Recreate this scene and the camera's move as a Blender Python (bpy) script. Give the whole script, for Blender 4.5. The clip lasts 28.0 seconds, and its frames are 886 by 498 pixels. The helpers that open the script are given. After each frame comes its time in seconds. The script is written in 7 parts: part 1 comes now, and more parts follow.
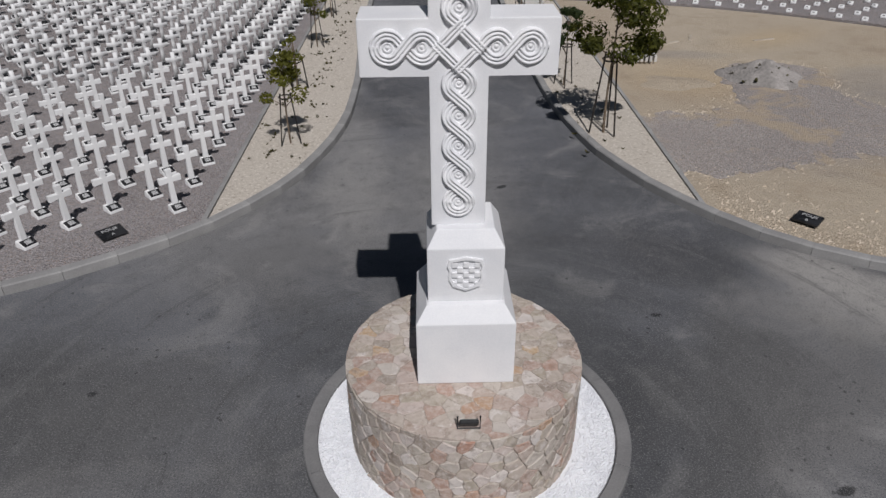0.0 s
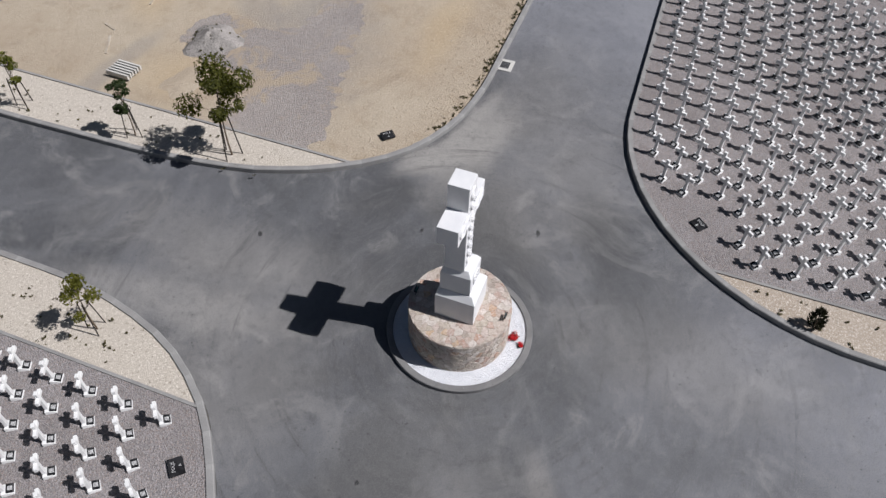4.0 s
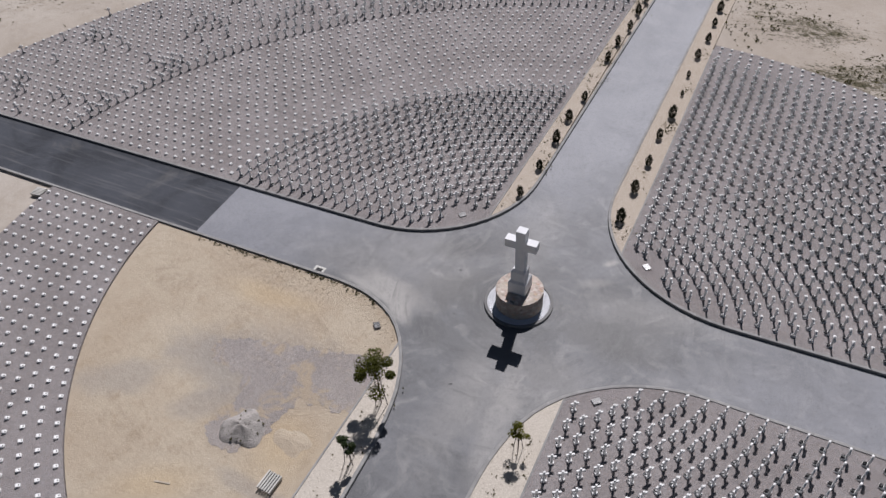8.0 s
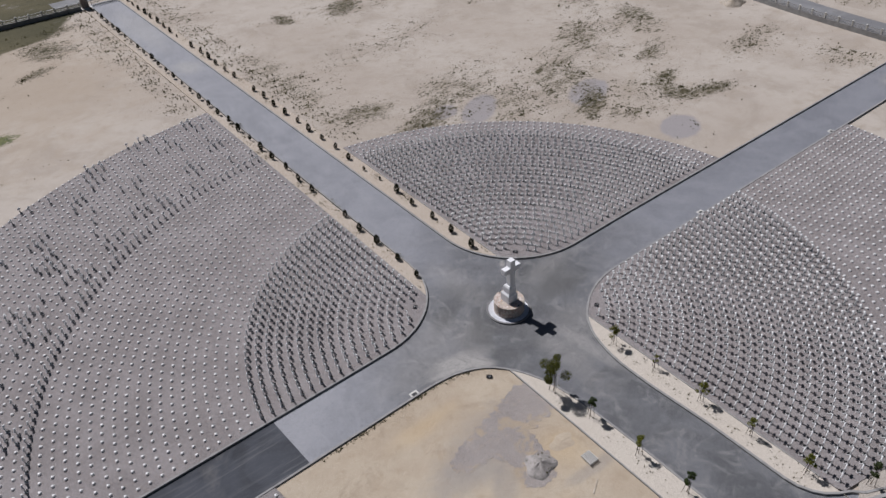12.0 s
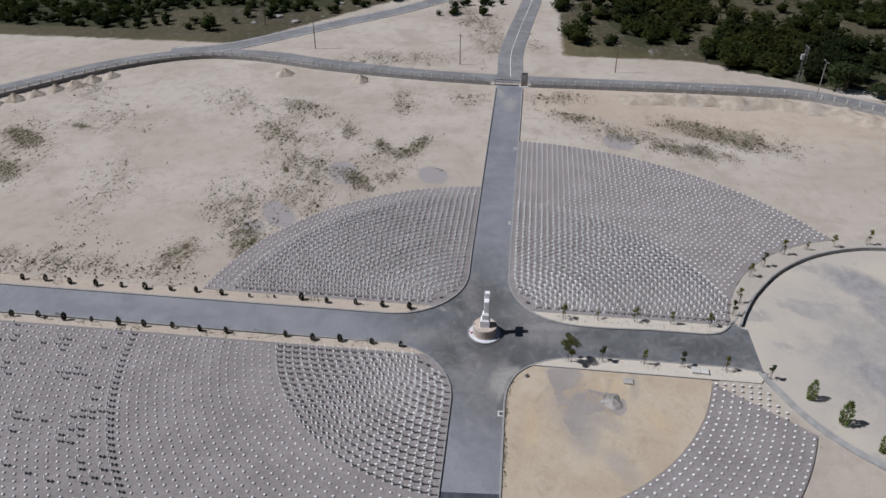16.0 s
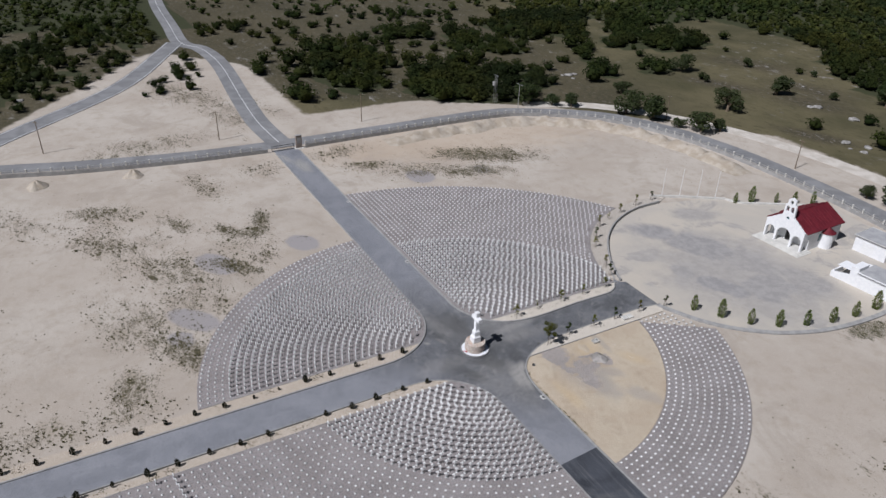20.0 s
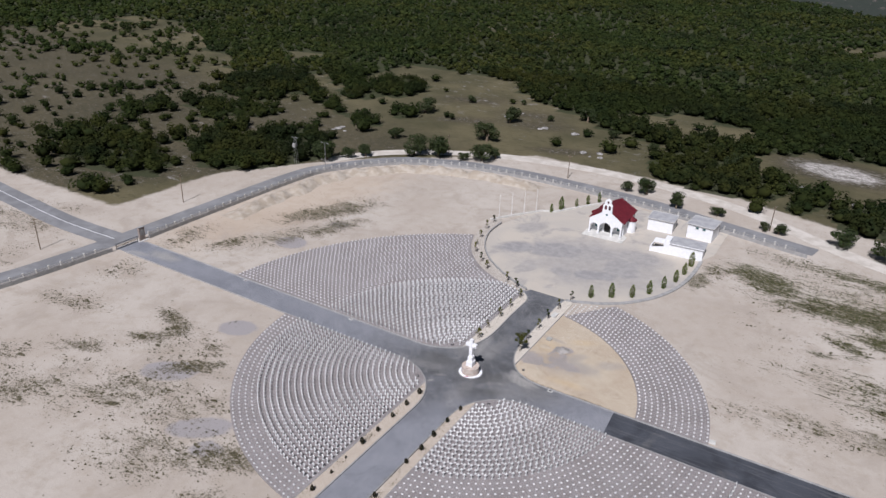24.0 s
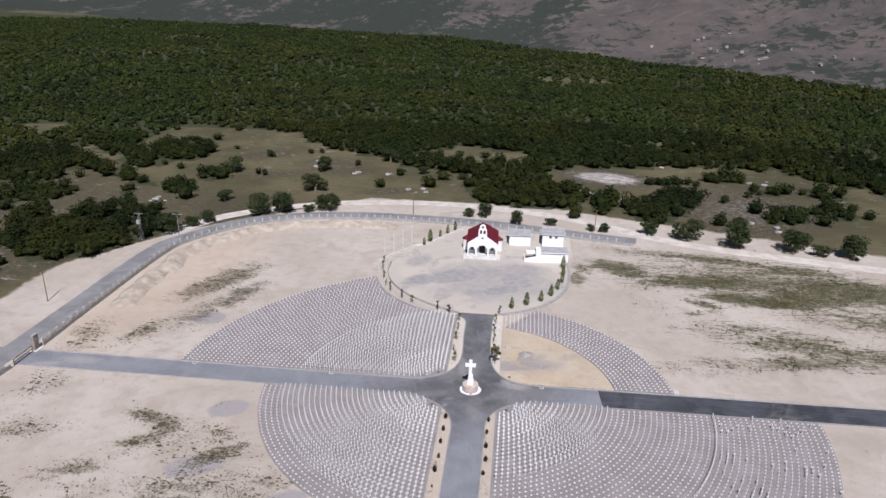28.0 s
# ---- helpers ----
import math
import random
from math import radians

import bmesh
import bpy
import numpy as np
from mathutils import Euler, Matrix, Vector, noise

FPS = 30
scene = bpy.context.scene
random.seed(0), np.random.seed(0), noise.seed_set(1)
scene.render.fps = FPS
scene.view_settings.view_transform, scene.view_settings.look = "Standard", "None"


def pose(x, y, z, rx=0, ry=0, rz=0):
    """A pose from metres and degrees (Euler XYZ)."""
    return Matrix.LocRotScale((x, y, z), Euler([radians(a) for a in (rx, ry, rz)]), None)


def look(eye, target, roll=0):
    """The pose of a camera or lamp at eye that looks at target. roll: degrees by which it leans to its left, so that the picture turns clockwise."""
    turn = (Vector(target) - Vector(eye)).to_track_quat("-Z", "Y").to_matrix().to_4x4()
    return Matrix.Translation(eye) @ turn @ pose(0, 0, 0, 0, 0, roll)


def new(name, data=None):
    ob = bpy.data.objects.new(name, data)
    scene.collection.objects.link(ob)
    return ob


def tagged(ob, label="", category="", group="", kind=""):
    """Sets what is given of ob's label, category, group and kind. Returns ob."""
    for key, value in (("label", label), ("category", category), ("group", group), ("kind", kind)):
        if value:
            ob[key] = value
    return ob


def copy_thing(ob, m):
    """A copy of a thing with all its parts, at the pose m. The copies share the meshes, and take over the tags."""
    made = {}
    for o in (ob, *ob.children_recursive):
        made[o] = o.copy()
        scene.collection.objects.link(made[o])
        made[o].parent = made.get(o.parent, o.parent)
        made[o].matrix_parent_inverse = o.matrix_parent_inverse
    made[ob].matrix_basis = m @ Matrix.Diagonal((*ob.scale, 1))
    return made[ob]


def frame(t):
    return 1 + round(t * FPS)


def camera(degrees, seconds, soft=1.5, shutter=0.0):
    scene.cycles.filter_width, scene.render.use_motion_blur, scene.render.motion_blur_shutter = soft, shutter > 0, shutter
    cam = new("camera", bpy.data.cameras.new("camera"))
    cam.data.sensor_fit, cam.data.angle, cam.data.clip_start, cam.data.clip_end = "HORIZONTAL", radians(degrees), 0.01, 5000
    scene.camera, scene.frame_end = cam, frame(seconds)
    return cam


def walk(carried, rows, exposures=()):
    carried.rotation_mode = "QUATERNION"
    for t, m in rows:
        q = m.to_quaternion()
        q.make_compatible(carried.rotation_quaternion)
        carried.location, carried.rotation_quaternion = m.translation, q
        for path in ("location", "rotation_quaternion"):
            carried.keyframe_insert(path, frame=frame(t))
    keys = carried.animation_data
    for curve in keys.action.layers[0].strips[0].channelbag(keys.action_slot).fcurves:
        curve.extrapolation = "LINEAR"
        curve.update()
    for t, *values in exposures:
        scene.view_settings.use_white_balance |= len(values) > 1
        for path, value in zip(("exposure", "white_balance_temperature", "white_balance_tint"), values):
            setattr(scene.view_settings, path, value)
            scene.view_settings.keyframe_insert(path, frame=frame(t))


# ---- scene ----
cam = camera(64.1, 28.0)
METRES, EYE, TILT, LEAN, TURN = 316.0, 7.325, -31.13, 0.42, -1.3
ROWS = [
    (0.0, 0.0, 0.0, 0.0, 0.0, 0.0, -0.0),
    (0.5, -0.0018, -0.0017, 0.0016, -3.58, -2.81, 1.81),
    (1.0, -0.0043, -0.0035, 0.0037, -10.07, -7.83, 4.98),
    (1.5, -0.0079, -0.0051, 0.0066, -16.98, -12.24, 8.54),
    (2.0, -0.0123, -0.0067, 0.0103, -25.19, -16.72, 12.64),
    (2.5, -0.0173, -0.0082, 0.0152, -34.04, -21.73, 16.57),
    (3.0, -0.0229, -0.0091, 0.0206, -43.62, -26.68, 20.68),
    (3.5, -0.0297, -0.0092, 0.0272, -54.4, -31.61, 24.29),
    (5.5, -0.0551, 0.0053, 0.0656, -100.9, -52.56, 31.23),
    (6.0, -0.0578, 0.0145, 0.078, -113.89, -58.06, 30.19),
    (6.5, -0.0581, 0.0245, 0.0909, -125.52, -62.35, 28.17),
    (7.0, -0.0551, 0.035, 0.1052, -136.53, -66.14, 24.92),
    (7.5, -0.0475, 0.0457, 0.1194, -147.49, -69.32, 20.92),
    (8.0, -0.0368, 0.0555, 0.1327, -157.23, -71.17, 16.58),
    (8.5, -0.023, 0.0648, 0.1453, -166.32, -71.94, 12.27),
    (9.0, -0.0072, 0.0712, 0.1567, -174.31, -72.14, 7.98),
    (9.5, 0.012, 0.0753, 0.1662, -181.79, -71.87, 3.27),
    (10.0, 0.0308, 0.0765, 0.1734, -188.92, -70.95, -0.63),
    (10.5, 0.0506, 0.0752, 0.1798, -195.61, -69.6, -4.61),
    (11.0, 0.0706, 0.0719, 0.1852, -201.95, -67.88, -8.34),
    (11.5, 0.0907, 0.0669, 0.1882, -207.93, -65.75, -11.85),
    (12.0, 0.1101, 0.0594, 0.1908, -213.96, -63.43, -14.96),
    (12.5, 0.1291, 0.05, 0.1904, -219.73, -60.97, -18.24),
    (14.5, 0.1914, -0.0036, 0.1788, -243.25, -48.76, -27.32),
    (15.0, 0.2034, -0.0191, 0.174, -248.93, -45.42, -28.69),
    (15.5, 0.2144, -0.0359, 0.1677, -254.78, -41.89, -29.93),
    (16.0, 0.2238, -0.0537, 0.1604, -260.64, -38.26, -30.83),
    (16.5, 0.2307, -0.0717, 0.1533, -266.33, -34.79, -31.35),
    (17.0, 0.2356, -0.0894, 0.1453, -271.64, -31.58, -31.8),
    (17.5, 0.2388, -0.1076, 0.1372, -277.08, -28.29, -31.86),
    (18.0, 0.2405, -0.1256, 0.1281, -282.37, -25.15, -31.65),
    (18.5, 0.241, -0.1432, 0.1198, -287.32, -22.18, -31.24),
    (19.0, 0.24, -0.1614, 0.111, -292.21, -19.22, -30.66),
    (19.5, 0.2375, -0.1804, 0.1032, -297.0, -16.34, -29.72),
    (20.0, 0.2337, -0.199, 0.0956, -301.56, -13.68, -28.86),
    (20.5, 0.2287, -0.2165, 0.0877, -305.81, -11.22, -27.84),
    (21.0, 0.2221, -0.2346, 0.0803, -310.03, -8.89, -26.69),
    (21.5, 0.2141, -0.2516, 0.0724, -314.09, -6.72, -25.49),
    (23.5, 0.171, -0.3138, 0.0436, -328.65, 0.68, -19.77),
    (24.0, 0.1586, -0.3279, 0.037, -331.82, 2.22, -18.36),
    (24.5, 0.145, -0.3417, 0.0303, -334.99, 3.68, -16.86),
    (25.0, 0.1305, -0.3554, 0.0244, -338.05, 5.05, -15.2),
    (25.5, 0.1156, -0.3677, 0.0187, -340.92, 6.24, -13.63),
    (26.0, 0.0996, -0.3792, 0.0133, -343.82, 7.29, -12.06),
    (26.5, 0.0825, -0.3895, 0.0081, -346.61, 8.21, -10.39),
    (27.0, 0.0645, -0.3983, 0.0038, -349.37, 9.01, -8.8),
    (27.5, 0.0462, -0.4054, 0.0006, -351.98, 9.65, -7.3),
    (28.0, 0.0268, -0.4114, -0.0013, -354.41, 10.19, -5.23),
]
EXPOSURES = [(0.0, -0.58, 6450, 10), (1.0, -0.45, 6450, 10), (2.0, -0.28, 6420, 10), (3.5, -0.08, 6400, 10), (6.0, -0.1, 6400, 13), (12.0, -0.2, 6300, 12), (16.0, -0.22, 6180, 10), (20.0, -0.15, 6150, 10), (24.0, 0.05, 6180, 13), (28.0, 0.2, 6200, 15)]
walk(cam, [(t, pose(-0.356, -6.894, EYE, TILT, LEAN, TURN) @ pose(METRES * x, METRES * y, METRES * z, 90 + pitch, roll, yaw)) for t, x, y, z, yaw, pitch, roll in ROWS], EXPOSURES)

# ---- daylight ----
SUN_HEIGHT, SUN_WAY = 51.0, (0.17, -0.985)
world = bpy.data.worlds.new("sky")
scene.world = world
world.use_nodes = True
wn = world.node_tree.nodes
sky = wn.new("ShaderNodeTexSky")
sky.sky_type, sky.sun_disc = "NISHITA", False
sky.sun_elevation, sky.sun_rotation = radians(SUN_HEIGHT), math.atan2(SUN_WAY[0], SUN_WAY[1])
sky.altitude, sky.dust_density = 600, 1.2
wn["Background"].inputs[1].default_value = 0.024
world.node_tree.links.new(sky.outputs[0], wn["Background"].inputs[0])
sun = new("sun", bpy.data.lights.new("sun", "SUN"))
sun.data.energy, sun.data.angle, sun.data.color = 4.95, radians(0.53), (1.0, 0.975, 0.985)
sun.matrix_world = look((SUN_WAY[0] * 100, SUN_WAY[1] * 100, 100 * math.tan(radians(SUN_HEIGHT))), (0, 0, 0))


# ---- materials ----
class Nodes:
    """A short way to write node trees."""

    def __init__(self, name):
        self.spec = 0.3
        self.m = bpy.data.materials.new(name)
        self.m.use_nodes = True
        self.t = self.m.node_tree
        self.b = self.t.nodes["Principled BSDF"]
        self.pos = self.t.nodes.new("ShaderNodeTexCoord").outputs["Object"]

    def put(self, socket, value):
        if hasattr(value, "is_linked"):
            self.t.links.new(value, socket)
        elif isinstance(value, (tuple, list)) and len(value) == 3 and socket.type == "RGBA":
            socket.default_value = (*value, 1)
        else:
            socket.default_value = value

    def noise(self, scale, detail=4.0, rough=0.55, vec=None, stretch=None, distort=0.0):
        n = self.t.nodes.new("ShaderNodeTexNoise")
        v = vec or self.pos
        if stretch:
            mp = self.t.nodes.new("ShaderNodeMapping")
            mp.inputs["Scale"].default_value = stretch
            self.put(mp.inputs["Vector"], v)
            v = mp.outputs[0]
        self.put(n.inputs["Vector"], v)
        n.inputs["Scale"].default_value, n.inputs["Detail"].default_value = scale, detail
        n.inputs["Roughness"].default_value, n.inputs["Distortion"].default_value = rough, distort
        return n.outputs["Fac"]

    def cells(self, scale, out="Color", vec=None, feature="F1"):
        n = self.t.nodes.new("ShaderNodeTexVoronoi")
        n.feature = feature
        self.put(n.inputs["Vector"], vec or self.pos)
        n.inputs["Scale"].default_value = scale
        return n.outputs[out]

    def specks(self, scale, dense, stretch=(1.0, 1.0, 1.0)):
        """Ragged separate clumps about 1/scale apart; dense, 0 to 1 and over, sets how many and how large."""
        shift = self.t.nodes.new("ShaderNodeTexNoise")
        self.put(shift.inputs["Vector"], self.pos)
        shift.inputs["Scale"].default_value, shift.inputs["Detail"].default_value, shift.inputs["Roughness"].default_value = scale * 2.2, 6, 0.8
        add = self.t.nodes.new("ShaderNodeVectorMath")
        add.operation = "MULTIPLY_ADD"
        self.put(add.inputs[0], shift.outputs["Color"])
        add.inputs[1].default_value = (1.3 / scale,) * 3
        self.put(add.inputs[2], self.pos)
        mp = self.t.nodes.new("ShaderNodeMapping")
        mp.inputs["Scale"].default_value = stretch
        self.put(mp.inputs["Vector"], add.outputs[0])
        v = self.t.nodes.new("ShaderNodeTexVoronoi")
        v.inputs["Scale"].default_value = scale
        self.put(v.inputs["Vector"], mp.outputs[0])
        sep = self.t.nodes.new("ShaderNodeSeparateColor")
        self.put(sep.inputs[0], v.outputs["Color"])
        reach = self.math("MULTIPLY", self.math("MULTIPLY", dense, self.math("MULTIPLY", sep.outputs[0], sep.outputs[0])), 0.75)
        return self.ramp(self.math("SUBTRACT", v.outputs["Distance"], reach), -0.02, -0.1)

    def ramp(self, fac, lo, hi, a=0.0, b=1.0):
        n = self.t.nodes.new("ShaderNodeMapRange")
        n.interpolation_type = "SMOOTHSTEP"
        for k, v in (("Value", fac), ("From Min", lo), ("From Max", hi), ("To Min", a), ("To Max", b)):
            self.put(n.inputs[k], v)
        return n.outputs[0]

    def mix(self, fac, a, b, how="MIX"):
        n = self.t.nodes.new("ShaderNodeMix")
        n.data_type, n.blend_type = "RGBA", how
        self.put(n.inputs[0], fac)
        self.put(n.inputs[6], a)
        self.put(n.inputs[7], b)
        return n.outputs[2]

    def math(self, op, a, b=0.0, c=0.0):
        n = self.t.nodes.new("ShaderNodeMath")
        n.operation = op
        for s, v in zip(n.inputs, (a, b, c)):
            self.put(s, v)
        return n.outputs[0]

    def attr(self, name):
        n = self.t.nodes.new("ShaderNodeAttribute")
        n.attribute_name = name
        return n.outputs["Fac"]

    def random(self):
        return self.t.nodes.new("ShaderNodeObjectInfo").outputs["Random"]

    def island(self):
        return self.t.nodes.new("ShaderNodeNewGeometry").outputs["Random Per Island"]

    def spot(self, x, y, rx, ry, turn, edge=0.35, warp=None):
        """1 inside an ellipse on the ground with a ragged edge, 0 outside."""
        mp = self.t.nodes.new("ShaderNodeMapping")
        mp.vector_type = "TEXTURE"
        mp.inputs["Location"].default_value = (x, y, 0)
        mp.inputs["Rotation"].default_value = (0, 0, radians(turn))
        mp.inputs["Scale"].default_value = (rx, ry, 1e6)
        self.put(mp.inputs["Vector"], self.pos)
        ln = self.t.nodes.new("ShaderNodeVectorMath")
        ln.operation = "LENGTH"
        self.put(ln.inputs[0], mp.outputs[0])
        d = ln.outputs["Value"]
        if warp is not None:
            d = self.math("ADD", d, self.math("MULTIPLY", self.math("SUBTRACT", warp, 0.5), 1.6))
        return self.ramp(d, 1.0 + edge, 1.0 - edge)

    def done(self, color, rough=0.9, bump=None, height=0.02, strength=1.0, metal=0.0):
        self.put(self.b.inputs["Base Color"], color)
        self.put(self.b.inputs["Roughness"], rough)
        self.b.inputs["Metallic"].default_value = metal
        self.b.inputs["Specular IOR Level"].default_value = self.spec
        if bump is not None:
            n = self.t.nodes.new("ShaderNodeBump")
            n.inputs["Distance"].default_value, n.inputs["Strength"].default_value = height, strength
            self.put(n.inputs["Height"], bump)
            self.t.links.new(n.outputs[0], self.b.inputs["Normal"])
        return self.m


def plain(name, a, b, scale, rough=0.8, fine=40.0, height=0.003, metal=0.0, spread=0.0):
    """Two shades at a large scale, grain at a fine one; spread varies the shade from object to object."""
    n = Nodes(name)
    c = n.mix(n.ramp(n.noise(scale), 0.35, 0.65), a, b)
    g = n.noise(fine, 3)
    c = n.mix(0.25, c, n.mix(g, (0, 0, 0), (1, 1, 1)), "OVERLAY")
    if spread:
        v = n.ramp(n.random(), 0, 1, 1 - spread, 1 + spread)
        c = n.mix(1.0, c, n.mix(v, (0, 0, 0), (1, 1, 1)), "MULTIPLY")
    return n.done(c, rough, g, height, metal=metal)


def sand_colour(n):
    big = n.noise(0.035, 5, 0.6)
    mid = n.noise(0.35, 6, 0.65)
    fine = n.noise(6.0, 5, 0.7)
    c = n.mix(n.ramp(big, 0.35, 0.65), (0.385, 0.335, 0.285), (0.45, 0.405, 0.355))
    c = n.mix(n.ramp(n.noise(0.09, 7, 0.7, distort=0.8), 0.48, 0.66, 0, 0.7), c, (0.33, 0.285, 0.24))
    c = n.mix(n.ramp(mid, 0.45, 0.72, 0, 0.6), c, (0.33, 0.28, 0.225))
    c = n.mix(n.ramp(n.noise(1.6, 7, 0.75), 0.6, 0.7, 0, 0.45), c, (0.24, 0.205, 0.16))
    c = n.mix(n.ramp(fine, 0.55, 0.75, 0, 0.5), c, (0.36, 0.3, 0.23))
    c = n.mix(n.ramp(n.noise(22.0, 2), 0.62, 0.75, 0, 0.5), c, (0.74, 0.69, 0.6))
    return c, mid, fine


def make_ground():
    n = Nodes("open_ground")
    c, mid, fine = sand_colour(n)
    patch = n.noise(0.22, 6, 0.7, distort=0.6)
    c = n.mix(n.math("MULTIPLY", n.spot(30, -98, 22, 30, -20, 0.6, patch), 0.55), c, (0.36, 0.29, 0.215))
    c = n.mix(n.math("MULTIPLY", n.spot(-80, 44, 12, 38, -8, 0.6, patch), 0.4), c, (0.46, 0.35, 0.245))
    grey = n.math("MULTIPLY", n.attr("gravel"), 1.3)
    c = n.mix(n.ramp(n.math("ADD", grey, n.math("MULTIPLY", patch, 0.6)), 0.75, 1.05), c, n.mix(fine, (0.24, 0.222, 0.22), (0.35, 0.325, 0.32)))
    scrub = n.math("MULTIPLY", n.attr("scrub"), 0.16)
    mats = n.math("ADD", n.math("MULTIPLY", n.noise(0.3, 5, 0.7, stretch=(0.6, 1.3, 1.0), distort=0.5), 0.4), n.math("MULTIPLY", n.noise(1.5, 9, 0.9, stretch=(0.75, 1.3, 1.0)), 0.6))
    lines = n.math("ADD", n.math("MULTIPLY", n.noise(0.5, 8, 0.75, stretch=(0.26, 1.2, 1.0), distort=1.1), 0.6), n.math("MULTIPLY", n.noise(1.2, 8, 0.85, stretch=(0.6, 1.3, 1.0)), 0.4))
    turf = n.ramp(n.math("ADD", n.math("MULTIPLY", n.attr("grass"), 0.33), lines), 0.62, 0.69, 0, 0.9)
    c = n.mix(turf, c, n.mix(n.ramp(n.noise(0.9, 6, 0.75), 0.4, 0.62), (0.11, 0.125, 0.033), (0.045, 0.062, 0.016)))
    rows = n.attr("rows")
    thick = n.math("MULTIPLY", n.attr("scrub"), n.ramp(n.noise(0.2, 6, 0.7, stretch=(0.6, 1.3, 1.0), distort=0.6), 0.34, 0.6, 0.15, 1.0))
    few = n.math("ADD", thick, n.ramp(n.noise(0.03, 4, 0.6), 0.45, 0.7, 0.08, 0.4))
    mask = n.math("MAXIMUM", n.specks(0.8, n.math("MULTIPLY", thick, 0.85), (0.6, 1.2, 1.0)), n.specks(1.9, few, (0.7, 1.2, 1.0)))
    mask = n.math("MAXIMUM", mask, n.math("MULTIPLY", n.specks(4.2, few), 0.8))
    mask = n.math("MAXIMUM", mask, n.math("MULTIPLY", n.ramp(n.math("ADD", scrub, mats), 0.66, 0.68, 0, 0.9), n.ramp(n.noise(2.4, 7, 0.85), 0.44, 0.54, 0.15, 1.0)))
    streaks = n.ramp(n.math("ADD", scrub, lines), 0.635, 0.65)
    mask = n.math("MAXIMUM", mask, n.math("MULTIPLY", n.math("MULTIPLY", streaks, rows), n.ramp(n.noise(1.3, 9, 0.88, stretch=(0.6, 1.2, 1.0)), 0.45, 0.51, 0.1, 1.0)))
    c = n.mix(n.math("MULTIPLY", n.ramp(thick, 0.2, 1.1, 0, 0.4), n.ramp(n.noise(2.2, 7, 0.8), 0.4, 0.6)), c, (0.22, 0.18, 0.13))
    shade = n.ramp(n.noise(2.6, 7, 0.85), 0.42, 0.62)
    brown, green = n.mix(shade, (0.04, 0.037, 0.018), (0.15, 0.126, 0.08)), n.mix(shade, (0.02, 0.023, 0.006), (0.095, 0.09, 0.033))
    c = n.mix(mask, c, n.mix(rows, brown, green))
    stony = n.attr("stony")
    meadow = n.mix(n.ramp(n.noise(0.02, 6, 0.65), 0.38, 0.62), (0.062, 0.057, 0.028), (0.112, 0.096, 0.052))
    meadow = n.mix(n.ramp(n.noise(0.4, 9, 0.8, stretch=(0.6, 1.3, 1.0)), 0.5, 0.66, 0, 0.7), meadow, (0.036, 0.035, 0.016))
    meadow = n.mix(n.math("MINIMUM", n.math("MULTIPLY", stony, 1.6), 0.8), meadow, n.mix(n.ramp(n.noise(0.6, 7, 0.8), 0.4, 0.6), (0.032, 0.028, 0.017), (0.082, 0.068, 0.043)))
    rock = n.math("MULTIPLY", n.ramp(n.noise(0.16, 8, 0.75, stretch=(1.0, 1.6, 1.0)), 0.57, 0.66), n.ramp(n.noise(0.013, 3), 0.43, 0.56))
    rubble = n.ramp(n.math("ADD", n.noise(0.55, 10, 0.86, stretch=(0.7, 1.4, 1.0)), n.math("MULTIPLY", n.math("SUBTRACT", n.math("MINIMUM", stony, 1.0), 0.5), 0.16)), 0.55, 0.6, 0, 0.9)
    meadow = n.mix(n.math("MAXIMUM", rock, rubble), meadow, n.mix(n.ramp(n.noise(0.9, 8, 0.8), 0.4, 0.62), (0.13, 0.12, 0.108), (0.3, 0.28, 0.26)))
    bare = n.math("MULTIPLY", n.ramp(stony, 0.95, 1.25), n.ramp(n.noise(0.5, 9, 0.82, stretch=(0.7, 1.3, 1.0)), 0.4, 0.53))
    meadow = n.mix(bare, meadow, n.mix(n.ramp(n.noise(1.3, 8, 0.8), 0.38, 0.6), (0.16, 0.148, 0.135), (0.52, 0.49, 0.455)))
    c = n.mix(n.ramp(n.math("ADD", n.attr("meadow"), n.math("MULTIPLY", n.math("SUBTRACT", patch, 0.5), 0.7)), 0.35, 0.65), c, meadow)
    # ground turns darker green where the trees stand thick
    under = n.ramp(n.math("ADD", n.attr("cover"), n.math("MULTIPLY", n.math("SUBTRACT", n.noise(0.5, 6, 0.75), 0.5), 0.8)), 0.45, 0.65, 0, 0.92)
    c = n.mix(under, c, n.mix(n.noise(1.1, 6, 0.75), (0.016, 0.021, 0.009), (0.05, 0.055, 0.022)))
    # far slope: bare pale limestone, dark woods in the folds
    slope = n.mix(n.ramp(n.noise(0.004, 9, 0.7), 0.4, 0.62), (0.094, 0.079, 0.071), (0.062, 0.055, 0.052))
    slope = n.mix(n.ramp(n.noise(0.03, 8, 0.75, stretch=(0.7, 1.3, 1.0)), 0.52, 0.66, 0, 0.6), slope, (0.135, 0.118, 0.109))
    woods = n.ramp(n.math("ADD", n.math("ADD", n.math("MULTIPLY", n.noise(0.0035, 6, 0.65), 0.5), n.math("MULTIPLY", n.noise(0.028, 10, 0.8), 0.5)), n.math("MULTIPLY", n.attr("woods"), 0.075)), 0.545, 0.56)
    slope = n.mix(woods, slope, n.mix(n.noise(0.08, 6, 0.7), (0.014, 0.02, 0.017), (0.04, 0.047, 0.036)))
    c = n.mix(n.attr("slope"), c, slope)
    h = n.math("ADD", n.math("MULTIPLY", mid, 1.0), n.math("MULTIPLY", fine, 0.35))
    return n.done(c, 0.95, h, 0.12, 0.9)


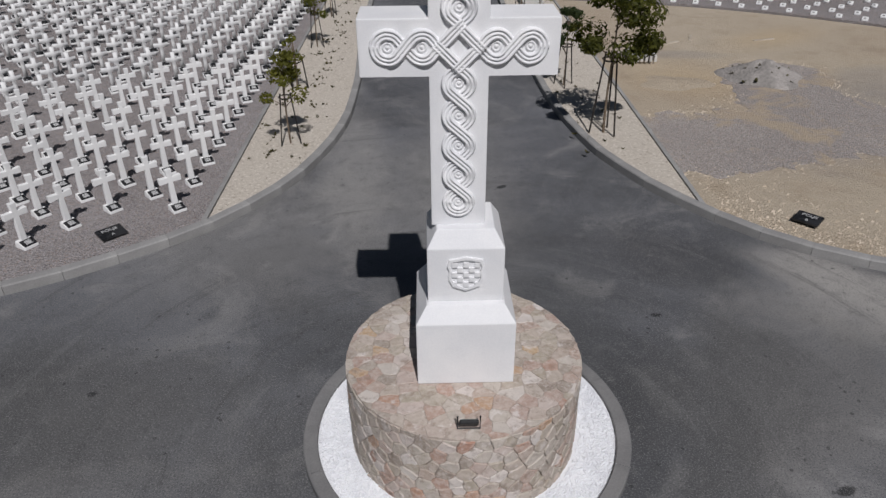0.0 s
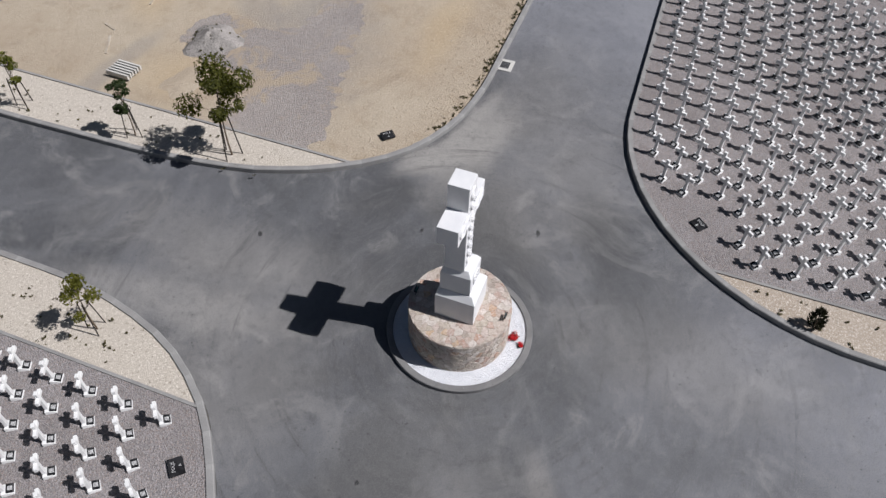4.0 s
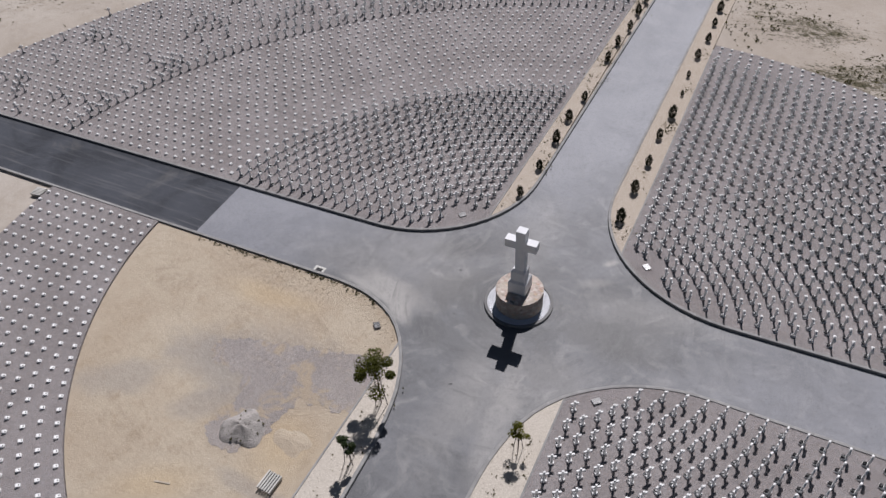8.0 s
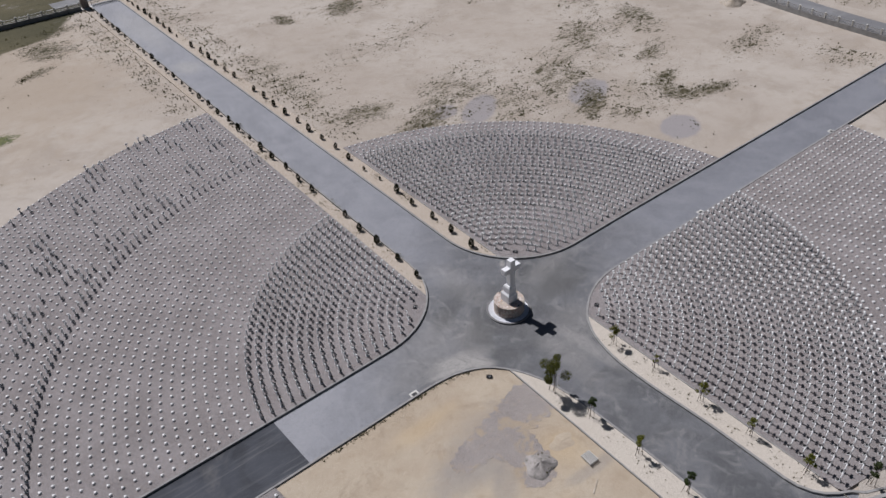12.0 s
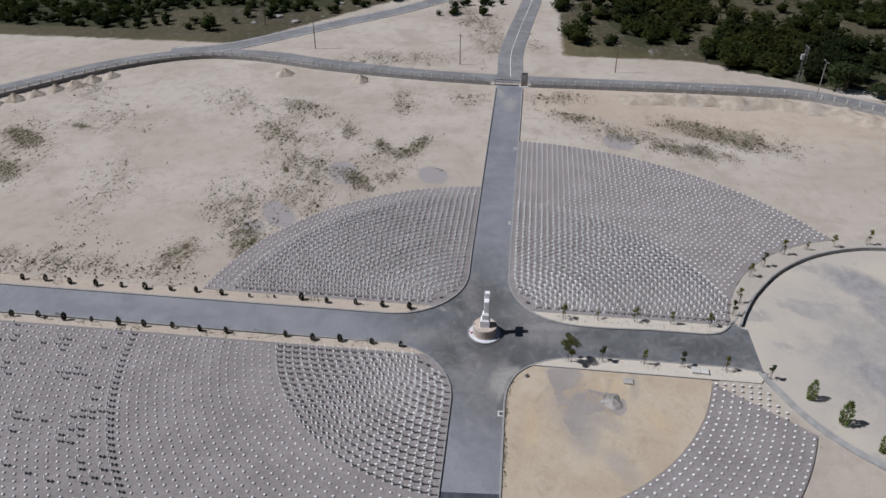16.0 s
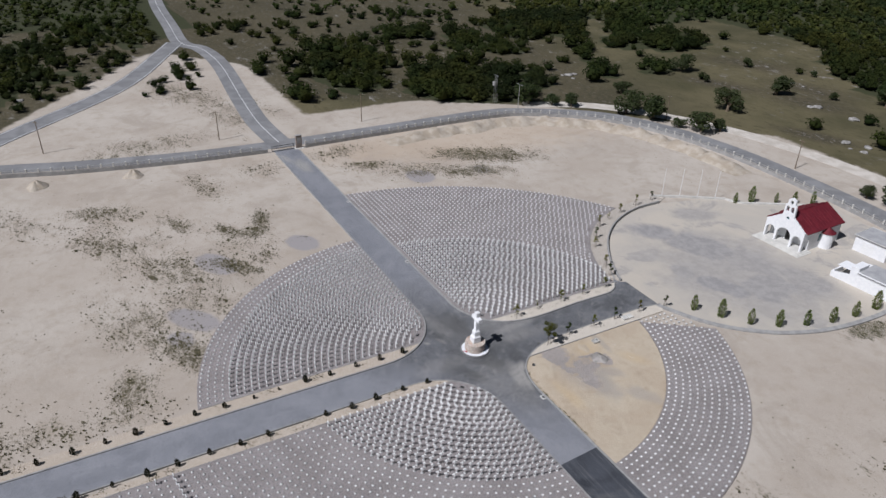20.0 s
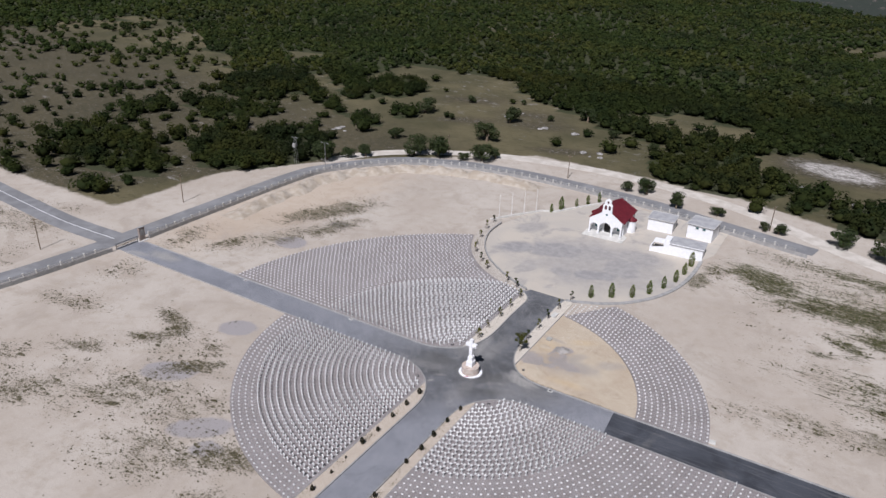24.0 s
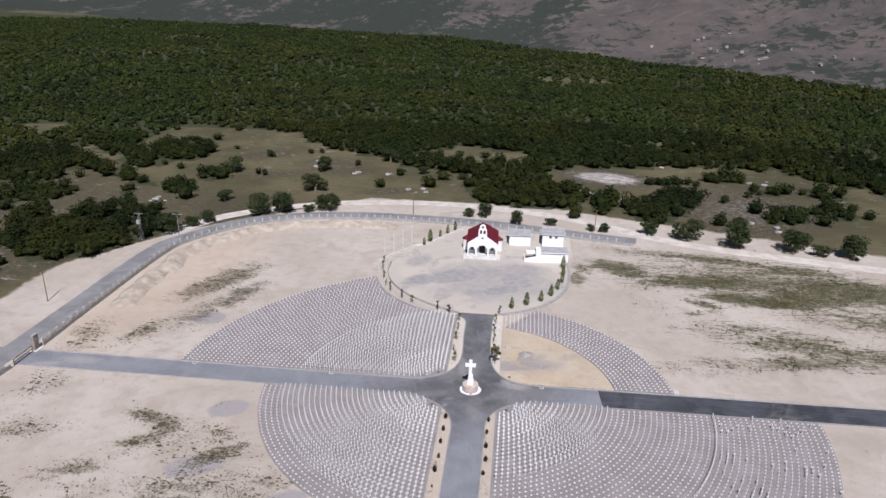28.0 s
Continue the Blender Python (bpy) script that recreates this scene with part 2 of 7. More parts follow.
def make_lot():
    """The unfinished plot: yellow sand, a tongue of grey stone and a few bright scrapes."""
    n = Nodes("lot_sand")
    warp = n.noise(0.45, 6, 0.65)
    c = n.mix(n.ramp(n.noise(0.12, 5, 0.6), 0.38, 0.62), (0.42, 0.345, 0.26), (0.47, 0.4, 0.31))
    c = n.mix(n.ramp(n.noise(0.9, 6, 0.7), 0.48, 0.72, 0, 0.6), c, (0.36, 0.285, 0.2))
    c = n.mix(n.ramp(n.noise(0.3, 8, 0.75, distort=0.6), 0.54, 0.66, 0, 0.5), c, (0.31, 0.25, 0.185))
    for x, y, rx, ry, turn in ((12.0, 11.0, 5.5, 2.2, 10), (15.5, 12.8, 3.5, 1.6, -10), (13.5, 15.0, 2.2, 1.0, 40), (20, 16, 2.5, 1.2, 30), (7.5, 18.5, 2.5, 0.5, -5)):
        c = n.mix(n.math("MULTIPLY", n.spot(x, y, rx, ry, turn, 0.5, warp), 0.45), c, n.mix(n.noise(9.0, 6, 0.75), (0.19, 0.18, 0.172), (0.35, 0.33, 0.315)))
    for x, y, rx, ry, turn in ((8.9, 10.5, 0.9, 0.35, 20), (6.9, 9.1, 0.6, 0.35, 40), (7.9, 15.8, 1.7, 1.7, 10), (13.0, 20.5, 2.2, 0.9, 30), (15.5, 6.5, 3.0, 0.8, 5)):
        c = n.mix(n.math("MULTIPLY", n.spot(x, y, rx, ry, turn, 0.8, warp), 0.45), c, (0.5, 0.375, 0.22))
    fine = n.noise(14.0, 6, 0.75)
    c = n.mix(n.ramp(fine, 0.5, 0.72, 0, 0.55), c, (0.33, 0.27, 0.19))
    c = n.mix(n.ramp(n.noise(30.0, 2), 0.6, 0.72, 0, 0.6), c, (0.72, 0.66, 0.56))
    return n.done(c, 0.95, n.math("ADD", fine, n.noise(2.0, 5)), 0.05)


def make_gravel(name, lo, hi, sandy_patches=False):
    n = Nodes(name)
    sep = n.t.nodes.new("ShaderNodeSeparateColor")
    n.put(sep.inputs[0], n.cells(44.0, "Color"))
    grain = sep.outputs[0]
    c = n.mix(n.ramp(n.noise(0.25, 4), 0.35, 0.65), lo, hi)
    c = n.mix(0.5, c, n.mix(grain, (0.1, 0.1, 0.1), (0.92, 0.92, 0.92)), "OVERLAY")
    c = n.mix(n.ramp(sep.outputs[1], 0.8, 0.9, 0, 0.5), c, (0.3, 0.21, 0.16))
    v = n.noise(34.0, 3, 0.7)
    c = n.mix(n.ramp(v, 0.55, 0.72, 0, 0.6), c, (0.56, 0.52, 0.49))
    c = n.mix(n.ramp(v, 0.45, 0.3, 0, 0.6), c, (0.16, 0.14, 0.13))
    if sandy_patches:
        c = n.mix(n.ramp(n.noise(0.38, 7, 0.7, distort=0.7), 0.5, 0.6, 0, 0.9), c, n.mix(n.noise(9.0, 5, 0.7), (0.34, 0.27, 0.19), (0.46, 0.38, 0.29)))
    return n.done(c, 0.95, n.cells(24.0, "Distance"), 0.03, 1.0)


def make_strip(name, tone, much):
    n = Nodes(name)
    c, mid, fine = sand_colour(n)
    c = n.mix(much, c, tone)
    c = n.mix(n.ramp(n.noise(13.0, 5, 0.8), 0.5, 0.64, 0, 0.8), c, (0.74, 0.69, 0.62))
    c = n.mix(n.ramp(n.noise(9.0, 6, 0.8), 0.46, 0.34, 0, 0.75), c, (0.22, 0.185, 0.145))
    c = n.mix(n.ramp(n.noise(2.6, 8, 0.85), 0.6, 0.68, 0, 0.85), c, (0.11, 0.078, 0.05))
    return n.done(c, 0.95, n.noise(26.0, 4), 0.03)


def make_asphalt(name, a, b, streak):
    n = Nodes(name)
    c = n.mix(n.ramp(n.noise(0.16, 6, 0.6, distort=0.8), 0.36, 0.64), a, b)
    dust = n.noise(0.09, 7, 0.68, distort=1.2)
    c = n.mix(n.ramp(dust, 0.56, 0.74, 0, 0.5), c, (0.2, 0.19, 0.175))
    if streak:
        lines = n.noise(1.0, 5, 0.7, stretch=streak)
        c = n.mix(n.ramp(lines, 0.5, 0.72, 0, 0.5), c, (0.16, 0.16, 0.165))
    wet = n.math("MULTIPLY", n.ramp(n.cells(3.2, "Distance"), 0.13, 0.09), n.ramp(n.noise(0.35, 3), 0.56, 0.66))
    c = n.mix(n.math("MULTIPLY", wet, 0.75), c, (0.02, 0.02, 0.021))
    grit = n.noise(90.0, 2)
    c = n.mix(n.ramp(grit, 0.58, 0.75, 0, 0.35), c, (0.26, 0.26, 0.26))
    return n.done(c, n.ramp(dust, 0.3, 0.7, 0.75, 0.92), grit, 0.004)


def make_crossing():
    """The junction's asphalt: tyre-swept arcs, dust fans and a few dark drips."""
    n = Nodes("junction_asphalt")
    c = n.mix(n.ramp(n.noise(0.2, 6, 0.62, distort=1.0), 0.34, 0.66), (0.074, 0.076, 0.083), (0.142, 0.145, 0.156))
    c = n.mix(n.ramp(n.noise(0.33, 8, 0.66, distort=2.2), 0.48, 0.68, 0, 0.7), c, (0.235, 0.232, 0.23))
    warp = n.noise(0.6, 6, 0.7)
    # Worn asphalt off the crossing; sky sheen is put into its paler, bluer colour.
    worn = n.mix(n.ramp(n.noise(0.13, 6, 0.6, distort=0.8), 0.36, 0.64), (0.198, 0.205, 0.231), (0.262, 0.268, 0.296))
    worn = n.mix(n.ramp(n.noise(0.5, 6, 0.7, stretch=(1.0, 0.25, 1.0)), 0.5, 0.72, 0, 0.5), worn, (0.3, 0.305, 0.33))
    c = n.mix(n.math("MULTIPLY", n.math("SUBTRACT", 1.0, n.math("MAXIMUM", n.spot(0, 2, 17, 13, 0, 0.5, n.noise(0.08, 4)), n.spot(0, 28, 5, 22, 0, 0.25))), 0.9), c, worn)
    for x, y, rx, ry, turn, k in ((8.4, 2.6, 2.6, 0.9, -14, 0.9), (7.2, 3.9, 1.5, 0.6, -40, 0.95), (9.2, 3.2, 2.2, 0.4, -10, 0.9), (-4.3, -5.6, 0.5, 0.25, 45, 0.9), (11.5, 1.2, 5.0, 1.6, 5, 0.15), (9.5, -0.5, 4.0, 2.4, 20, 0.12), (-4.0, 5.8, 2.4, 2.2, -50, 0.3), (-1.0, 7.8, 1.8, 3.0, 0, 0.25), (7.9, -2.0, 3.0, 1.0, 15, 0.2), (-7.5, -2.0, 3.5, 1.2, 10, 0.35), (-2.2, 9.5, 0.7, 4.0, 5, 0.4), (1.5, -6.0, 1.5, 3.5, 0, 0.3), (5.2, 0.8, 1.6, 2.6, -30, 0.3), (-6.0, 0.5, 3.0, 1.4, 0, 0.25), (0.4, 9.0, 1.2, 5.0, 0, 0.25), (-4.0, -3.4, 1.0, 0.35, 30, 0.5)):
        c = n.mix(n.math("MULTIPLY", n.spot(x, y, rx, ry, turn, 0.7, warp), k), c, (0.34, 0.325, 0.305))
    for x, y, rx, ry, turn, k in ((-5.6, 0.9, 2.8, 1.5, -10, 0.55), (-7.4, 0.2, 2.0, 2.2, 0, 0.35), (2.2, -4.6, 2.6, 1.5, -25, 0.4), (5.2, -3.2, 2.6, 0.9, 25, 0.4), (1.4, 4.6, 2.4, 1.6, 0, 0.3), (4.2, 1.0, 2.6, 1.3, 30, 0.45), (4.6, 4.6, 1.6, 0.8, -40, 0.4), (-4.6, -3.0, 2.0, 0.9, 40, 0.3), (0.2, 0.3, 3.1, 3.1, 0, 0.4)):
        c = n.mix(n.math("MULTIPLY", n.spot(x, y, rx, ry, turn, 0.6, warp), k), c, (0.045, 0.044, 0.044))
    # tyre arcs round the monument
    sep = n.t.nodes.new("ShaderNodeSeparateXYZ")
    n.put(sep.inputs[0], n.pos)
    ln = n.t.nodes.new("ShaderNodeVectorMath")
    ln.operation = "LENGTH"
    n.put(ln.inputs[0], n.pos)
    comb = n.t.nodes.new("ShaderNodeCombineXYZ")
    n.put(comb.inputs[0], ln.outputs["Value"])
    n.put(comb.inputs[1], n.math("ARCTAN2", sep.outputs[1], sep.outputs[0]))
    arcs = n.noise(1.0, 6, 0.75, vec=comb.outputs[0], stretch=(2.6, 1.1, 1.0))
    near = n.spot(0, 0, 14, 14, 0, 0.5, warp)
    c = n.mix(n.math("MULTIPLY", n.ramp(arcs, 0.52, 0.72, 0, 0.42), near), c, (0.2, 0.2, 0.2))
    c = n.mix(n.math("MULTIPLY", n.ramp(arcs, 0.46, 0.3, 0, 0.6), near), c, (0.06, 0.059, 0.06))
    c = n.mix(n.ramp(n.noise(5.0, 8, 0.8), 0.5, 0.72, 0, 0.5), c, (0.19, 0.186, 0.18))
    c = n.mix(n.ramp(n.noise(3.0, 8, 0.8), 0.5, 0.3, 0, 0.5), c, (0.05, 0.05, 0.051))
    for x, y, rx, ry, turn, k in ((-80, 0.5, 4, 1.5, 0, 0.7), (-86, -1.8, 3, 0.8, 10, 0.6), (0.5, -84, 2.2, 3.0, 0, 0.5), (0, -110, 2.5, 14, 0, 0.35)):
        c = n.mix(n.math("MULTIPLY", n.spot(x, y, rx, ry, turn, 0.6, warp), k), c, (0.36, 0.345, 0.32))
    wet = n.math("MULTIPLY", n.ramp(n.cells(4.2, "Distance"), 0.14, 0.09), n.ramp(n.noise(0.3, 5, 0.7), 0.47, 0.55))
    c = n.mix(n.math("MULTIPLY", wet, 0.75), c, (0.018, 0.018, 0.019))
    for x, y, rx, ry, turn in ((4.85, -0.9, 0.17, 0.08, 20), (3.5, 2.9, 0.1, 0.06, 0), (1.3, 8.0, 0.12, 0.07, 30), (-5.5, 1.2, 0.08, 0.06, 0)):
        c = n.mix(n.math("MULTIPLY", n.spot(x, y, rx, ry, turn, 0.2, warp), 0.85), c, (0.012, 0.012, 0.013))
    grit = n.noise(40.0, 4, 0.8)
    c = n.mix(n.ramp(grit, 0.54, 0.63, 0, 0.75), c, (0.27, 0.267, 0.262))
    c = n.mix(n.ramp(grit, 0.47, 0.38, 0, 0.8), c, (0.035, 0.04, 0.04))
    n.spec = 0.5
    return n.done(c, 0.62, grit, 0.006)


def make_plaza():
    """Compacted pale stone with worn-through grey chippings."""
    n = Nodes("pale_compacted_stone")
    big = n.noise(0.07, 6, 0.6, distort=0.7)
    warp = n.noise(0.12, 7, 0.68, distort=0.9)
    c = n.mix(n.ramp(big, 0.4, 0.6), (0.46, 0.415, 0.355), (0.42, 0.385, 0.34))
    grey = n.math("MULTIPLY", n.spot(2, 55, 16, 13, 20, 0.4, warp), 0.65)
    for x, y, rx, ry, turn, k in ((-17, 52.5, 5, 3.4, 40, 1.0), (-8, 56, 8, 5, 30, 0.95), (0, 60, 7, 5, 0, 0.8), (5, 49, 5, 3, 30, 1.0), (8, 56, 5, 6, 0, 0.9), (-19, 66, 5, 3, 60, 0.7), (-3, 46, 3, 2, 0, 0.8), (9, 64, 5, 4, 0, 0.8)):
        grey = n.math("MAXIMUM", grey, n.math("MULTIPLY", n.spot(x, y, rx, ry, turn, 0.35, warp), k))
    grey = n.math("MAXIMUM", grey, n.ramp(n.noise(0.09, 9, 0.68, distort=1.2), 0.52, 0.6, 0, 0.6))
    c = n.mix(grey, c, n.mix(n.ramp(n.noise(0.5, 7, 0.75), 0.4, 0.6), (0.245, 0.236, 0.234), (0.31, 0.297, 0.29)))
    c = n.mix(n.ramp(n.noise(5.0, 6, 0.7), 0.5, 0.75, 0, 0.25), c, (0.56, 0.53, 0.48))
    c = n.mix(n.ramp(n.noise(1.1, 8, 0.8), 0.56, 0.7, 0, 0.35), c, (0.3, 0.275, 0.245))
    return n.done(c, 0.95, n.noise(18.0, 4), 0.02)


def make_stone():
    n = Nodes("field_stone")
    r = n.random()
    ramp = n.t.nodes.new("ShaderNodeValToRGB")
    stops = ((0.0, (0.27, 0.22, 0.18)), (0.2, (0.5, 0.45, 0.39)), (0.36, (0.4, 0.28, 0.23)), (0.52, (0.66, 0.61, 0.57)), (0.68, (0.39, 0.34, 0.27)), (0.82, (0.47, 0.4, 0.34)), (0.94, (0.4, 0.22, 0.16)), (1.0, (0.5, 0.36, 0.22)))
    while len(ramp.color_ramp.elements) < len(stops):
        ramp.color_ramp.elements.new(0.5)
    for e, (p, col) in zip(ramp.color_ramp.elements, stops):
        e.position, e.color = p, (*col, 1)
    n.put(ramp.inputs[0], r)
    sh = n.t.nodes.new("ShaderNodeVectorMath")
    sh.operation = "ADD"
    n.put(sh.inputs[0], n.pos)
    n.put(sh.inputs[1], n.math("MULTIPLY", r, 173.0))
    n.pos = sh.outputs[0]
    g = n.noise(14.0, 6, 0.7)
    c = n.mix(n.ramp(g, 0.35, 0.7, 0, 0.6), ramp.outputs[0], (0.62, 0.55, 0.5))
    c = n.mix(n.ramp(n.noise(6.0, 7, 0.8), 0.5, 0.68, 0, 0.7), c, (0.25, 0.19, 0.15))
    c = n.mix(n.ramp(n.noise(4.0, 6, 0.75), 0.56, 0.66, 0, 0.75), c, (0.68, 0.63, 0.6))
    return n.done(c, 0.75, n.math("ADD", g, n.noise(5.0, 5)), 0.025)


def make_leaf(name, a, b, c2, through_light=0.45):
    n = Nodes(name)
    c = n.mix(n.island(), a, b)
    c = n.mix(n.ramp(n.random(), 0, 1, 0, 0.6), c, c2)
    m = n.done(c, 0.65)
    thin, both = n.t.nodes.new("ShaderNodeBsdfTranslucent"), n.t.nodes.new("ShaderNodeMixShader")
    n.put(thin.inputs["Color"], n.mix(1.0, c, (1.6, 1.7, 0.9), "MULTIPLY"))
    both.inputs[0].default_value = through_light
    n.t.links.new(n.b.outputs[0], both.inputs[1])
    n.t.links.new(thin.outputs[0], both.inputs[2])
    n.t.links.new(both.outputs[0], n.t.nodes["Material Output"].inputs["Surface"])
    return m


def make_woods(name, k):
    """Leaves of mixed scrub oak: sprays, crowns and whole stands differ in shade."""
    n = Nodes(name)
    r = n.island()
    c = n.mix(r, (0.03, 0.043, 0.014), (0.056, 0.072, 0.022))
    c = n.mix(n.ramp(n.noise(0.011, 4, 0.6), 0.42, 0.6), c, n.mix(r, (0.05, 0.056, 0.015), (0.08, 0.082, 0.024)))
    c = n.mix(n.ramp(n.noise(0.13, 3, 0.6), 0.42, 0.64, 0, 0.8), c, n.mix(r, (0.02, 0.033, 0.013), (0.036, 0.052, 0.02)))
    c = n.mix(n.ramp(n.noise(0.022, 5, 0.65), 0.48, 0.62, 0, 0.75), c, n.mix(r, (0.014, 0.023, 0.011), (0.026, 0.038, 0.018)))
    c = n.mix(n.ramp(n.noise(0.09, 3), 0.65, 0.73, 0, 0.5), c, (0.1, 0.1, 0.066))
    c = n.mix(1.0, c, (k, k, k), "MULTIPLY")
    m = n.done(c, 1.0)
    n.b.inputs["Specular IOR Level"].default_value = 0.05
    thin, both = n.t.nodes.new("ShaderNodeBsdfTranslucent"), n.t.nodes.new("ShaderNodeMixShader")
    n.put(thin.inputs["Color"], n.mix(1.0, c, (1.2, 1.35, 0.8), "MULTIPLY"))
    both.inputs[0].default_value = 0.4
    n.t.links.new(n.b.outputs[0], both.inputs[1])
    n.t.links.new(thin.outputs[0], both.inputs[2])
    n.t.links.new(both.outputs[0], n.t.nodes["Material Output"].inputs["Surface"])
    return m


GROUND, LOT, GRAVEL, STRIP = make_ground(), make_lot(), make_gravel("grey_gravel", (0.222, 0.206, 0.205), (0.268, 0.25, 0.25)), make_strip("pale_planting_gravel", (0.58, 0.53, 0.455), 0.6)
VERGE = make_strip("grey_verge_gravel", (0.36, 0.325, 0.285), 0.8)
STRIP_SOUTH, CRUSHED = make_strip("brown_planting_gravel", (0.4, 0.325, 0.25), 0.6), make_gravel("crushed_stone", (0.29, 0.265, 0.25), (0.34, 0.31, 0.29), True)
ASPHALT_NEW = make_asphalt("fresh_asphalt", (0.03, 0.033, 0.04), (0.058, 0.063, 0.075), (0.1, 2.2, 1.0))
ASPHALT_OUT = make_asphalt("old_asphalt", (0.17, 0.17, 0.175), (0.23, 0.23, 0.235), None)
CROSSING, PLAZA, STONE = make_crossing(), make_plaza(), make_stone()
CONCRETE = plain("concrete", (0.26, 0.255, 0.25), (0.33, 0.325, 0.315), 0.9, 0.9, 30, 0.004, spread=0.1)
RING_CONCRETE = plain("dark_concrete", (0.17, 0.168, 0.168), (0.21, 0.207, 0.205), 1.6, 0.9, 40, 0.004, spread=0.05)
PALE_CONCRETE = plain("pale_concrete", (0.5, 0.49, 0.46), (0.6, 0.585, 0.55), 0.7, 0.9, 25, 0.004, spread=0.06)
MORTAR = plain("mortar", (0.3, 0.26, 0.225), (0.4, 0.35, 0.31), 3.0, 0.95, 60)
PALE_MORTAR = plain("pale_mortar", (0.36, 0.3, 0.26), (0.46, 0.4, 0.36), 3.0, 0.95, 60)
WHITE = plain("white_render", (0.76, 0.76, 0.765), (0.7, 0.705, 0.72), 1.6, 0.75, 70, 0.002)
MARKER = plain("white_cast_stone", (0.79, 0.79, 0.78), (0.72, 0.72, 0.72), 2.0, 0.6, 50, 0.001, spread=0.06)
PEBBLE = plain("white_pebble", (0.82, 0.83, 0.85), (0.72, 0.73, 0.76), 3.0, 0.7, 50)
BLACK_STONE = plain("polished_black_stone", (0.014, 0.014, 0.015), (0.03, 0.03, 0.032), 6.0, 0.25, 80, 0.0005)
PALE_LETTER = plain("engraved_grey", (0.4, 0.4, 0.4), (0.5, 0.5, 0.5), 8.0, 0.7)
GREY_PLATE = plain("grey_plate", (0.16, 0.155, 0.15), (0.26, 0.25, 0.24), 8.0, 0.5)
BLACK_METAL = plain("black_metal", (0.015, 0.015, 0.016), (0.03, 0.03, 0.03), 6.0, 0.45, 60)
GALVANISED = plain("galvanised_steel", (0.4, 0.41, 0.42), (0.5, 0.5, 0.5), 4.0, 0.45, 40, metal=0.7)
WHITE_PAINT = plain("white_painted_metal", (0.75, 0.75, 0.75), (0.7, 0.7, 0.7), 3.0, 0.4)
ROOF_RED = plain("red_roof_sheet", (0.1, 0.009, 0.016), (0.135, 0.014, 0.022), 0.8, 0.6, 20, 0.003)
ROOF_GREY = plain("grey_roof_felt", (0.3, 0.3, 0.31), (0.38, 0.38, 0.385), 0.7, 0.9, 20)
DARK = plain("dark_door_and_shade", (0.02, 0.02, 0.022), (0.035, 0.033, 0.03), 1.0, 0.8)
GLASS = plain("window_glass", (0.05, 0.16, 0.17), (0.06, 0.1, 0.11), 1.0, 0.15)
BARK = plain("bark", (0.12, 0.09, 0.065), (0.2, 0.155, 0.11), 6.0, 0.9, 50, 0.01)
STAKE = plain("dark_wooden_stake", (0.02, 0.017, 0.014), (0.04, 0.033, 0.028), 6.0, 0.8)
TIMBER = plain("weathered_timber", (0.38, 0.32, 0.25), (0.5, 0.45, 0.38), 3.0, 0.85, 30, spread=0.15)
RED = plain("red_petals", (0.45, 0.008, 0.015), (0.6, 0.02, 0.025), 20.0, 0.6)
FIR_LEAF = make_leaf("evergreen_spray", (0.08, 0.12, 0.04), (0.2, 0.24, 0.09), (0.18, 0.19, 0.08))
LEAF = make_leaf("young_leaf", (0.05, 0.068, 0.011), (0.19, 0.19, 0.03), (0.13, 0.12, 0.022))
LEAF_BROWN = make_leaf("brownish_leaf", (0.028, 0.038, 0.007), (0.12, 0.125, 0.02), (0.075, 0.07, 0.014))
LEAF_DARK = make_leaf("dark_leaf", (0.02, 0.035, 0.012), (0.05, 0.07, 0.022), (0.06, 0.07, 0.03))
CYPRESS = make_leaf("cypress_spray", (0.012, 0.016, 0.008), (0.035, 0.036, 0.018), (0.04, 0.03, 0.015), 0.1)
SCRUB = make_leaf("dry_scrub", (0.035, 0.034, 0.014), (0.13, 0.11, 0.06), (0.075, 0.07, 0.033))
# Nearer woods take the same leaves at 0.74: cloud shade put into the colour.
WOODS, WOODS_SHADED = make_woods("forest_leaves", 1.08), make_woods("shaded_forest_leaves", 0.74)
HEAP = plain("heaped_sand", (0.33, 0.28, 0.22), (0.42, 0.37, 0.31), 0.5, 0.95, 5, 0.12)
RUBBLE = plain("pale_rubble", (0.42, 0.345, 0.26), (0.56, 0.48, 0.39), 4.0, 0.95, 30, 0.01)
TRACK = plain("crushed_limestone", (0.44, 0.4, 0.35), (0.55, 0.51, 0.46), 0.3, 0.95, 5, 0.05)
ROCK = plain("weathered_limestone", (0.2, 0.19, 0.18), (0.38, 0.365, 0.345), 1.2, 0.95, 5, 0.2)
HEAP_GREY = plain("heaped_stone", (0.24, 0.225, 0.21), (0.35, 0.325, 0.305), 1.5, 0.95, 12, 0.06)
PAPER_WALL = plain("brick_pillar", (0.2, 0.17, 0.15), (0.3, 0.25, 0.22), 2.0, 0.9, 12, 0.01)


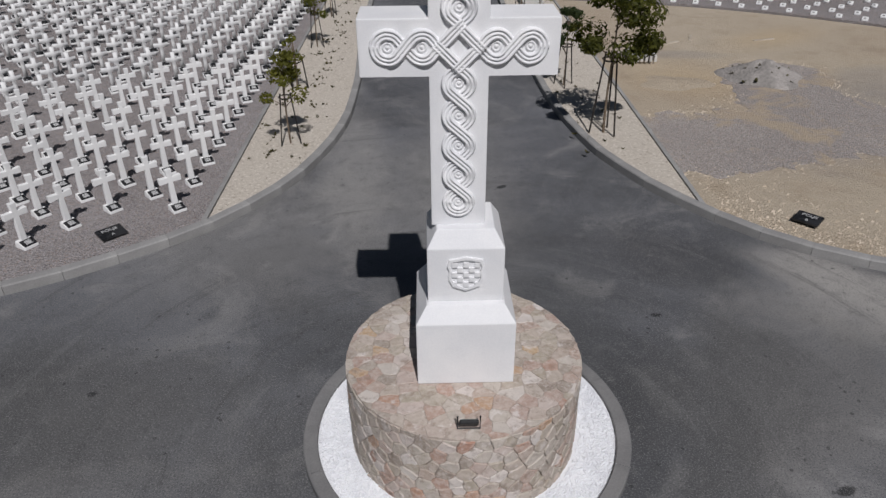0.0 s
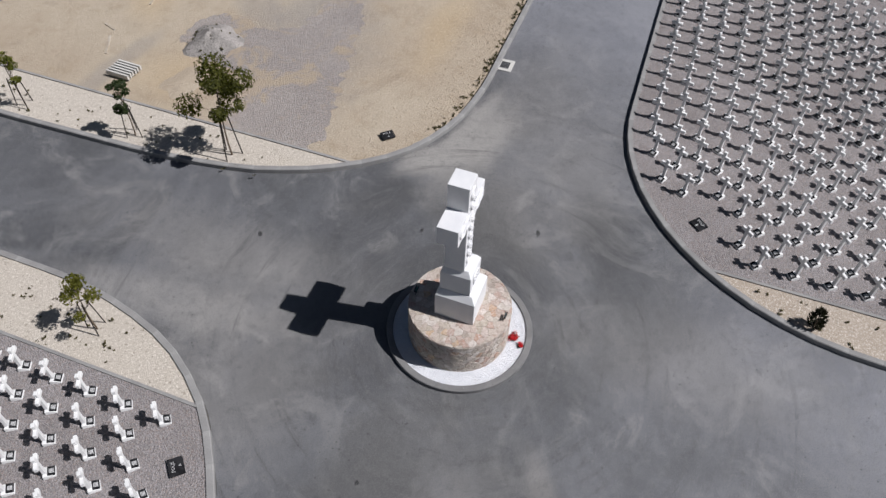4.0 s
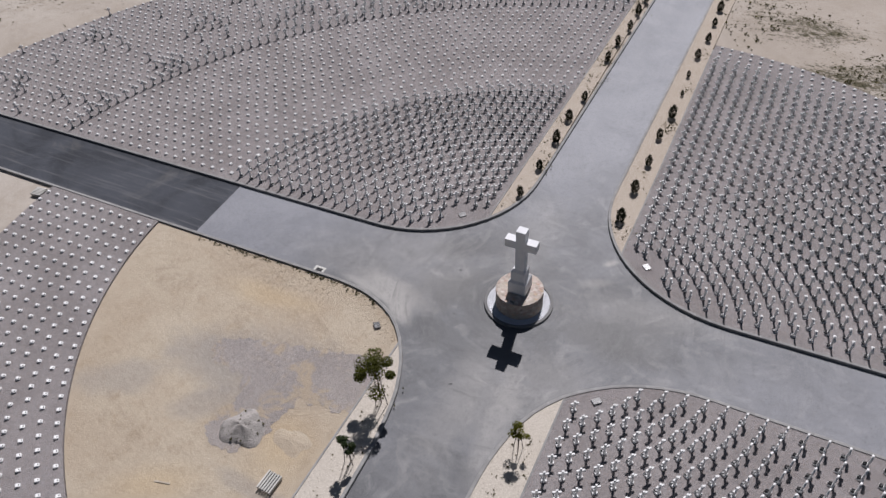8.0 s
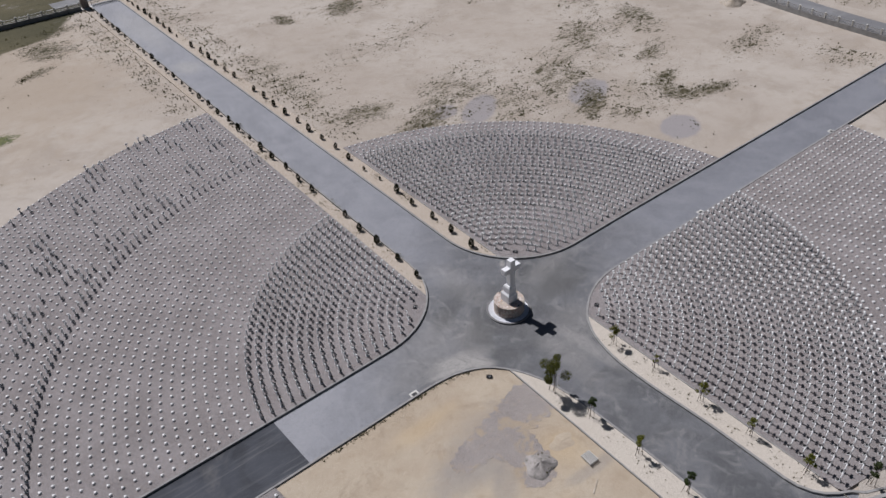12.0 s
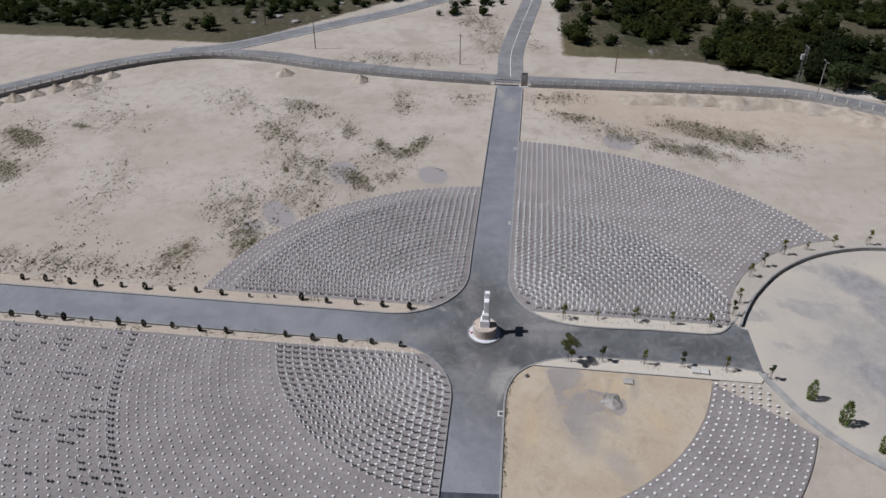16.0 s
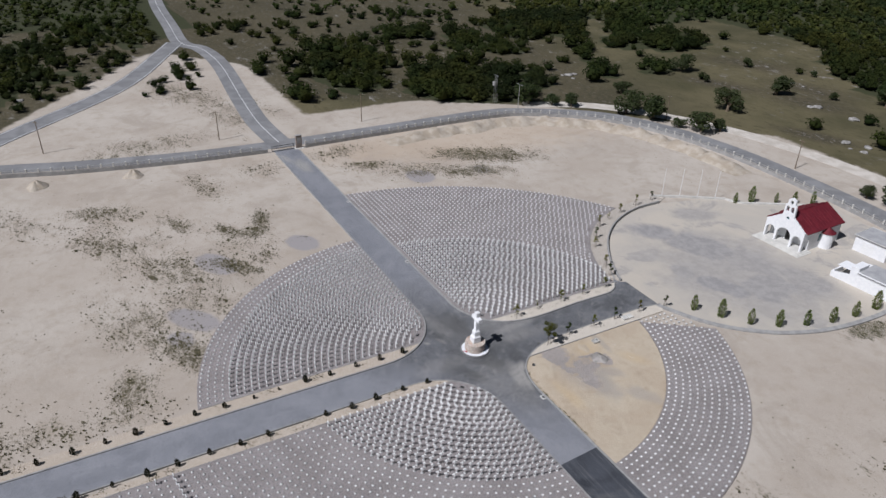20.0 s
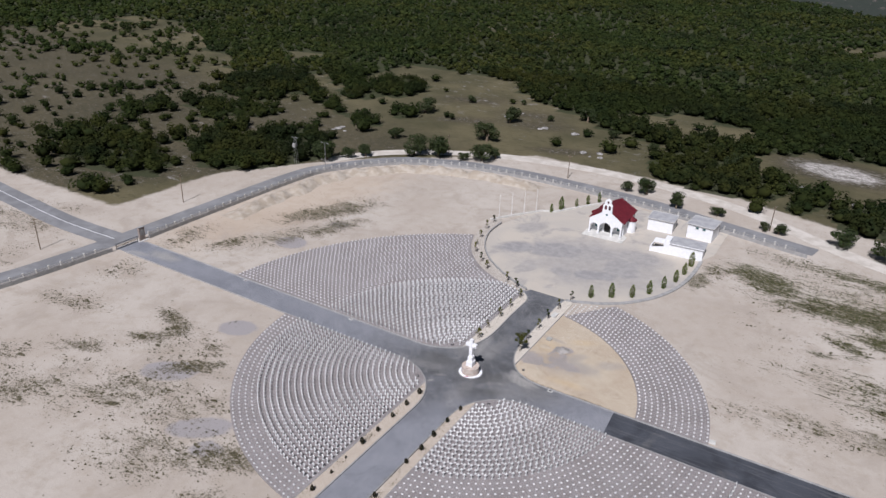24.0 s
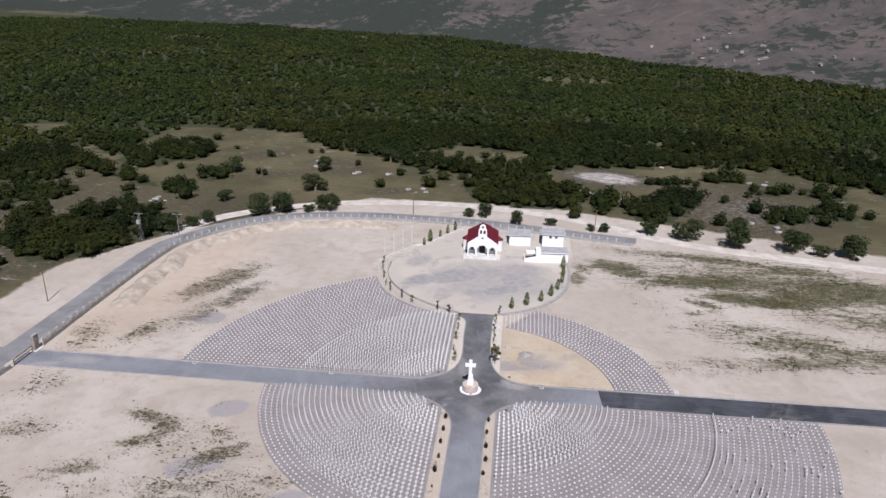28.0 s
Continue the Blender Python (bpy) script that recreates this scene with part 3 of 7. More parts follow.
# ---- geometry helpers ----
class Geo:
    """Collects vertices and faces of one mesh."""

    def __init__(self):
        self.v, self.f = [], []

    def add(self, verts, faces, m=None):
        k = len(self.v)
        self.v += [tuple(m @ Vector(p)) for p in verts] if m is not None else [tuple(p) for p in verts]
        self.f += [tuple(i + k for i in f) for f in faces]
        return self

    def box(self, x0, x1, y0, y1, z0, z1, m=None, top=1.0):
        """A box; top shrinks its upper face."""
        cx, cy, hx, hy = (x0 + x1) / 2, (y0 + y1) / 2, (x1 - x0) / 2 * top, (y1 - y0) / 2 * top
        v = [(x0, y0, z0), (x1, y0, z0), (x1, y1, z0), (x0, y1, z0), (cx - hx, cy - hy, z1), (cx + hx, cy - hy, z1), (cx + hx, cy + hy, z1), (cx - hx, cy + hy, z1)]
        return self.add(v, [(3, 2, 1, 0), (4, 5, 6, 7), (0, 1, 5, 4), (1, 2, 6, 5), (2, 3, 7, 6), (3, 0, 4, 7)], m)

    def prism(self, loops, z0, z1, m=None):
        """An outline with holes, extruded from z0 to z1."""
        from mathutils.geometry import tessellate_polygon
        flat = [p for lp in loops for p in lp]
        n = len(flat)
        tris = tessellate_polygon([[Vector((p[0], p[1], 0)) for p in lp] for lp in loops])
        faces = []
        for t in tris:
            a, b, c = (flat[i] for i in t)
            up = (b[0] - a[0]) * (c[1] - a[1]) - (b[1] - a[1]) * (c[0] - a[0]) > 0
            faces.append(t if up else t[::-1])
            faces.append(tuple(i + n for i in (t[::-1] if up else t)))
        k = 0
        for li, lp in enumerate(loops):
            area = sum(lp[i][0] * lp[(i + 1) % len(lp)][1] - lp[(i + 1) % len(lp)][0] * lp[i][1] for i in range(len(lp)))
            flip = (area > 0) == (li == 0)
            for i in range(len(lp)):
                a, b = k + i, k + (i + 1) % len(lp)
                q = (a, a + n, b + n, b)
                faces.append(q if flip else q[::-1])
            k += len(lp)
        return self.add([(p[0], p[1], z1) for p in flat] + [(p[0], p[1], z0) for p in flat], faces, m)

    def lathe(self, profile, segs, m=None, a0=0.0, a1=360.0):
        full = abs(a1 - a0) >= 360
        k = segs if full else segs + 1
        v = []
        for i in range(k):
            a = radians(a0 + (a1 - a0) * i / segs)
            v += [(r * math.cos(a), r * math.sin(a), z) for r, z in profile]
        p = len(profile)
        f = []
        for i in range(segs):
            j = (i + 1) % k
            for q in range(p - 1):
                f.append((i * p + q, j * p + q, j * p + q + 1, i * p + q + 1))
        return self.add(v, f, m)

    def tube(self, path, radius, segs=6, m=None, flat=1.0):
        """A round bar along a path; radius may be a list."""
        rr = radius if isinstance(radius, (list, tuple)) else [radius] * len(path)
        v, f = [], []
        for i, p in enumerate(path):
            a, b = Vector(path[max(i - 1, 0)]), Vector(path[min(i + 1, len(path) - 1)])
            d = (b - a).normalized()
            s = d.orthogonal().normalized() if abs(d.z) > 0.95 else d.cross(Vector((0, 0, 1))).normalized()
            u = s.cross(d)
            for q in range(segs):
                t = 2 * math.pi * q / segs
                v.append(Vector(p) + s * (math.cos(t) * rr[i]) + u * (math.sin(t) * rr[i] * flat))
        for i in range(len(path) - 1):
            for q in range(segs):
                r = (q + 1) % segs
                f.append((i * segs + q, i * segs + r, (i + 1) * segs + r, (i + 1) * segs + q))
        f.append(tuple(range(segs))[::-1])
        f.append(tuple((len(path) - 1) * segs + q for q in range(segs)))
        return self.add(v, f, m)

    def mesh(self, name, mat, smooth=False):
        me = bpy.data.meshes.new(name)
        me.from_pydata(self.v, [], self.f)
        me.materials.append(mat)
        if smooth:
            me.polygons.foreach_set("use_smooth", [True] * len(me.polygons))
        me.update()
        return me


def part(name, geo, material, parent=None, label="", smooth=False, m=None):
    """One mesh object, under a thing or under a part."""
    me = geo if isinstance(geo, bpy.types.Mesh) else geo.mesh(name, material, smooth)
    ob = new(name, me)
    if parent is not None:
        ob.parent = parent
    if m is not None:
        ob.matrix_basis = m
    return tagged(ob, label) if label else ob


def thing(name, label, category, m=None, group="", kind=""):
    ob = new(name)
    ob.empty_display_size = 0.2
    if m is not None:
        ob.matrix_basis = m
    return tagged(ob, label, category, group, kind)


def bevelled(geo, width, segments=2):
    bm = bmesh.new()
    me = geo.mesh("shape", WHITE)
    bm.from_mesh(me)
    bmesh.ops.remove_doubles(bm, verts=bm.verts, dist=1e-4)
    sharp = [e for e in bm.edges if len(e.link_faces) == 2 and e.calc_face_angle(0) > 0.4]
    bmesh.ops.bevel(bm, geom=sharp, offset=width, segments=segments, affect="EDGES", profile=0.6)
    out = Geo()
    bm.verts.index_update()
    out.v = [tuple(v.co) for v in bm.verts]
    out.f = [tuple(v.index for v in f.verts) for f in bm.faces]
    bm.free()
    bpy.data.meshes.remove(me)
    return out


def arc(cx, cy, r, a0, a1, n):
    return [(cx + r * math.cos(radians(a0 + (a1 - a0) * i / n)), cy + r * math.sin(radians(a0 + (a1 - a0) * i / n))) for i in range(n + 1)]


def resample(path, step):
    out, left = [Vector(path[0])], 0.0
    for a, b in zip(path, path[1:]):
        a, b = Vector(a), Vector(b)
        d = (b - a).length
        t = step - left
        while t <= d:
            out.append(a.lerp(b, t / d))
            t += step
        left = d - (t - step)
    return out


def curve_through(points, n=8):
    """A smooth path through a few plan points."""
    p = [Vector(points[0])] + [Vector(q) for q in points] + [Vector(points[-1])]
    out = []
    for i in range(1, len(p) - 2):
        for k in range(n):
            t = k / n
            out.append(0.5 * (2 * p[i] + (p[i + 1] - p[i - 1]) * t + (2 * p[i - 1] - 5 * p[i] + 4 * p[i + 1] - p[i + 2]) * t * t + (3 * p[i] - p[i - 1] - 3 * p[i + 1] + p[i + 2]) * t ** 3))
    return out + [p[-2]]


def offset_path(path, d):
    """The path moved d to its left."""
    out = []
    for i, p in enumerate(path):
        a, b = Vector(path[max(i - 1, 0)]), Vector(path[min(i + 1, len(path) - 1)])
        t = (b - a).normalized()
        out.append(Vector(p) + Vector((-t.y, t.x)) * d)
    return out


def ribbon(path, left, right, z0, z1):
    """A slab along a path, from right to left of it."""
    g = Geo()
    a, b = offset_path(path, left), offset_path(path, -right)
    v = []
    for p, q in zip(a, b):
        v += [(p.x, p.y, z1), (q.x, q.y, z1), (q.x, q.y, z0), (p.x, p.y, z0)]
    f = []
    for i in range(len(path) - 1):
        k = 4 * i
        f += [(k, k + 1, k + 5, k + 4), (k + 1, k + 2, k + 6, k + 5), (k + 3, k, k + 4, k + 7)]
    n = 4 * (len(path) - 1)
    f += [(0, 3, 2, 1), (n, n + 1, n + 2, n + 3)]
    return g.add(v, f)


# ---- plan ----
# The monument stands at the crossing; north runs to the chapel.
PLAZA_X, PLAZA_Y, PLAZA_R = -1.5, 60.0, 25.2
E_TILT = 0.012
NW_BEND = curve_through([(-2.58, 16.0), (-2.6, 12.9), (-2.78, 11.2), (-3.08, 9.8), (-3.54, 8.38), (-4.12, 7.3), (-4.7, 6.5), (-5.27, 5.84), (-6.24, 5.06), (-7.07, 4.46), (-8.2, 3.85), (-9.5, 3.35), (-10.84, 3.02), (-12.3, 2.87), (-14.0, 2.85)], 4)
NE_BEND = curve_through([(3.2, 14.0), (3.42, 12.0), (3.76, 10.1), (4.13, 8.97), (4.63, 7.78), (5.06, 7.02), (5.61, 6.2), (6.16, 5.53), (6.68, 5.04), (7.25, 4.6), (7.89, 4.24), (8.79, 3.86), (9.95, 3.52), (12.0, 3.3), (14.0, 3.32)], 4)
NW_BEND, NE_BEND = [(p.x, p.y) for p in NW_BEND], [(p.x, p.y) for p in NE_BEND]
SE_BEND, SW_BEND = arc(12.75, -12.05, 9.4, 180, 90, 22), arc(-12.55, -12.95, 10.2, 0, 90, 22)
KERB = {
    "nw": [(-8.3, 34.2), (-6.3, 33.2)] + arc(-6.9, 28.6, 4.0, 70, 0, 8) + [(-2.9, 22.0)] + NW_BEND + [(-20.0, 2.85), (-90.0, 2.95)],
    "ne": [(3.6, 34.6)] + [(3.0, 31.0), (3.0, 20.0)] + NE_BEND + [(20.0, 3.28 + 10 * E_TILT), (125.0, 3.28 + 115 * E_TILT)],
    "se": [(3.3, -131.0)] + SE_BEND + [(20.0, -2.65 + 10 * E_TILT), (125.0, -2.65 + 115 * E_TILT)],
    "sw": [(-2.45, -131.0)] + SW_BEND + [(-20.0, -2.85), (-90.0, -3.0)],
}
SIDE = {"nw": -1, "ne": 1, "se": -1, "sw": 1}  # which side of the path the field lies on (left is +1)
FIELD_R = {"nw": 60.0, "ne": 39.7, "se": 64.2, "sw": 39.9}
LINE_X = {"nw": -5.15, "ne": 5.55, "se": 5.25, "sw": -4.75}
KERB_W, KERB_H, FIELD_Z, STRIP_Z = 0.2, 0.2, 0.155, 0.145


def kerb_y(q, x):
    """The road's edge at x, on the fillet too."""
    best = 1e9
    for a, b in zip(KERB[q], KERB[q][1:]):
        if min(a[0], b[0]) <= x <= max(a[0], b[0]) and abs(a[0] - b[0]) > 1e-6:
            y = a[1] + (b[1] - a[1]) * (x - a[0]) / (b[0] - a[0])
            if abs(y) < abs(best):
                best = y
    return best


def near_plaza(x, y, extra):
    return math.hypot(x - PLAZA_X, y - PLAZA_Y) < PLAZA_R + extra


# ---- ground: one sheet to the horizon ----
def smooth(a, b, x):
    t = np.clip((x - a) / (b - a), 0, 1)
    return t * t * (3 - 2 * t)


def ripple(x, y, seed, n=7, wave=200.0):
    rng = np.random.RandomState(seed)
    out = np.zeros_like(x)
    for _ in range(n):
        a, w, p = rng.uniform(0, 6.28), wave * rng.uniform(0.5, 1.8), rng.uniform(0, 6.28)
        out += np.sin((x * np.cos(a) + y * np.sin(a)) * 6.28 / w + p) * w / wave
    return out / n


def ridge_side(x, y):
    """Metres beyond the edge of the wooded plateau."""
    return np.maximum(0.69 * x + 0.72 * y - 492, 0.443 * x + 0.897 * y - 679) + 25 * ripple(x, y, 3, 6, 260)


def ground_z(x, y):
    x, y = np.asarray(x, float), np.asarray(y, float)
    away = np.maximum(smooth(112, 260, y), smooth(330, 600, -x))
    away = np.maximum(away, np.maximum(smooth(140, 300, x), smooth(150, 300, -y)))
    z = -0.04 + away * (3.5 * ripple(x, y, 5, 7, 170) + 1.5)
    s = ridge_side(x, y)
    z -= smooth(0, 700, s) * 115
    z += smooth(850, 2600, s) * 520 * (1 + 0.25 * ripple(x, y, 8, 6, 700)) + smooth(700, 1500, s) * 40 * ripple(x, y, 9, 6, 300)
    back = np.maximum(smooth(700, 2600, -y), np.maximum(smooth(900, 2600, -x - 0.3 * y), smooth(600, 2200, x - 0.6 * y)))
    z += back * (180 + 60 * ripple(x, y, 11, 6, 800))
    return z


def axis_steps(lo, hi, fine_lo, fine_hi, step):
    a = list(np.arange(fine_lo, fine_hi + 0.01, step))
    d, p = step, fine_hi
    while p < hi:
        d *= 1.13
        p += d
        a.append(min(p, hi))
    d, p = step, fine_lo
    while p > lo:
        d *= 1.13
        p -= d
        a.insert(0, max(p, lo))
    return np.array(a)


# scrub and stone patches of the open ground: x, y, half-length, half-width, turn, weight
SCRUB_SOUTH_WEST_NEAR = [(-56.5, -16.5, 4, 1.8, -20, 1.5), (-52, -19, 2.6, 3, 0, 1.5), (-54.5, -23.5, 4, 1.4, 20, 1.5), (-50, -22, 8, 6, 25, 0.7), (-44.5, -37, 12, 6, 35, 0.95), (-40.5, -25.5, 6, 2, 40, 1.3), (-62, -32, 7, 2.5, 30, 1.0), (-72.5, -44, 8, 4, 60, 1.0), (-78, -23, 8, 3, 10, 0.9), (-58.5, -46, 7, 4, 40, 1.1), (-41, -19.5, 4, 2.5, 0, 1.0), (-32, -34, 9, 4, 40, 0.8), (-17.5, -38, 5, 2.5, 20, 1.5), (-38, -24, 9, 5, 40, 0.6), (-12, -47, 8, 4, -10, 1.0)]
SCRUB_SOUTH_WEST_MIDDLE = [(-27, -43, 11, 6, 20, 0.9), (-36, -33, 7, 4, 40, 0.7), (-60, -42, 15, 8, 30, 0.6), (-82, -8, 5, 7, 0, 0.6), (-74, -60, 13, 6, 50, 0.7), (-64, -84, 14, 7, 40, 0.6), (-45, -95, 18, 8, 20, 0.7), (-36, -91, 6, 3, 45, 1.3), (-50, -96, 8, 3, 60, 1.3), (-57, -88, 4, 1.2, 70, 1.4), (-23, -93, 2, 3, 0, 1.5), (-30, -68, 18, 6, 15, 0.6), (-9, -66, 4, 20, 0, 0.8), (-8, -100, 4, 30, 0, 0.6)]
SCRUB_SOUTH_WEST_FAR = [(-21, -35, 5, 3, 30, 0.6), (-78, -98, 12, 5, 40, 0.7)]
SCRUB_NORTH_WEST = [(-66, 24, 8, 5, 70, 0.9), (-68, 44, 14, 5, 62, 1.3), (-60, 36, 9, 4, 70, 1.2), (-74, 14, 6, 3, 70, 1.0), (-85, 12, 4, 10, 0, 0.8)]
SCRUB_EAST_NEAR = [(37, 69, 10, 5, -32, 1.2), (62, 63, 24, 6, 4, 1.15), (50, 61, 12, 3, 10, 1.0), (70, 52, 13, 3.5, -9, 1.5), (82, 56, 12, 6, -5, 1.3), (65, 80, 22, 4, -10, 1.0), (86, 74, 16, 5, -6, 1.0), (70, 68, 34, 14, 0, 0.75), (24.5, 60, 2, 5, 0, 1.3), (26, 68, 3, 4, 20, 0.9), (55, 48, 5, 2, -30, 1.0), (52.5, 42.5, 4, 0.8, 10, 1.2), (98, 62, 26, 9, -10, 1.2), (62, 33, 18, 7, 0, 0.7)]
SCRUB_EAST_MIDDLE = [(70, 29, 14, 4, 10, 0.9), (52, 17, 16, 4, 8, 0.75), (68, 20, 12, 3, 8, 1.1), (84, 24, 22, 7, 0, 0.9), (102, 42, 28, 10, -10, 0.8), (45, 40, 8, 14, 10, 0.35), (48, 82, 18, 4, -10, 0.7)]
SCRUB_SOUTH_EAST = [(75, -25, 16, 8, 30, 0.7), (70, -62, 22, 10, 30, 0.8), (18, -112, 5, 7, 20, 1.2), (22, -101, 4, 2, 30, 1.2), (15, -122, 5, 4, 0, 1.3), (34, -92, 6, 2, 40, 0.9), (8, -100, 4, 28, 0, 0.6)]
SCRUB_FAR_WEST = [(-108, -32, 7, 16, 10, 0.8), (-132, -8, 24, 6, 10, 0.8), (-125, 6, 14, 3, 10, 0.5), (-152, -14, 22, 8, 20, 0.8)]
SCRUB_PATCHES = SCRUB_SOUTH_WEST_NEAR + SCRUB_SOUTH_WEST_MIDDLE + SCRUB_SOUTH_WEST_FAR + SCRUB_NORTH_WEST + SCRUB_EAST_NEAR + SCRUB_EAST_MIDDLE + SCRUB_SOUTH_EAST + SCRUB_FAR_WEST
SCRUB_PATCHES = [(*row[:5], row[5] * 1.2) for row in SCRUB_PATCHES]
GREY_PATCHES = [(-43.5, -12, 3.4, 2.4, 20), (-62.4, 22.9, 3.6, 3.0, 0), (-42.5, -28.5, 4.5, 2.6, 30), (-26.5, -35.6, 4.6, 2.2, 35), (-60, 38, 2.5, 1.6, 0), (-22, -38.5, 2.4, 1.5, 20)]
STONY_PATCHES = [(44, 167, 14, 8, -10, 1.7), (20, 104, 60, 4, -6, 0.45), (-40, 134, 9, 3, 20, 0.7), (-88, 150, 12, 4, 20, 0.6), (-70, 172, 12, 5, 10, 0.6), (-150, -80, 30, 14, 40, 0.55), (-200, -90, 50, 20, 30, 0.55), (88, 132, 22, 26, -20, 0.8), (70, 108, 20, 10, 0, 0.5), (-62, 160, 14, 6, 10, 0.55), (-100, 180, 16, 5, 20, 0.6), (-145, 60, 14, 6, 50, 0.4)]
GRASS_PATCHES = [(52, -81, 16, 4, 25), (64, -70, 14, 5, 35), (48, -70, 9, 2.5, 30), (37, -77, 6, 2, 10), (70, -62, 12, 3, 40)]


def patch_mask(x, y, rows, weight=None):
    out = np.zeros_like(x)
    for row in rows:
        px, py, rx, ry, turn = row[:5]
        a = radians(turn)
        u, v = (x - px) * math.cos(a) + (y - py) * math.sin(a), -(x - px) * math.sin(a) + (y - py) * math.cos(a)
        d = np.sqrt((u / rx) ** 2 + (v / ry) ** 2)
        out = np.maximum(out, (row[5] if len(row) > 5 else 1.0) * smooth(2.0, 0.1, d))
    return out


NORTH_EDGE = ([-1200, -420, -240, -176, -154, -130, -100, -88, -72, -57, -48, -35, -21, -10, 25, 36, 57, 80, 110, 128, 150, 220, 500], [420, 330, 262, 226, 231, 227, 222, 202, 193, 187, 178, 169, 162, 160, 173, 184, 181, 190, 192, 180, 160, 120, 60])


CLUMPS = [(79, 111, 5, 4, 0), (101, 124, 9, 6, 20), (116, 104, 10, 8, 0), (119, 132, 9, 8, 20), (104, 158, 8, 5, 0), (124, 158, 9, 6, 0), (-140, 178, 15, 17, 30), (-152, 139, 33, 3.2, -28), (-117, 122, 7, 4, 10), (-112, 144, 6, 9, 10), (67, 163, 10, 4, 0), (92, 172, 8, 5, 0), (-150, 66, 9, 3, 25), (-148, 82, 5, 6, 0), (-170, 91, 6, 3, 0), (-197, 84, 7, 12, 30), (-66, 192, 16, 3.5, -28)]
GROVES = [
    [(-126, 46), (-141, 62), (-140, 76), (-137, 92), (-130, 103), (-112, 97), (-99, 78), (-103, 68), (-110, 55)],
    [(-150, 26), (-186, 40), (-186, 66), (-172, 62), (-153, 55), (-134, 47), (-125, 34)],
    [(-197, 99), (-188, 107), (-175, 111), (-160, 119), (-151, 112), (-152, 103), (-170, 96), (-186, 97)],
    [(-168, 172), (-166, 182), (-149, 170), (-138, 156), (-146, 147), (-158, 157)],
    [(-10, 135), (-11, 146), (-8, 163), (8, 165), (19, 152), (29, 148), (34, 138), (29, 126), (24, 121), (8, 121), (-3, 125)],
    [(34, 133), (43, 140), (45, 130), (39, 118), (35, 122)],
    [(45, 126), (52, 136), (63, 148), (77, 150), (75, 136), (67, 126), (62, 120), (58, 105), (53, 94), (44, 94), (48, 112)],
]
CLEARINGS = [
    [(-199, 182), (-193, 188), (-157, 156), (-149, 143), (-167, 152)],
    [(-256, 224), (-232, 232), (-212, 210), (-222, 199)],
    [(-47, 185), (-34, 200), (-13, 211), (12, 203), (16, 180), (-8, 176), (-28, 187)],
    [(-176, 140), (-169, 146), (-144, 134), (-150, 119), (-157, 121)],
    [(29, 163), (34, 176), (44, 180), (60, 172), (60, 160), (48, 154), (34, 155)],
]
STONY_SLOPE = [(-430, 252), (-387, 260), (-344, 240), (-290, 201), (-255, 184), (-222, 158), (-211, 137), (-208, 120), (-216, 110), (-205, 72), (-222, 40), (-430, 60)]


def inside(x, y, poly):
    """Which points lie inside a polygon of the plan."""
    hit = np.zeros(x.shape, bool)
    for (ax, ay), (bx, by) in zip(poly, poly[1:] + poly[:1]):
        hit ^= ((ay > y) != (by > y)) & (x < (bx - ax) * (y - ay) / (by - ay + 1e-9) + ax)
    return hit


def woods_density(x, y):
    """How thickly trees grow outside the fence, 0 to 1."""
    n1, n2 = ripple(x, y, 21, 6, 60.0), ripple(x, y, 22, 6, 150.0)
    edge = np.interp(x, *NORTH_EDGE)
    wob = 5 * ripple(x, y, 25, 7, 22.0)
    clump, clearing = np.zeros(x.shape, bool), np.zeros(x.shape, bool)
    for cx, cy, rx, ry, turn in CLUMPS:
        a = radians(turn)
        u, v = (x - cx) * math.cos(a) + (y - cy) * math.sin(a), -(x - cx) * math.sin(a) + (y - cy) * math.cos(a)
        clump |= (u / rx) ** 2 + (v / ry) ** 2 < 1 + 0.1 * wob
    for poly in GROVES:
        clump |= inside(x + 0.5 * wob, y + 0.5 * wob, poly)
    for poly in CLEARINGS:
        clearing |= inside(x + 0.5 * wob, y - 0.5 * wob, poly)
    stony = inside(x + wob, y + wob, STONY_SLOPE)
    north = np.where(n2 < 0.62, 0.98, 0.55) * np.where(x < -300, 0.9, 1.0)
    dark_south = np.where(n1 > -0.35, 0.85, 0.3)
    return np.select(
        [clump, clearing, stony, y > edge + wob, (x < -168) & (y > 122), (x < -226) & (y > 8), (x < -126) & (y < -0.78 * (x + 205) - 26), (x < -150) & (y < 8), (x < -126) & (y > 8) & (y < 122), (y > 112) & (x < 130)],
        [0.97, 0.02, np.where(n1 > 0.2, 0.5, 0.16), north, 0.95, np.where(n1 > 0.1, 0.6, 0.25), dark_south, 0.5, 0.15, 0.012], 0.0)


def sandy(x, y):
    """1 on the cleared pale ground round the cemetery, 0 on the meadow."""
    north = smooth(6, -6, y - (124 - 0.32 * np.maximum(x - 15, 0) + 0.85 * np.minimum(x + 45, 0)))
    wedge = smooth(-5, 5, y + 16 + 0.676 * (x + 205)) * smooth(18, 8, y) * smooth(-6, 6, x + 214)
    west = np.maximum(wedge, smooth(-4, 4, x - 0.667 * np.maximum(y, 0) + 148) * smooth(-5, 5, x + 116))
    west = np.maximum(west, smooth(-6, 6, x + 112) * smooth(62, 50, y))
    east = smooth(10, -10, x - 150)
    south = smooth(-8, 8, y + 170) * smooth(4, -4, 0.64 * (x - 63) - 0.77 * (y + 85) + 7 * ripple(x, y, 31, 6, 28.0))
    return north * west * east * south


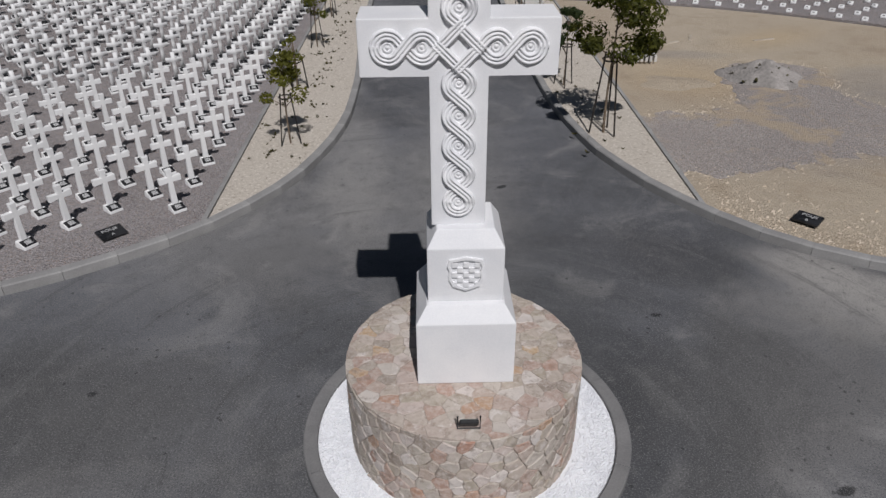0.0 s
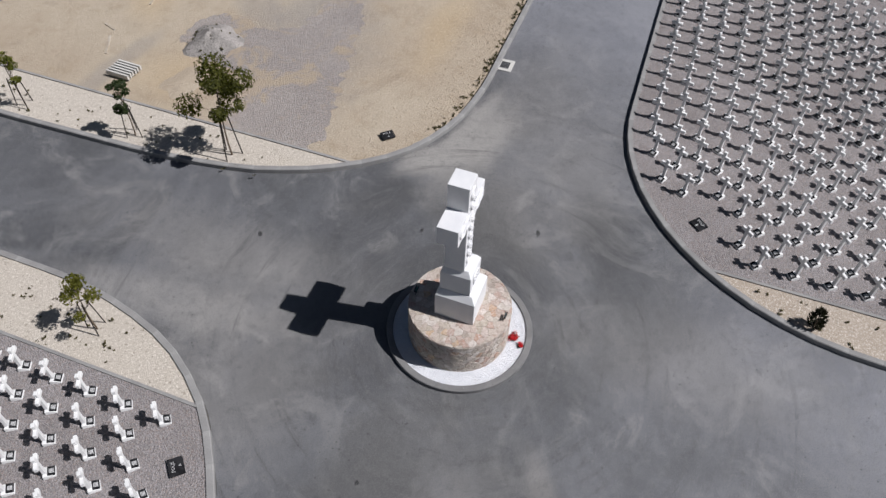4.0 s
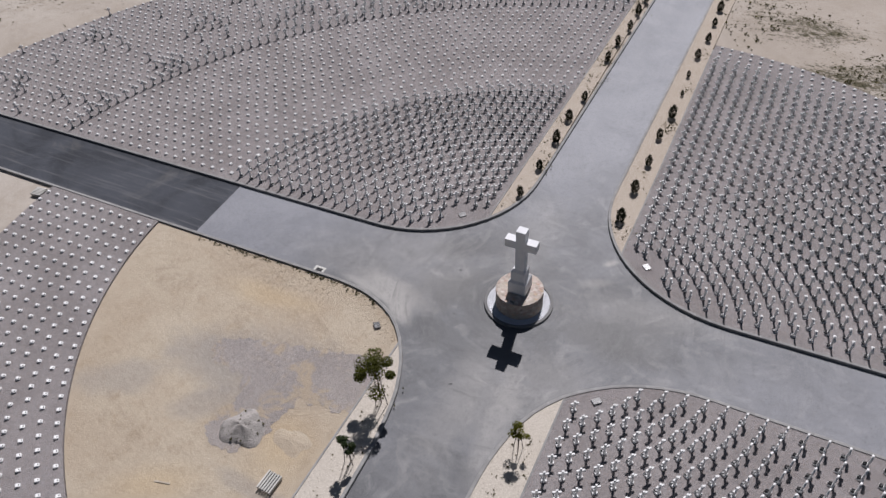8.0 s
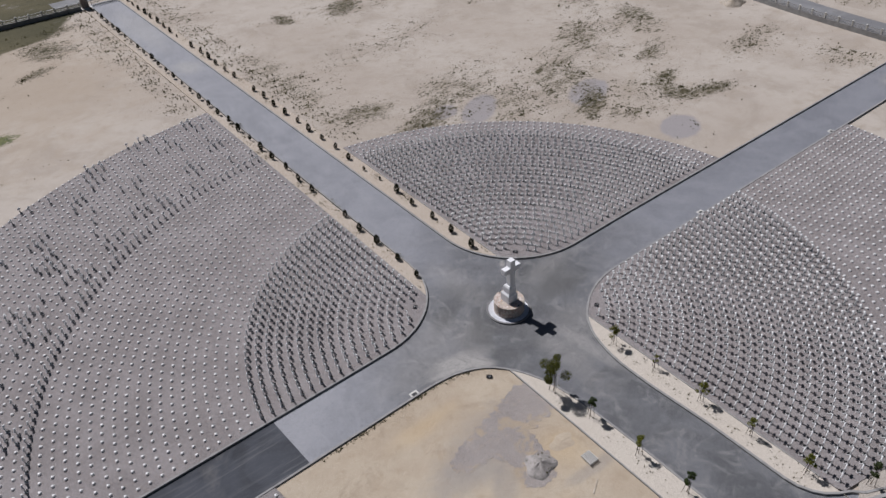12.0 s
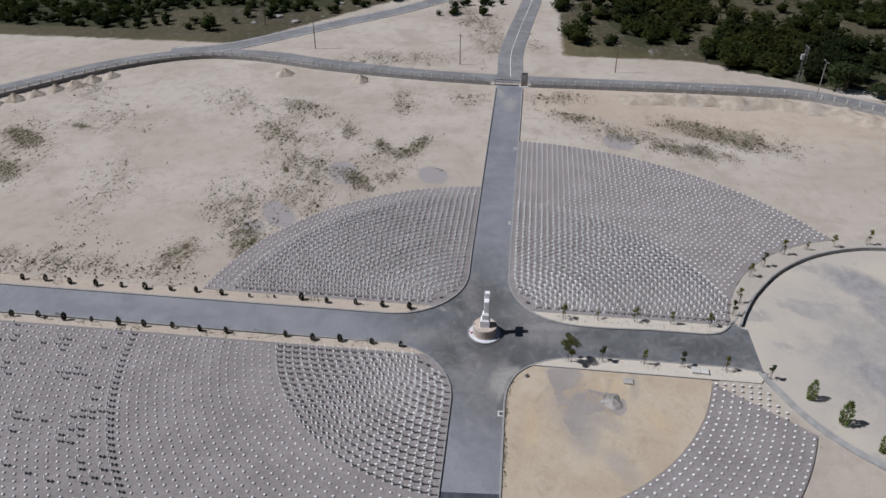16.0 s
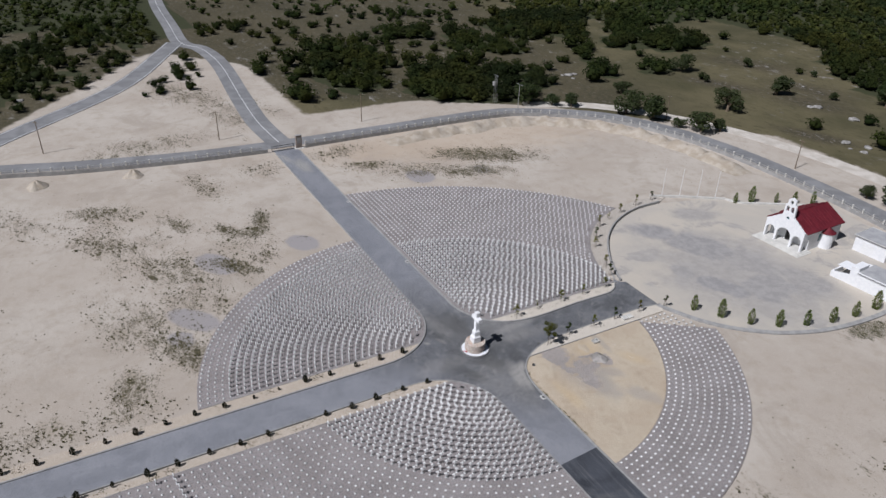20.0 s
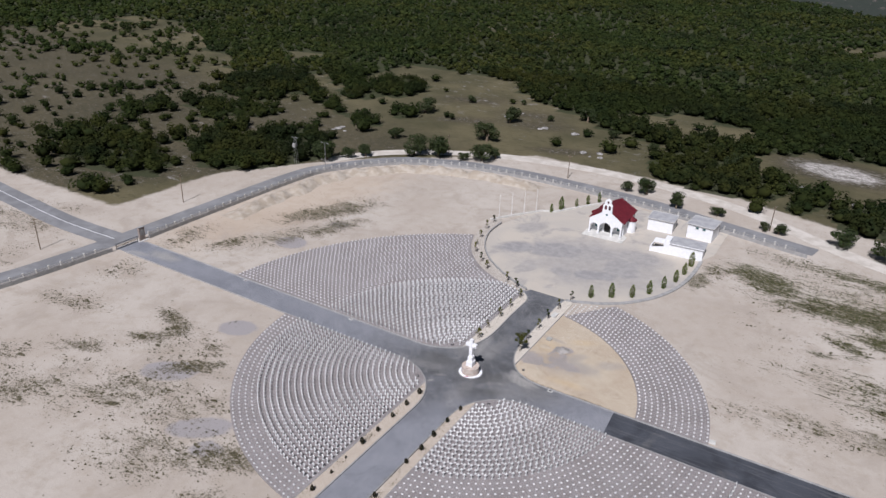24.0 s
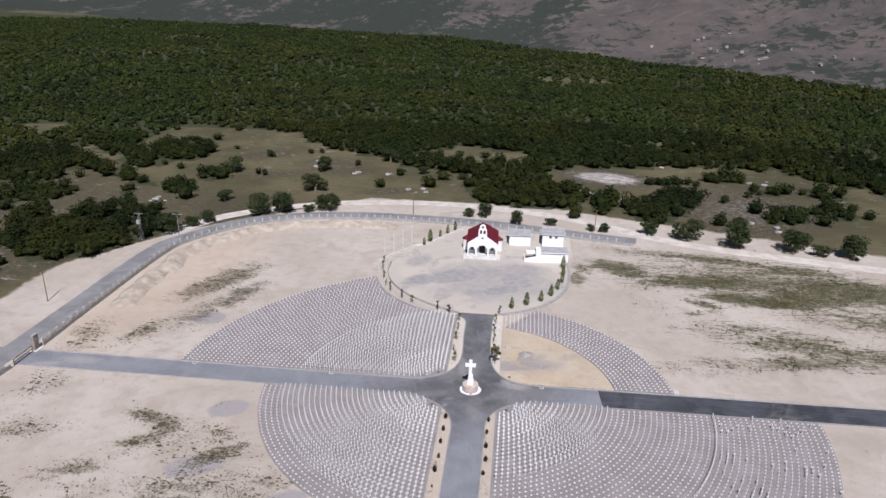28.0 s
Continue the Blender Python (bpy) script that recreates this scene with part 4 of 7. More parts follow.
gx = axis_steps(-4600, 4600, -130, 125, 1.7)
gy = axis_steps(-4600, 4600, -140, 130, 1.7)
GX, GY = np.meshgrid(gx, gy)
GZ = ground_z(GX, GY)
nx, ny = len(gx), len(gy)
idx = np.arange(nx * ny).reshape(ny, nx)
quads = np.stack([idx[:-1, :-1], idx[:-1, 1:], idx[1:, 1:], idx[1:, :-1]], -1).reshape(-1, 4)
me = bpy.data.meshes.new("ground")
me.vertices.add(nx * ny)
me.vertices.foreach_set("co", np.stack([GX, GY, GZ], -1).ravel())
me.loops.add(quads.size)
me.loops.foreach_set("vertex_index", quads.ravel())
me.polygons.add(len(quads))
me.polygons.foreach_set("loop_start", np.arange(0, quads.size, 4))
me.update(calc_edges=True)
me.polygons.foreach_set("use_smooth", [True] * len(quads))
far = ridge_side(GX, GY)
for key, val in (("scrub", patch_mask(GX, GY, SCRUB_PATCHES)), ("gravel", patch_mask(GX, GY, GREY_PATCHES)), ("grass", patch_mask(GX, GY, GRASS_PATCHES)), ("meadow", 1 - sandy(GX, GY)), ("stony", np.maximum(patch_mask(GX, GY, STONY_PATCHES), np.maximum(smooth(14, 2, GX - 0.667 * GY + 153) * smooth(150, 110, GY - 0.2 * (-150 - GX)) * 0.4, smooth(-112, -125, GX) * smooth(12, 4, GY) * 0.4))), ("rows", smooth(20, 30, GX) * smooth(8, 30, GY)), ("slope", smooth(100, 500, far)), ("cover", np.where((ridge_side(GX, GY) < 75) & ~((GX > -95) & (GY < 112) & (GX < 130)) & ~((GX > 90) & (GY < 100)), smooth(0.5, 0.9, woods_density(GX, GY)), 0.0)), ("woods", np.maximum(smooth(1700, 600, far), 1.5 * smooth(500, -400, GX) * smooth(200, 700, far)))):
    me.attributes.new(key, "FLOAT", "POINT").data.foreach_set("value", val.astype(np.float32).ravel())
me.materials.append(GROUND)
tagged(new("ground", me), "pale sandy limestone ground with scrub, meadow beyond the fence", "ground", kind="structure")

# ---- roads, kerbs, fields ----
outline = NW_BEND[4:] + [(-14.0, -2.77)] + SW_BEND[::-1] + [(-2.36, -14.0), (3.35, -14.0)] + SE_BEND + [(25.2, -2.65 + 15 * E_TILT), (24.8, 3.28 + 15 * E_TILT)] + NE_BEND[::-1]
tagged(part("road_junction", Geo().prism([outline], -0.3, 0.0), CROSSING), "grey asphalt crossing with dust fans and tyre arcs", "road", kind="structure")
tagged(part("road_north", Geo().prism([[NW_BEND[4], NE_BEND[0], (3.0, 20.0), (3.0, 31.0), (3.6, 34.3), (2.0, 34.8), (-3.0, 34.8), (-8.0, 34.6), (-6.3, 33.2)] + arc(-6.9, 28.6, 4.0, 70, 0, 8) + [(-2.9, 28.0), (-2.9, 22.0)] + NW_BEND[:4]], -0.3, -0.002), CROSSING), "worn asphalt road to the chapel square", "road", kind="structure")
tagged(part("road_south", Geo().prism([[(-2.36, -14.0), (-2.46, -134.0), (3.3, -134.0), (3.35, -14.0)]], -0.3, 0.0), CROSSING), "pale worn asphalt road lined with small cypresses", "road", kind="structure")
tagged(part("road_west", Geo().prism([[(-14.0, 2.85), (-92.5, 2.95), (-92.5, -3.0), (-14.0, -2.77)]], -0.3, 0.0), CROSSING), "worn grey asphalt road to the gate", "road", kind="structure")
tagged(part("road_east", Geo().prism([[(25.2, -2.65 + 15 * E_TILT), (125.0, -2.65 + 115 * E_TILT), (125.0, 3.28 + 115 * E_TILT), (24.8, 3.28 + 15 * E_TILT)]], -0.3, 0.006), ASPHALT_NEW), "fresh dark asphalt laid against the older surface", "road", kind="structure")


def field_loop(q, r_in=0.0):
    """The outline of one quarter of graves, inside its kerb."""
    sx, sy = (1 if "e" in q[1] else -1), (1 if q[0] == "n" else -1)
    r_out, lx = FIELD_R[q], LINE_X[q]
    edge = [p for p in offset_path(KERB[q], SIDE[q] * (KERB_W - 0.01))]
    out = []
    if r_in:
        y0 = kerb_y(q, sx * r_in) + sy * 0.19
        a0 = math.degrees(math.asin(abs(y0) / r_in))
        pts = [(r_in * math.cos(radians(a)), r_in * math.sin(radians(a))) for a in np.linspace(a0, 90, 60)]
        inner = [(sx * u, sy * v) for u, v in pts if u > abs(lx)]
        out = [p for p in inner if not near_plaza(p[0], p[1], 1.6)][::-1]
    else:
        run = [p for p in edge if abs(p.x) > abs(lx) and abs(p.x) < r_out and abs(p.y) < 15]
        slope_y = kerb_y(q, lx) + sy * 0.25
        out = [(lx, slope_y)] + [(p.x, p.y) for p in sorted(run, key=lambda p: abs(p.x))]
    y1 = kerb_y(q, sx * (r_out - 0.1)) + sy * 0.19
    a1 = math.degrees(math.asin(abs(y1) / r_out))
    rim = [(sx * r_out * math.cos(radians(a)), sy * r_out * math.sin(radians(a))) for a in np.linspace(a1, 89.5, 90)]
    rim = [p for p in rim if abs(p[0]) > abs(lx) and not (sy > 0 and near_plaza(p[0], p[1], 2.95 if sx < 0 else 1.6))]
    out += rim
    if sy > 0 and sx < 0:
        a = math.degrees(math.atan2(rim[-1][1] - PLAZA_Y, rim[-1][0] - PLAZA_X)) % 360
        out += [p for p in arc(PLAZA_X, PLAZA_Y, PLAZA_R + 2.95, a, 262, 24)[1:] if p[0] < lx]
        out.append((lx, 31.6))
    elif sy < 0:
        out.append((lx, sy * math.sqrt(r_out ** 2 - lx ** 2)))
    return out


for q, words in (("nw", "grey gravel burial field with rows of white crosses"), ("se", "large grey gravel burial field of low markers"), ("sw", "grey gravel burial field with curved rows")):
    tagged(part("gravel_field_" + q, Geo().prism([field_loop(q)], -0.2, FIELD_Z), GRAVEL), words, "gravel field", kind="structure")
tagged(part("gravel_field_ne", Geo().prism([field_loop("ne", 28.4)], -0.2, FIELD_Z), GRAVEL), "curved band of grey gravel with low markers", "gravel field", kind="structure")
# the unfinished plot inside the north-east band
lot = [(5.62, kerb_y("ne", 5.62) + 0.2)] + [(p.x, p.y) for p in sorted((p for p in offset_path(KERB["ne"], KERB_W - 0.01) if 5.7 < p.x < 28.2 and p.y < 12), key=lambda p: p.x)]
y0 = kerb_y("ne", 28.2) + 0.2
lot += [(28.35 * math.cos(a), 28.35 * math.sin(a)) for a in np.linspace(math.asin(y0 / 28.35), math.pi / 2, 60) if 28.35 * math.cos(a) > 5.62] + [(5.62, 27.7)]
tagged(part("sand_plot", Geo().prism([lot], -0.2, 0.06), LOT), "bare yellow sand plot with a tongue of grey stone", "bare plot", kind="structure")

spread = curve_through([(5.1, 9.9), (5.5, 8.7), (6.6, 8.25), (8.5, 8.7), (10.5, 9.3), (13.5, 9.9), (16.0, 11.0), (15.4, 12.4), (13.0, 12.7), (12.3, 14.0), (12.8, 16.0), (11.5, 17.2), (10.0, 16.9), (9.2, 15.4), (9.0, 13.2), (7.5, 12.3), (6.2, 12.5), (5.3, 11.4), (5.1, 9.9)], 14)[:-1]
spread = [(p.x + 0.4 * noise.noise(Vector((p.x * 2.6, p.y * 2.6, 0))), p.y + 0.4 * noise.noise(Vector((p.x * 2.6, p.y * 2.6, 7)))) for p in spread]
tagged(part("crushed_stone", Geo().prism([spread], 0.03, 0.072), CRUSHED), "tongue of grey crushed stone spread over bare sand", "gravel", kind="structure")


def strip_loop(q):
    sx, sy = (1 if q[1] == "e" else -1), (1 if q[0] == "n" else -1)
    lx = LINE_X[q]
    e = [p for p in offset_path(KERB[q], SIDE[q] * (KERB_W - 0.01)) if abs(p.x) <= abs(lx) + 0.01 and (abs(p.y) < 131)]
    e = sorted(e, key=lambda p: abs(p.y))
    out = [(lx - sx * 0.06, kerb_y(q, lx) + sy * 0.25)] + [(p.x, p.y) for p in e]
    if sy > 0:
        out.append((lx - sx * 0.06, 33.0 if q == "nw" else 33.5))
    else:
        out.append((lx - sx * 0.06, -131.0))
    return out


for q in KERB:
    tagged(part("planting_strip_" + q, Geo().prism([strip_loop(q)], -0.2, STRIP_Z), STRIP if q[0] == "n" else STRIP_SOUTH), ("pale limestone" if q[0] == "n" else "brown sandy") + " gravel planting strip beside the road", "planting strip", kind="structure")
    sx, sy = (1 if q[1] == "e" else -1), (1 if q[0] == "n" else -1)
    y1, y2 = kerb_y(q, LINE_X[q]) + sy * 0.25, ((31.2 if sx < 0 else 29.5) if sy > 0 else -(FIELD_R[q] - 0.3))
    tagged(part("edging_" + q, ribbon(resample([(LINE_X[q], y1), (LINE_X[q], y2)], 2.0), 0.05, 0.05, -0.1, FIELD_Z + 0.035), CONCRETE), "thin concrete edging between gravel and planting", "edging", kind="structure")

# west and south of the square: gravel verge with young trees, outside the curved wall
WALL = curve_through([(-26.7, 63.2), (-26.3, 56.0), (-23.6, 48.6), (-18.8, 42.2), (-12.8, 37.4), (-8.2, 34.8), (-5.0, 33.4)], 8)
outer_edge = arc(PLAZA_X, PLAZA_Y, PLAZA_R + 2.9, 259, 165, 40)
verge = [(p.x - 0.05, p.y) for p in WALL] + outer_edge
tagged(part("verge_west", Geo().prism([verge], -0.2, STRIP_Z), VERGE), "pale gravel verge planted with young trees", "verge", kind="structure")
RIM = curve_through([(3.6, 34.0), (6.4, 35.2), (10.2, 37.1), (13.4, 39.5), (15.9, 42.2), (18.1, 45.3), (19.9, 49.0), (21.3, 53.2), (22.2, 58.4), (22.6, 65.0), (22.4, 71.0)], 6)
square = [(p.x + 0.05, p.y) for p in WALL] + [(-4.6, 34.3), (3.4, 34.3)] + [(p.x, p.y) for p in RIM[1:]] + [(24.4, 76.0), (24.4, 94.0), (-9.0, 96.0), (-14.0, 88.5), (-17.5, 84.0), (-22.5, 78.0)]
tagged(part("chapel_square", Geo().prism([square], -0.2, 0.03), PLAZA), "pale compacted stone square with darker grey patches", "square", kind="structure")
tagged(part("curved_wall", ribbon(resample(WALL, 0.5), 0.13, 0.13, -0.1, 0.6), CONCRETE), "low curved concrete retaining wall round the square", "retaining wall", kind="structure")
tagged(part("square_kerb", ribbon(resample(RIM, 0.5), 0.3, 0.55, -0.2, 0.2), CONCRETE), "broad pale concrete kerb round the square", "kerb", kind="structure")


# ---- roads beyond the fence ----
FENCE_W = curve_through([(-3.2, -133.0), (-16, -133.0), (-53, -127), (-73, -112.5), (-92, -97), (-101.5, -82), (-102, -66), (-97.5, -48), (-93.5, -25), (-91.6, -4.2)], 10)
FENCE_N = curve_through([(-91.2, 5.0), (-91.5, 27), (-91.3, 58), (-88.5, 71), (-77, 87), (-62, 95.5), (-44, 99.3), (-24, 99.5), (0, 97.5), (22, 92.5), (44, 87.8)], 10)
OUTER = curve_through([(10, -139), (-16, -139), (-55, -132.5), (-77, -117), (-97, -100.5), (-107, -84), (-107.5, -65), (-102.5, -46), (-98, -22), (-96.4, 0), (-96.2, 27), (-96.0, 60), (-92.5, 73), (-80, 91.5), (-63, 100.6), (-44, 104.4), (-24, 104.6), (1, 102.5), (23, 97.4), (46, 92.5)], 10)
tagged(part("outer_road", ribbon(resample(OUTER, 1.5), 2.6, 2.6, -0.3, 0.02), ASPHALT_OUT), "narrow grey asphalt road outside the fence", "road", kind="structure")
ACCESS = curve_through([(-97.5, 0.0), (-116, -0.5), (-140, 1.2), (-180, 4.6), (-205, 3.5), (-218, -1.5), (-250, 0.2), (-315, 4.5), (-420, 18)], 10)
tagged(part("access_road", ribbon(resample(ACCESS, 2.0), 3.2, 3.2, -0.5, 0.04), ASPHALT_OUT), "long straight access road with a white centre line", "road", kind="structure")
BRANCH = curve_through([(-219, -3.5), (-205, -10), (-165, -30), (-131, -60), (-112, -78), (-106.5, -92)], 10)
tagged(part("branch_road", ribbon(resample(BRANCH, 2.0), 3.4, 3.4, -0.5, 0.06), ASPHALT_OUT), "pale country road meeting the access road", "road", kind="structure")
lines = Geo()
for p, w in ((ACCESS, 0.07), (BRANCH, 0.07)):
    rs = resample(p, 2.0)
    for off in ((0.0,) if p is ACCESS else (2.9, -2.9)):
        g = ribbon([q for q in offset_path(rs, off)], w, w, 0.03, 0.075)
        lines.add(g.v, g.f)
tagged(part("road_marking", lines, WHITE_PAINT), "white painted lines on the country road", "road marking", kind="structure")
LANE = curve_through([(-98, 76), (-88, 95), (-68, 110), (-45, 118.5), (-12, 121), (25, 112), (60, 92), (112, 79), (200, 62)], 8)
tagged(part("stone_track", ribbon(resample(LANE, 2.0), 2.6, 2.6, -0.4, 0.03), TRACK), "white crushed stone track beyond the fence", "track", kind="structure")


# ---- young trees, cypresses, woods ----
def leaf_cloud(rng, count, centres, size, flat=0.75):
    """Leaves scattered round the clump centres; each is a bent pair of triangles."""
    g = Geo()
    v, f = [], []
    for i in range(count):
        c, r = centres[rng.randrange(len(centres))]
        d = Vector((rng.gauss(0, 1), rng.gauss(0, 1), rng.gauss(0, 1))).normalized() * r * rng.uniform(0.35, 1.0) ** 0.6
        p = Vector(c) + Vector((d.x, d.y, d.z * flat))
        n = (d.normalized() + Vector((rng.uniform(-1, 1), rng.uniform(-1, 1), rng.uniform(-0.2, 1.2)))).normalized()
        s = n.orthogonal().normalized()
        s.rotate(Matrix.Rotation(rng.uniform(0, 6.28), 3, n))
        u = n.cross(s)
        k, a = len(v), size * rng.uniform(0.6, 1.3)
        v += [p - s * a, p + u * a * 0.45 + n * a * 0.1, p + s * a, p - u * a * 0.45 + n * a * 0.1]
        f += [(k, k + 1, k + 2), (k, k + 2, k + 3)]
    return g.add(v, f)


def young_tree(seed, height, spread, leaves, material, label):
    """A staked sapling: trunk with limbs, crown, three stakes and a tie."""
    rng = random.Random(seed)
    t = thing("young_tree", label, "tree", group="young trees along the road")
    trunk = Geo()
    lean = rng.uniform(-0.06, 0.06)
    path = [(lean * z * z * 0.3, 0.03 * math.sin(z * 2), z) for z in np.linspace(0, height * 0.85, 7)]
    trunk.tube(path, [0.032 - 0.003 * i for i in range(7)], 6)
    centres = []
    for i in range(9):
        z = height * rng.uniform(0.48, 0.9)
        a, r = rng.uniform(0, 6.28), spread * rng.uniform(0.25, 0.85) * (1.25 - z / height * 0.6)
        tip = (r * math.cos(a), r * math.sin(a), z + 0.15)
        trunk.tube([(0, 0, z - 0.25), (tip[0] * 0.5, tip[1] * 0.5, z - 0.02), tip], [0.014, 0.01, 0.005], 4)
        centres.append((tip, spread * rng.uniform(0.22, 0.46)))
    centres.append(((0, 0, height * 0.92), spread * 0.4))
    part("trunk", trunk, BARK, t)
    part("crown", leaf_cloud(rng, int(leaves * 1.4), centres, 0.066), material, t)
    stake_mesh = Geo().tube([(0, 0, -0.1), (0, 0, height * 0.56)], 0.022, 5).mesh("stake", STAKE)
    for i in range(3):
        a = 2.1 * i + seed
        part("stake", stake_mesh, STAKE, t, m=pose(0.34 * math.cos(a), 0.34 * math.sin(a), 0) @ pose(0, 0, 0, 6 * math.sin(a), -6 * math.cos(a), 0))
    part("tie", Geo().lathe([(0.2, 0), (0.215, 0.02), (0.2, 0.04)], 10, pose(0, 0, height * 0.5)), STAKE, t, "dark strap tying the trunk to its stakes")
    return t


TREE_KINDS = [young_tree(1, 2.9, 0.85, 900, LEAF, "staked young broadleaf tree with sparse yellowish-green crown"), young_tree(2, 2.3, 0.5, 420, LEAF, "small staked young tree with thin olive-green leaves"),
              young_tree(5, 3.4, 1.2, 2400, LEAF_BROWN, "tallest staked young tree with broad olive crown"), young_tree(3, 2.6, 0.5, 900, LEAF_DARK, "staked young tree with dense dark green crown"), young_tree(4, 1.7, 0.35, 140, LEAF, "nearly bare staked sapling with a few leaves")]
TREES = [(4.3, 10.9, 2, 1.15), (3.9, 14.9, 3, 0.95), (3.8, 20.0, 1, 1.0), (3.7, 24.6, 3, 0.95), (3.9, 29.6, 1, 1.0), (4.6, 34.6, 3, 0.9), (-4.0, 10.5, 0, 0.85), (-4.5, 14.9, 4, 1.0), (-4.5, 19.8, 0, 0.95), (-4.5, 24.6, 1, 0.9), (-4.6, 29.4, 0, 0.9), (-7.4, 33.0, 3, 1.0),
         (-10.2, 34.3, 1, 1.1), (-16.9, 37.4, 0, 0.95), (-19.8, 39.9, 3, 1.0), (-23.4, 43.7, 1, 1.15), (-25.3, 47.7, 4, 0.95), (-26.6, 52.0, 0, 0.9), (-28.0, 57.5, 1, 1.1), (-28.6, 62.6, 3, 0.9)]
placed_kind = set()
for x, y, k, s in TREES:
    m = pose(x, y, STRIP_Z, 0, 0, (x * 37 + y * 53) % 360) @ Matrix.Diagonal((s, s, s, 1))
    if k in placed_kind:
        copy_thing(TREE_KINDS[k], m)
    else:
        TREE_KINDS[k].matrix_basis = m
        placed_kind.add(k)


def conifer(name, seed, height, radius, leaves, material, label, group, low=0.05):
    """A small upright conifer: stem and a spindle of upturned sprays."""
    rng = random.Random(seed)
    t = thing(name, label, "tree", group=group)
    part("trunk", Geo().tube([(0, 0, 0), (0, 0, height * 0.9)], [radius * 0.1, radius * 0.04], 5), BARK, t)
    v, f = [], []
    for i in range(leaves):
        z = height * (low + (1 - low) * rng.random() ** 1.15)
        u = (z / height - low) / (1 - low)
        r = radius * (math.sin(math.pi * min(1, u * 0.85 + 0.16)) ** 0.7) * rng.uniform(0.55, 1.1)
        a = rng.uniform(0, 6.28)
        p = Vector((r * math.cos(a), r * math.sin(a), z))
        o = Vector((math.cos(a + rng.uniform(-0.7, 0.7)), math.sin(a + rng.uniform(-0.7, 0.7)), rng.uniform(0.5, 1.6))).normalized()
        s = o.orthogonal().normalized()
        s.rotate(Matrix.Rotation(rng.uniform(0, 6.28), 3, o))
        k, b = len(v), radius * rng.uniform(0.3, 0.55)
        v += [p - o * b * 0.5 - s * b * 0.3, p - o * b * 0.5 + s * b * 0.3, p + o * b * 0.9]
        f.append((k, k + 1, k + 2))
    part("crown", Geo().add(v, f), material, t)
    return t


CYP = [conifer("cypress", 10 + i, 1.15, 0.3, 420, CYPRESS, "small dark columnar cypress in the planting strip", "cypresses along the road") for i in range(3)]
rng = random.Random(5)
rows = []
for side, x in ((-1, -3.75), (1, 4.05)):
    for i in range(33):
        y = -10.2 - 3.72 * i
        if rng.random() < 0.06 and i > 2:
            continue
        rows.append((x + rng.uniform(-0.12, 0.12), y + rng.uniform(-0.2, 0.2)))
for i, (x, y) in enumerate(rows):
    s = rng.uniform(0.8, 1.15) if rng.random() > 0.12 else 0.55
    m = pose(x, y, STRIP_Z, rng.uniform(-5, 5), rng.uniform(-5, 5), rng.uniform(0, 360)) @ Matrix.Diagonal((s, s, s * rng.uniform(0.9, 1.1), 1))
    if i < 3:
        CYP[i].matrix_basis = m
    else:
        copy_thing(CYP[i % 3], m)
FIR = [conifer("evergreen_tree", 20 + i, 3.9, 0.72, 380, FIR_LEAF, "bushy young evergreen on the edge of the chapel square", "evergreens round the square", 0.02) for i in range(2)]
spots = [(7.4, 38.4, 0.75), (11.0, 40.8, 0.9), (14.6, 43.6, 1.0), (17.2, 47.2, 0.9), (19.0, 51.6, 1.0), (20.4, 56.2, 0.85), (21.0, 61.2, 1.0), (21.2, 66.4, 1.05), (-19.4, 78.6, 0.85), (-18.0, 82.0, 1.1), (-15.5, 87.0, 0.8), (-13.5, 90.5, 0.8), (-11.5, 94.0, 1.0)]
for i, (x, y, s) in enumerate(spots):
    m = pose(x, y, 0.02, 0, 0, x * 71 % 360) @ Matrix.Diagonal((s, s, s, 1))
    if i < 2:
        FIR[i].matrix_basis = m
    else:
        copy_thing(FIR[i % 2], m)


def ball(sub):
    bm = bmesh.new()
    bmesh.ops.create_icosphere(bm, subdivisions=sub, radius=1.0)
    bm.verts.index_update()
    v = np.array([tuple(p.co) for p in bm.verts])
    f = np.array([[q.index for q in p.verts] for p in bm.faces])
    bm.free()
    return v, f


def crown_shapes(cards, n, seed, size):
    """Crowns of many small leafy sprays over a dark core, with broken outlines."""
    bv, bf = ball(0)
    r = np.random.RandomState(seed)
    out = []
    for _ in range(n):
        lumps = r.normal(size=(8, 3))
        lumps[:, 2] = np.abs(lumps[:, 2]) * 0.9
        lumps *= (r.uniform(0.45, 0.72, 8) / np.linalg.norm(lumps, axis=1))[:, None]
        d = r.normal(size=(cards, 3))
        d /= np.linalg.norm(d, axis=1)[:, None]
        d[:, 2] = np.abs(d[:, 2]) * np.where(r.uniform(size=cards) < 0.8, 1, -0.5)
        p = lumps[r.randint(8, size=cards)] + d * r.uniform(0.3, 0.5, cards)[:, None]
        nrm = d + r.normal(size=(cards, 3)) * 0.45
        nrm[:, 2] += 0.35
        nrm /= np.linalg.norm(nrm, axis=1)[:, None]
        s = np.cross(nrm, r.normal(size=(cards, 3)))
        s /= np.linalg.norm(s, axis=1)[:, None]
        u = np.cross(nrm, s)
        a = (size * r.uniform(0.55, 1.3, cards))[:, None]
        tri = np.stack([p - s * a - u * a * 0.5, p + s * a * 0.9 - u * a * 0.6 * r.uniform(0, 1, (cards, 1)), p + u * a + s * a * r.uniform(-0.6, 0.6, (cards, 1))], 1).reshape(-1, 3)
        w = np.concatenate([bv * (0.62, 0.62, 0.5) * r.uniform(0.85, 1.15, (len(bv), 1)), tri])
        w[:, 2] = w[:, 2] * 0.85
        out.append(w)
    f = np.concatenate([bf, len(bv) + np.arange(cards * 3).reshape(-1, 3)])
    return out, f


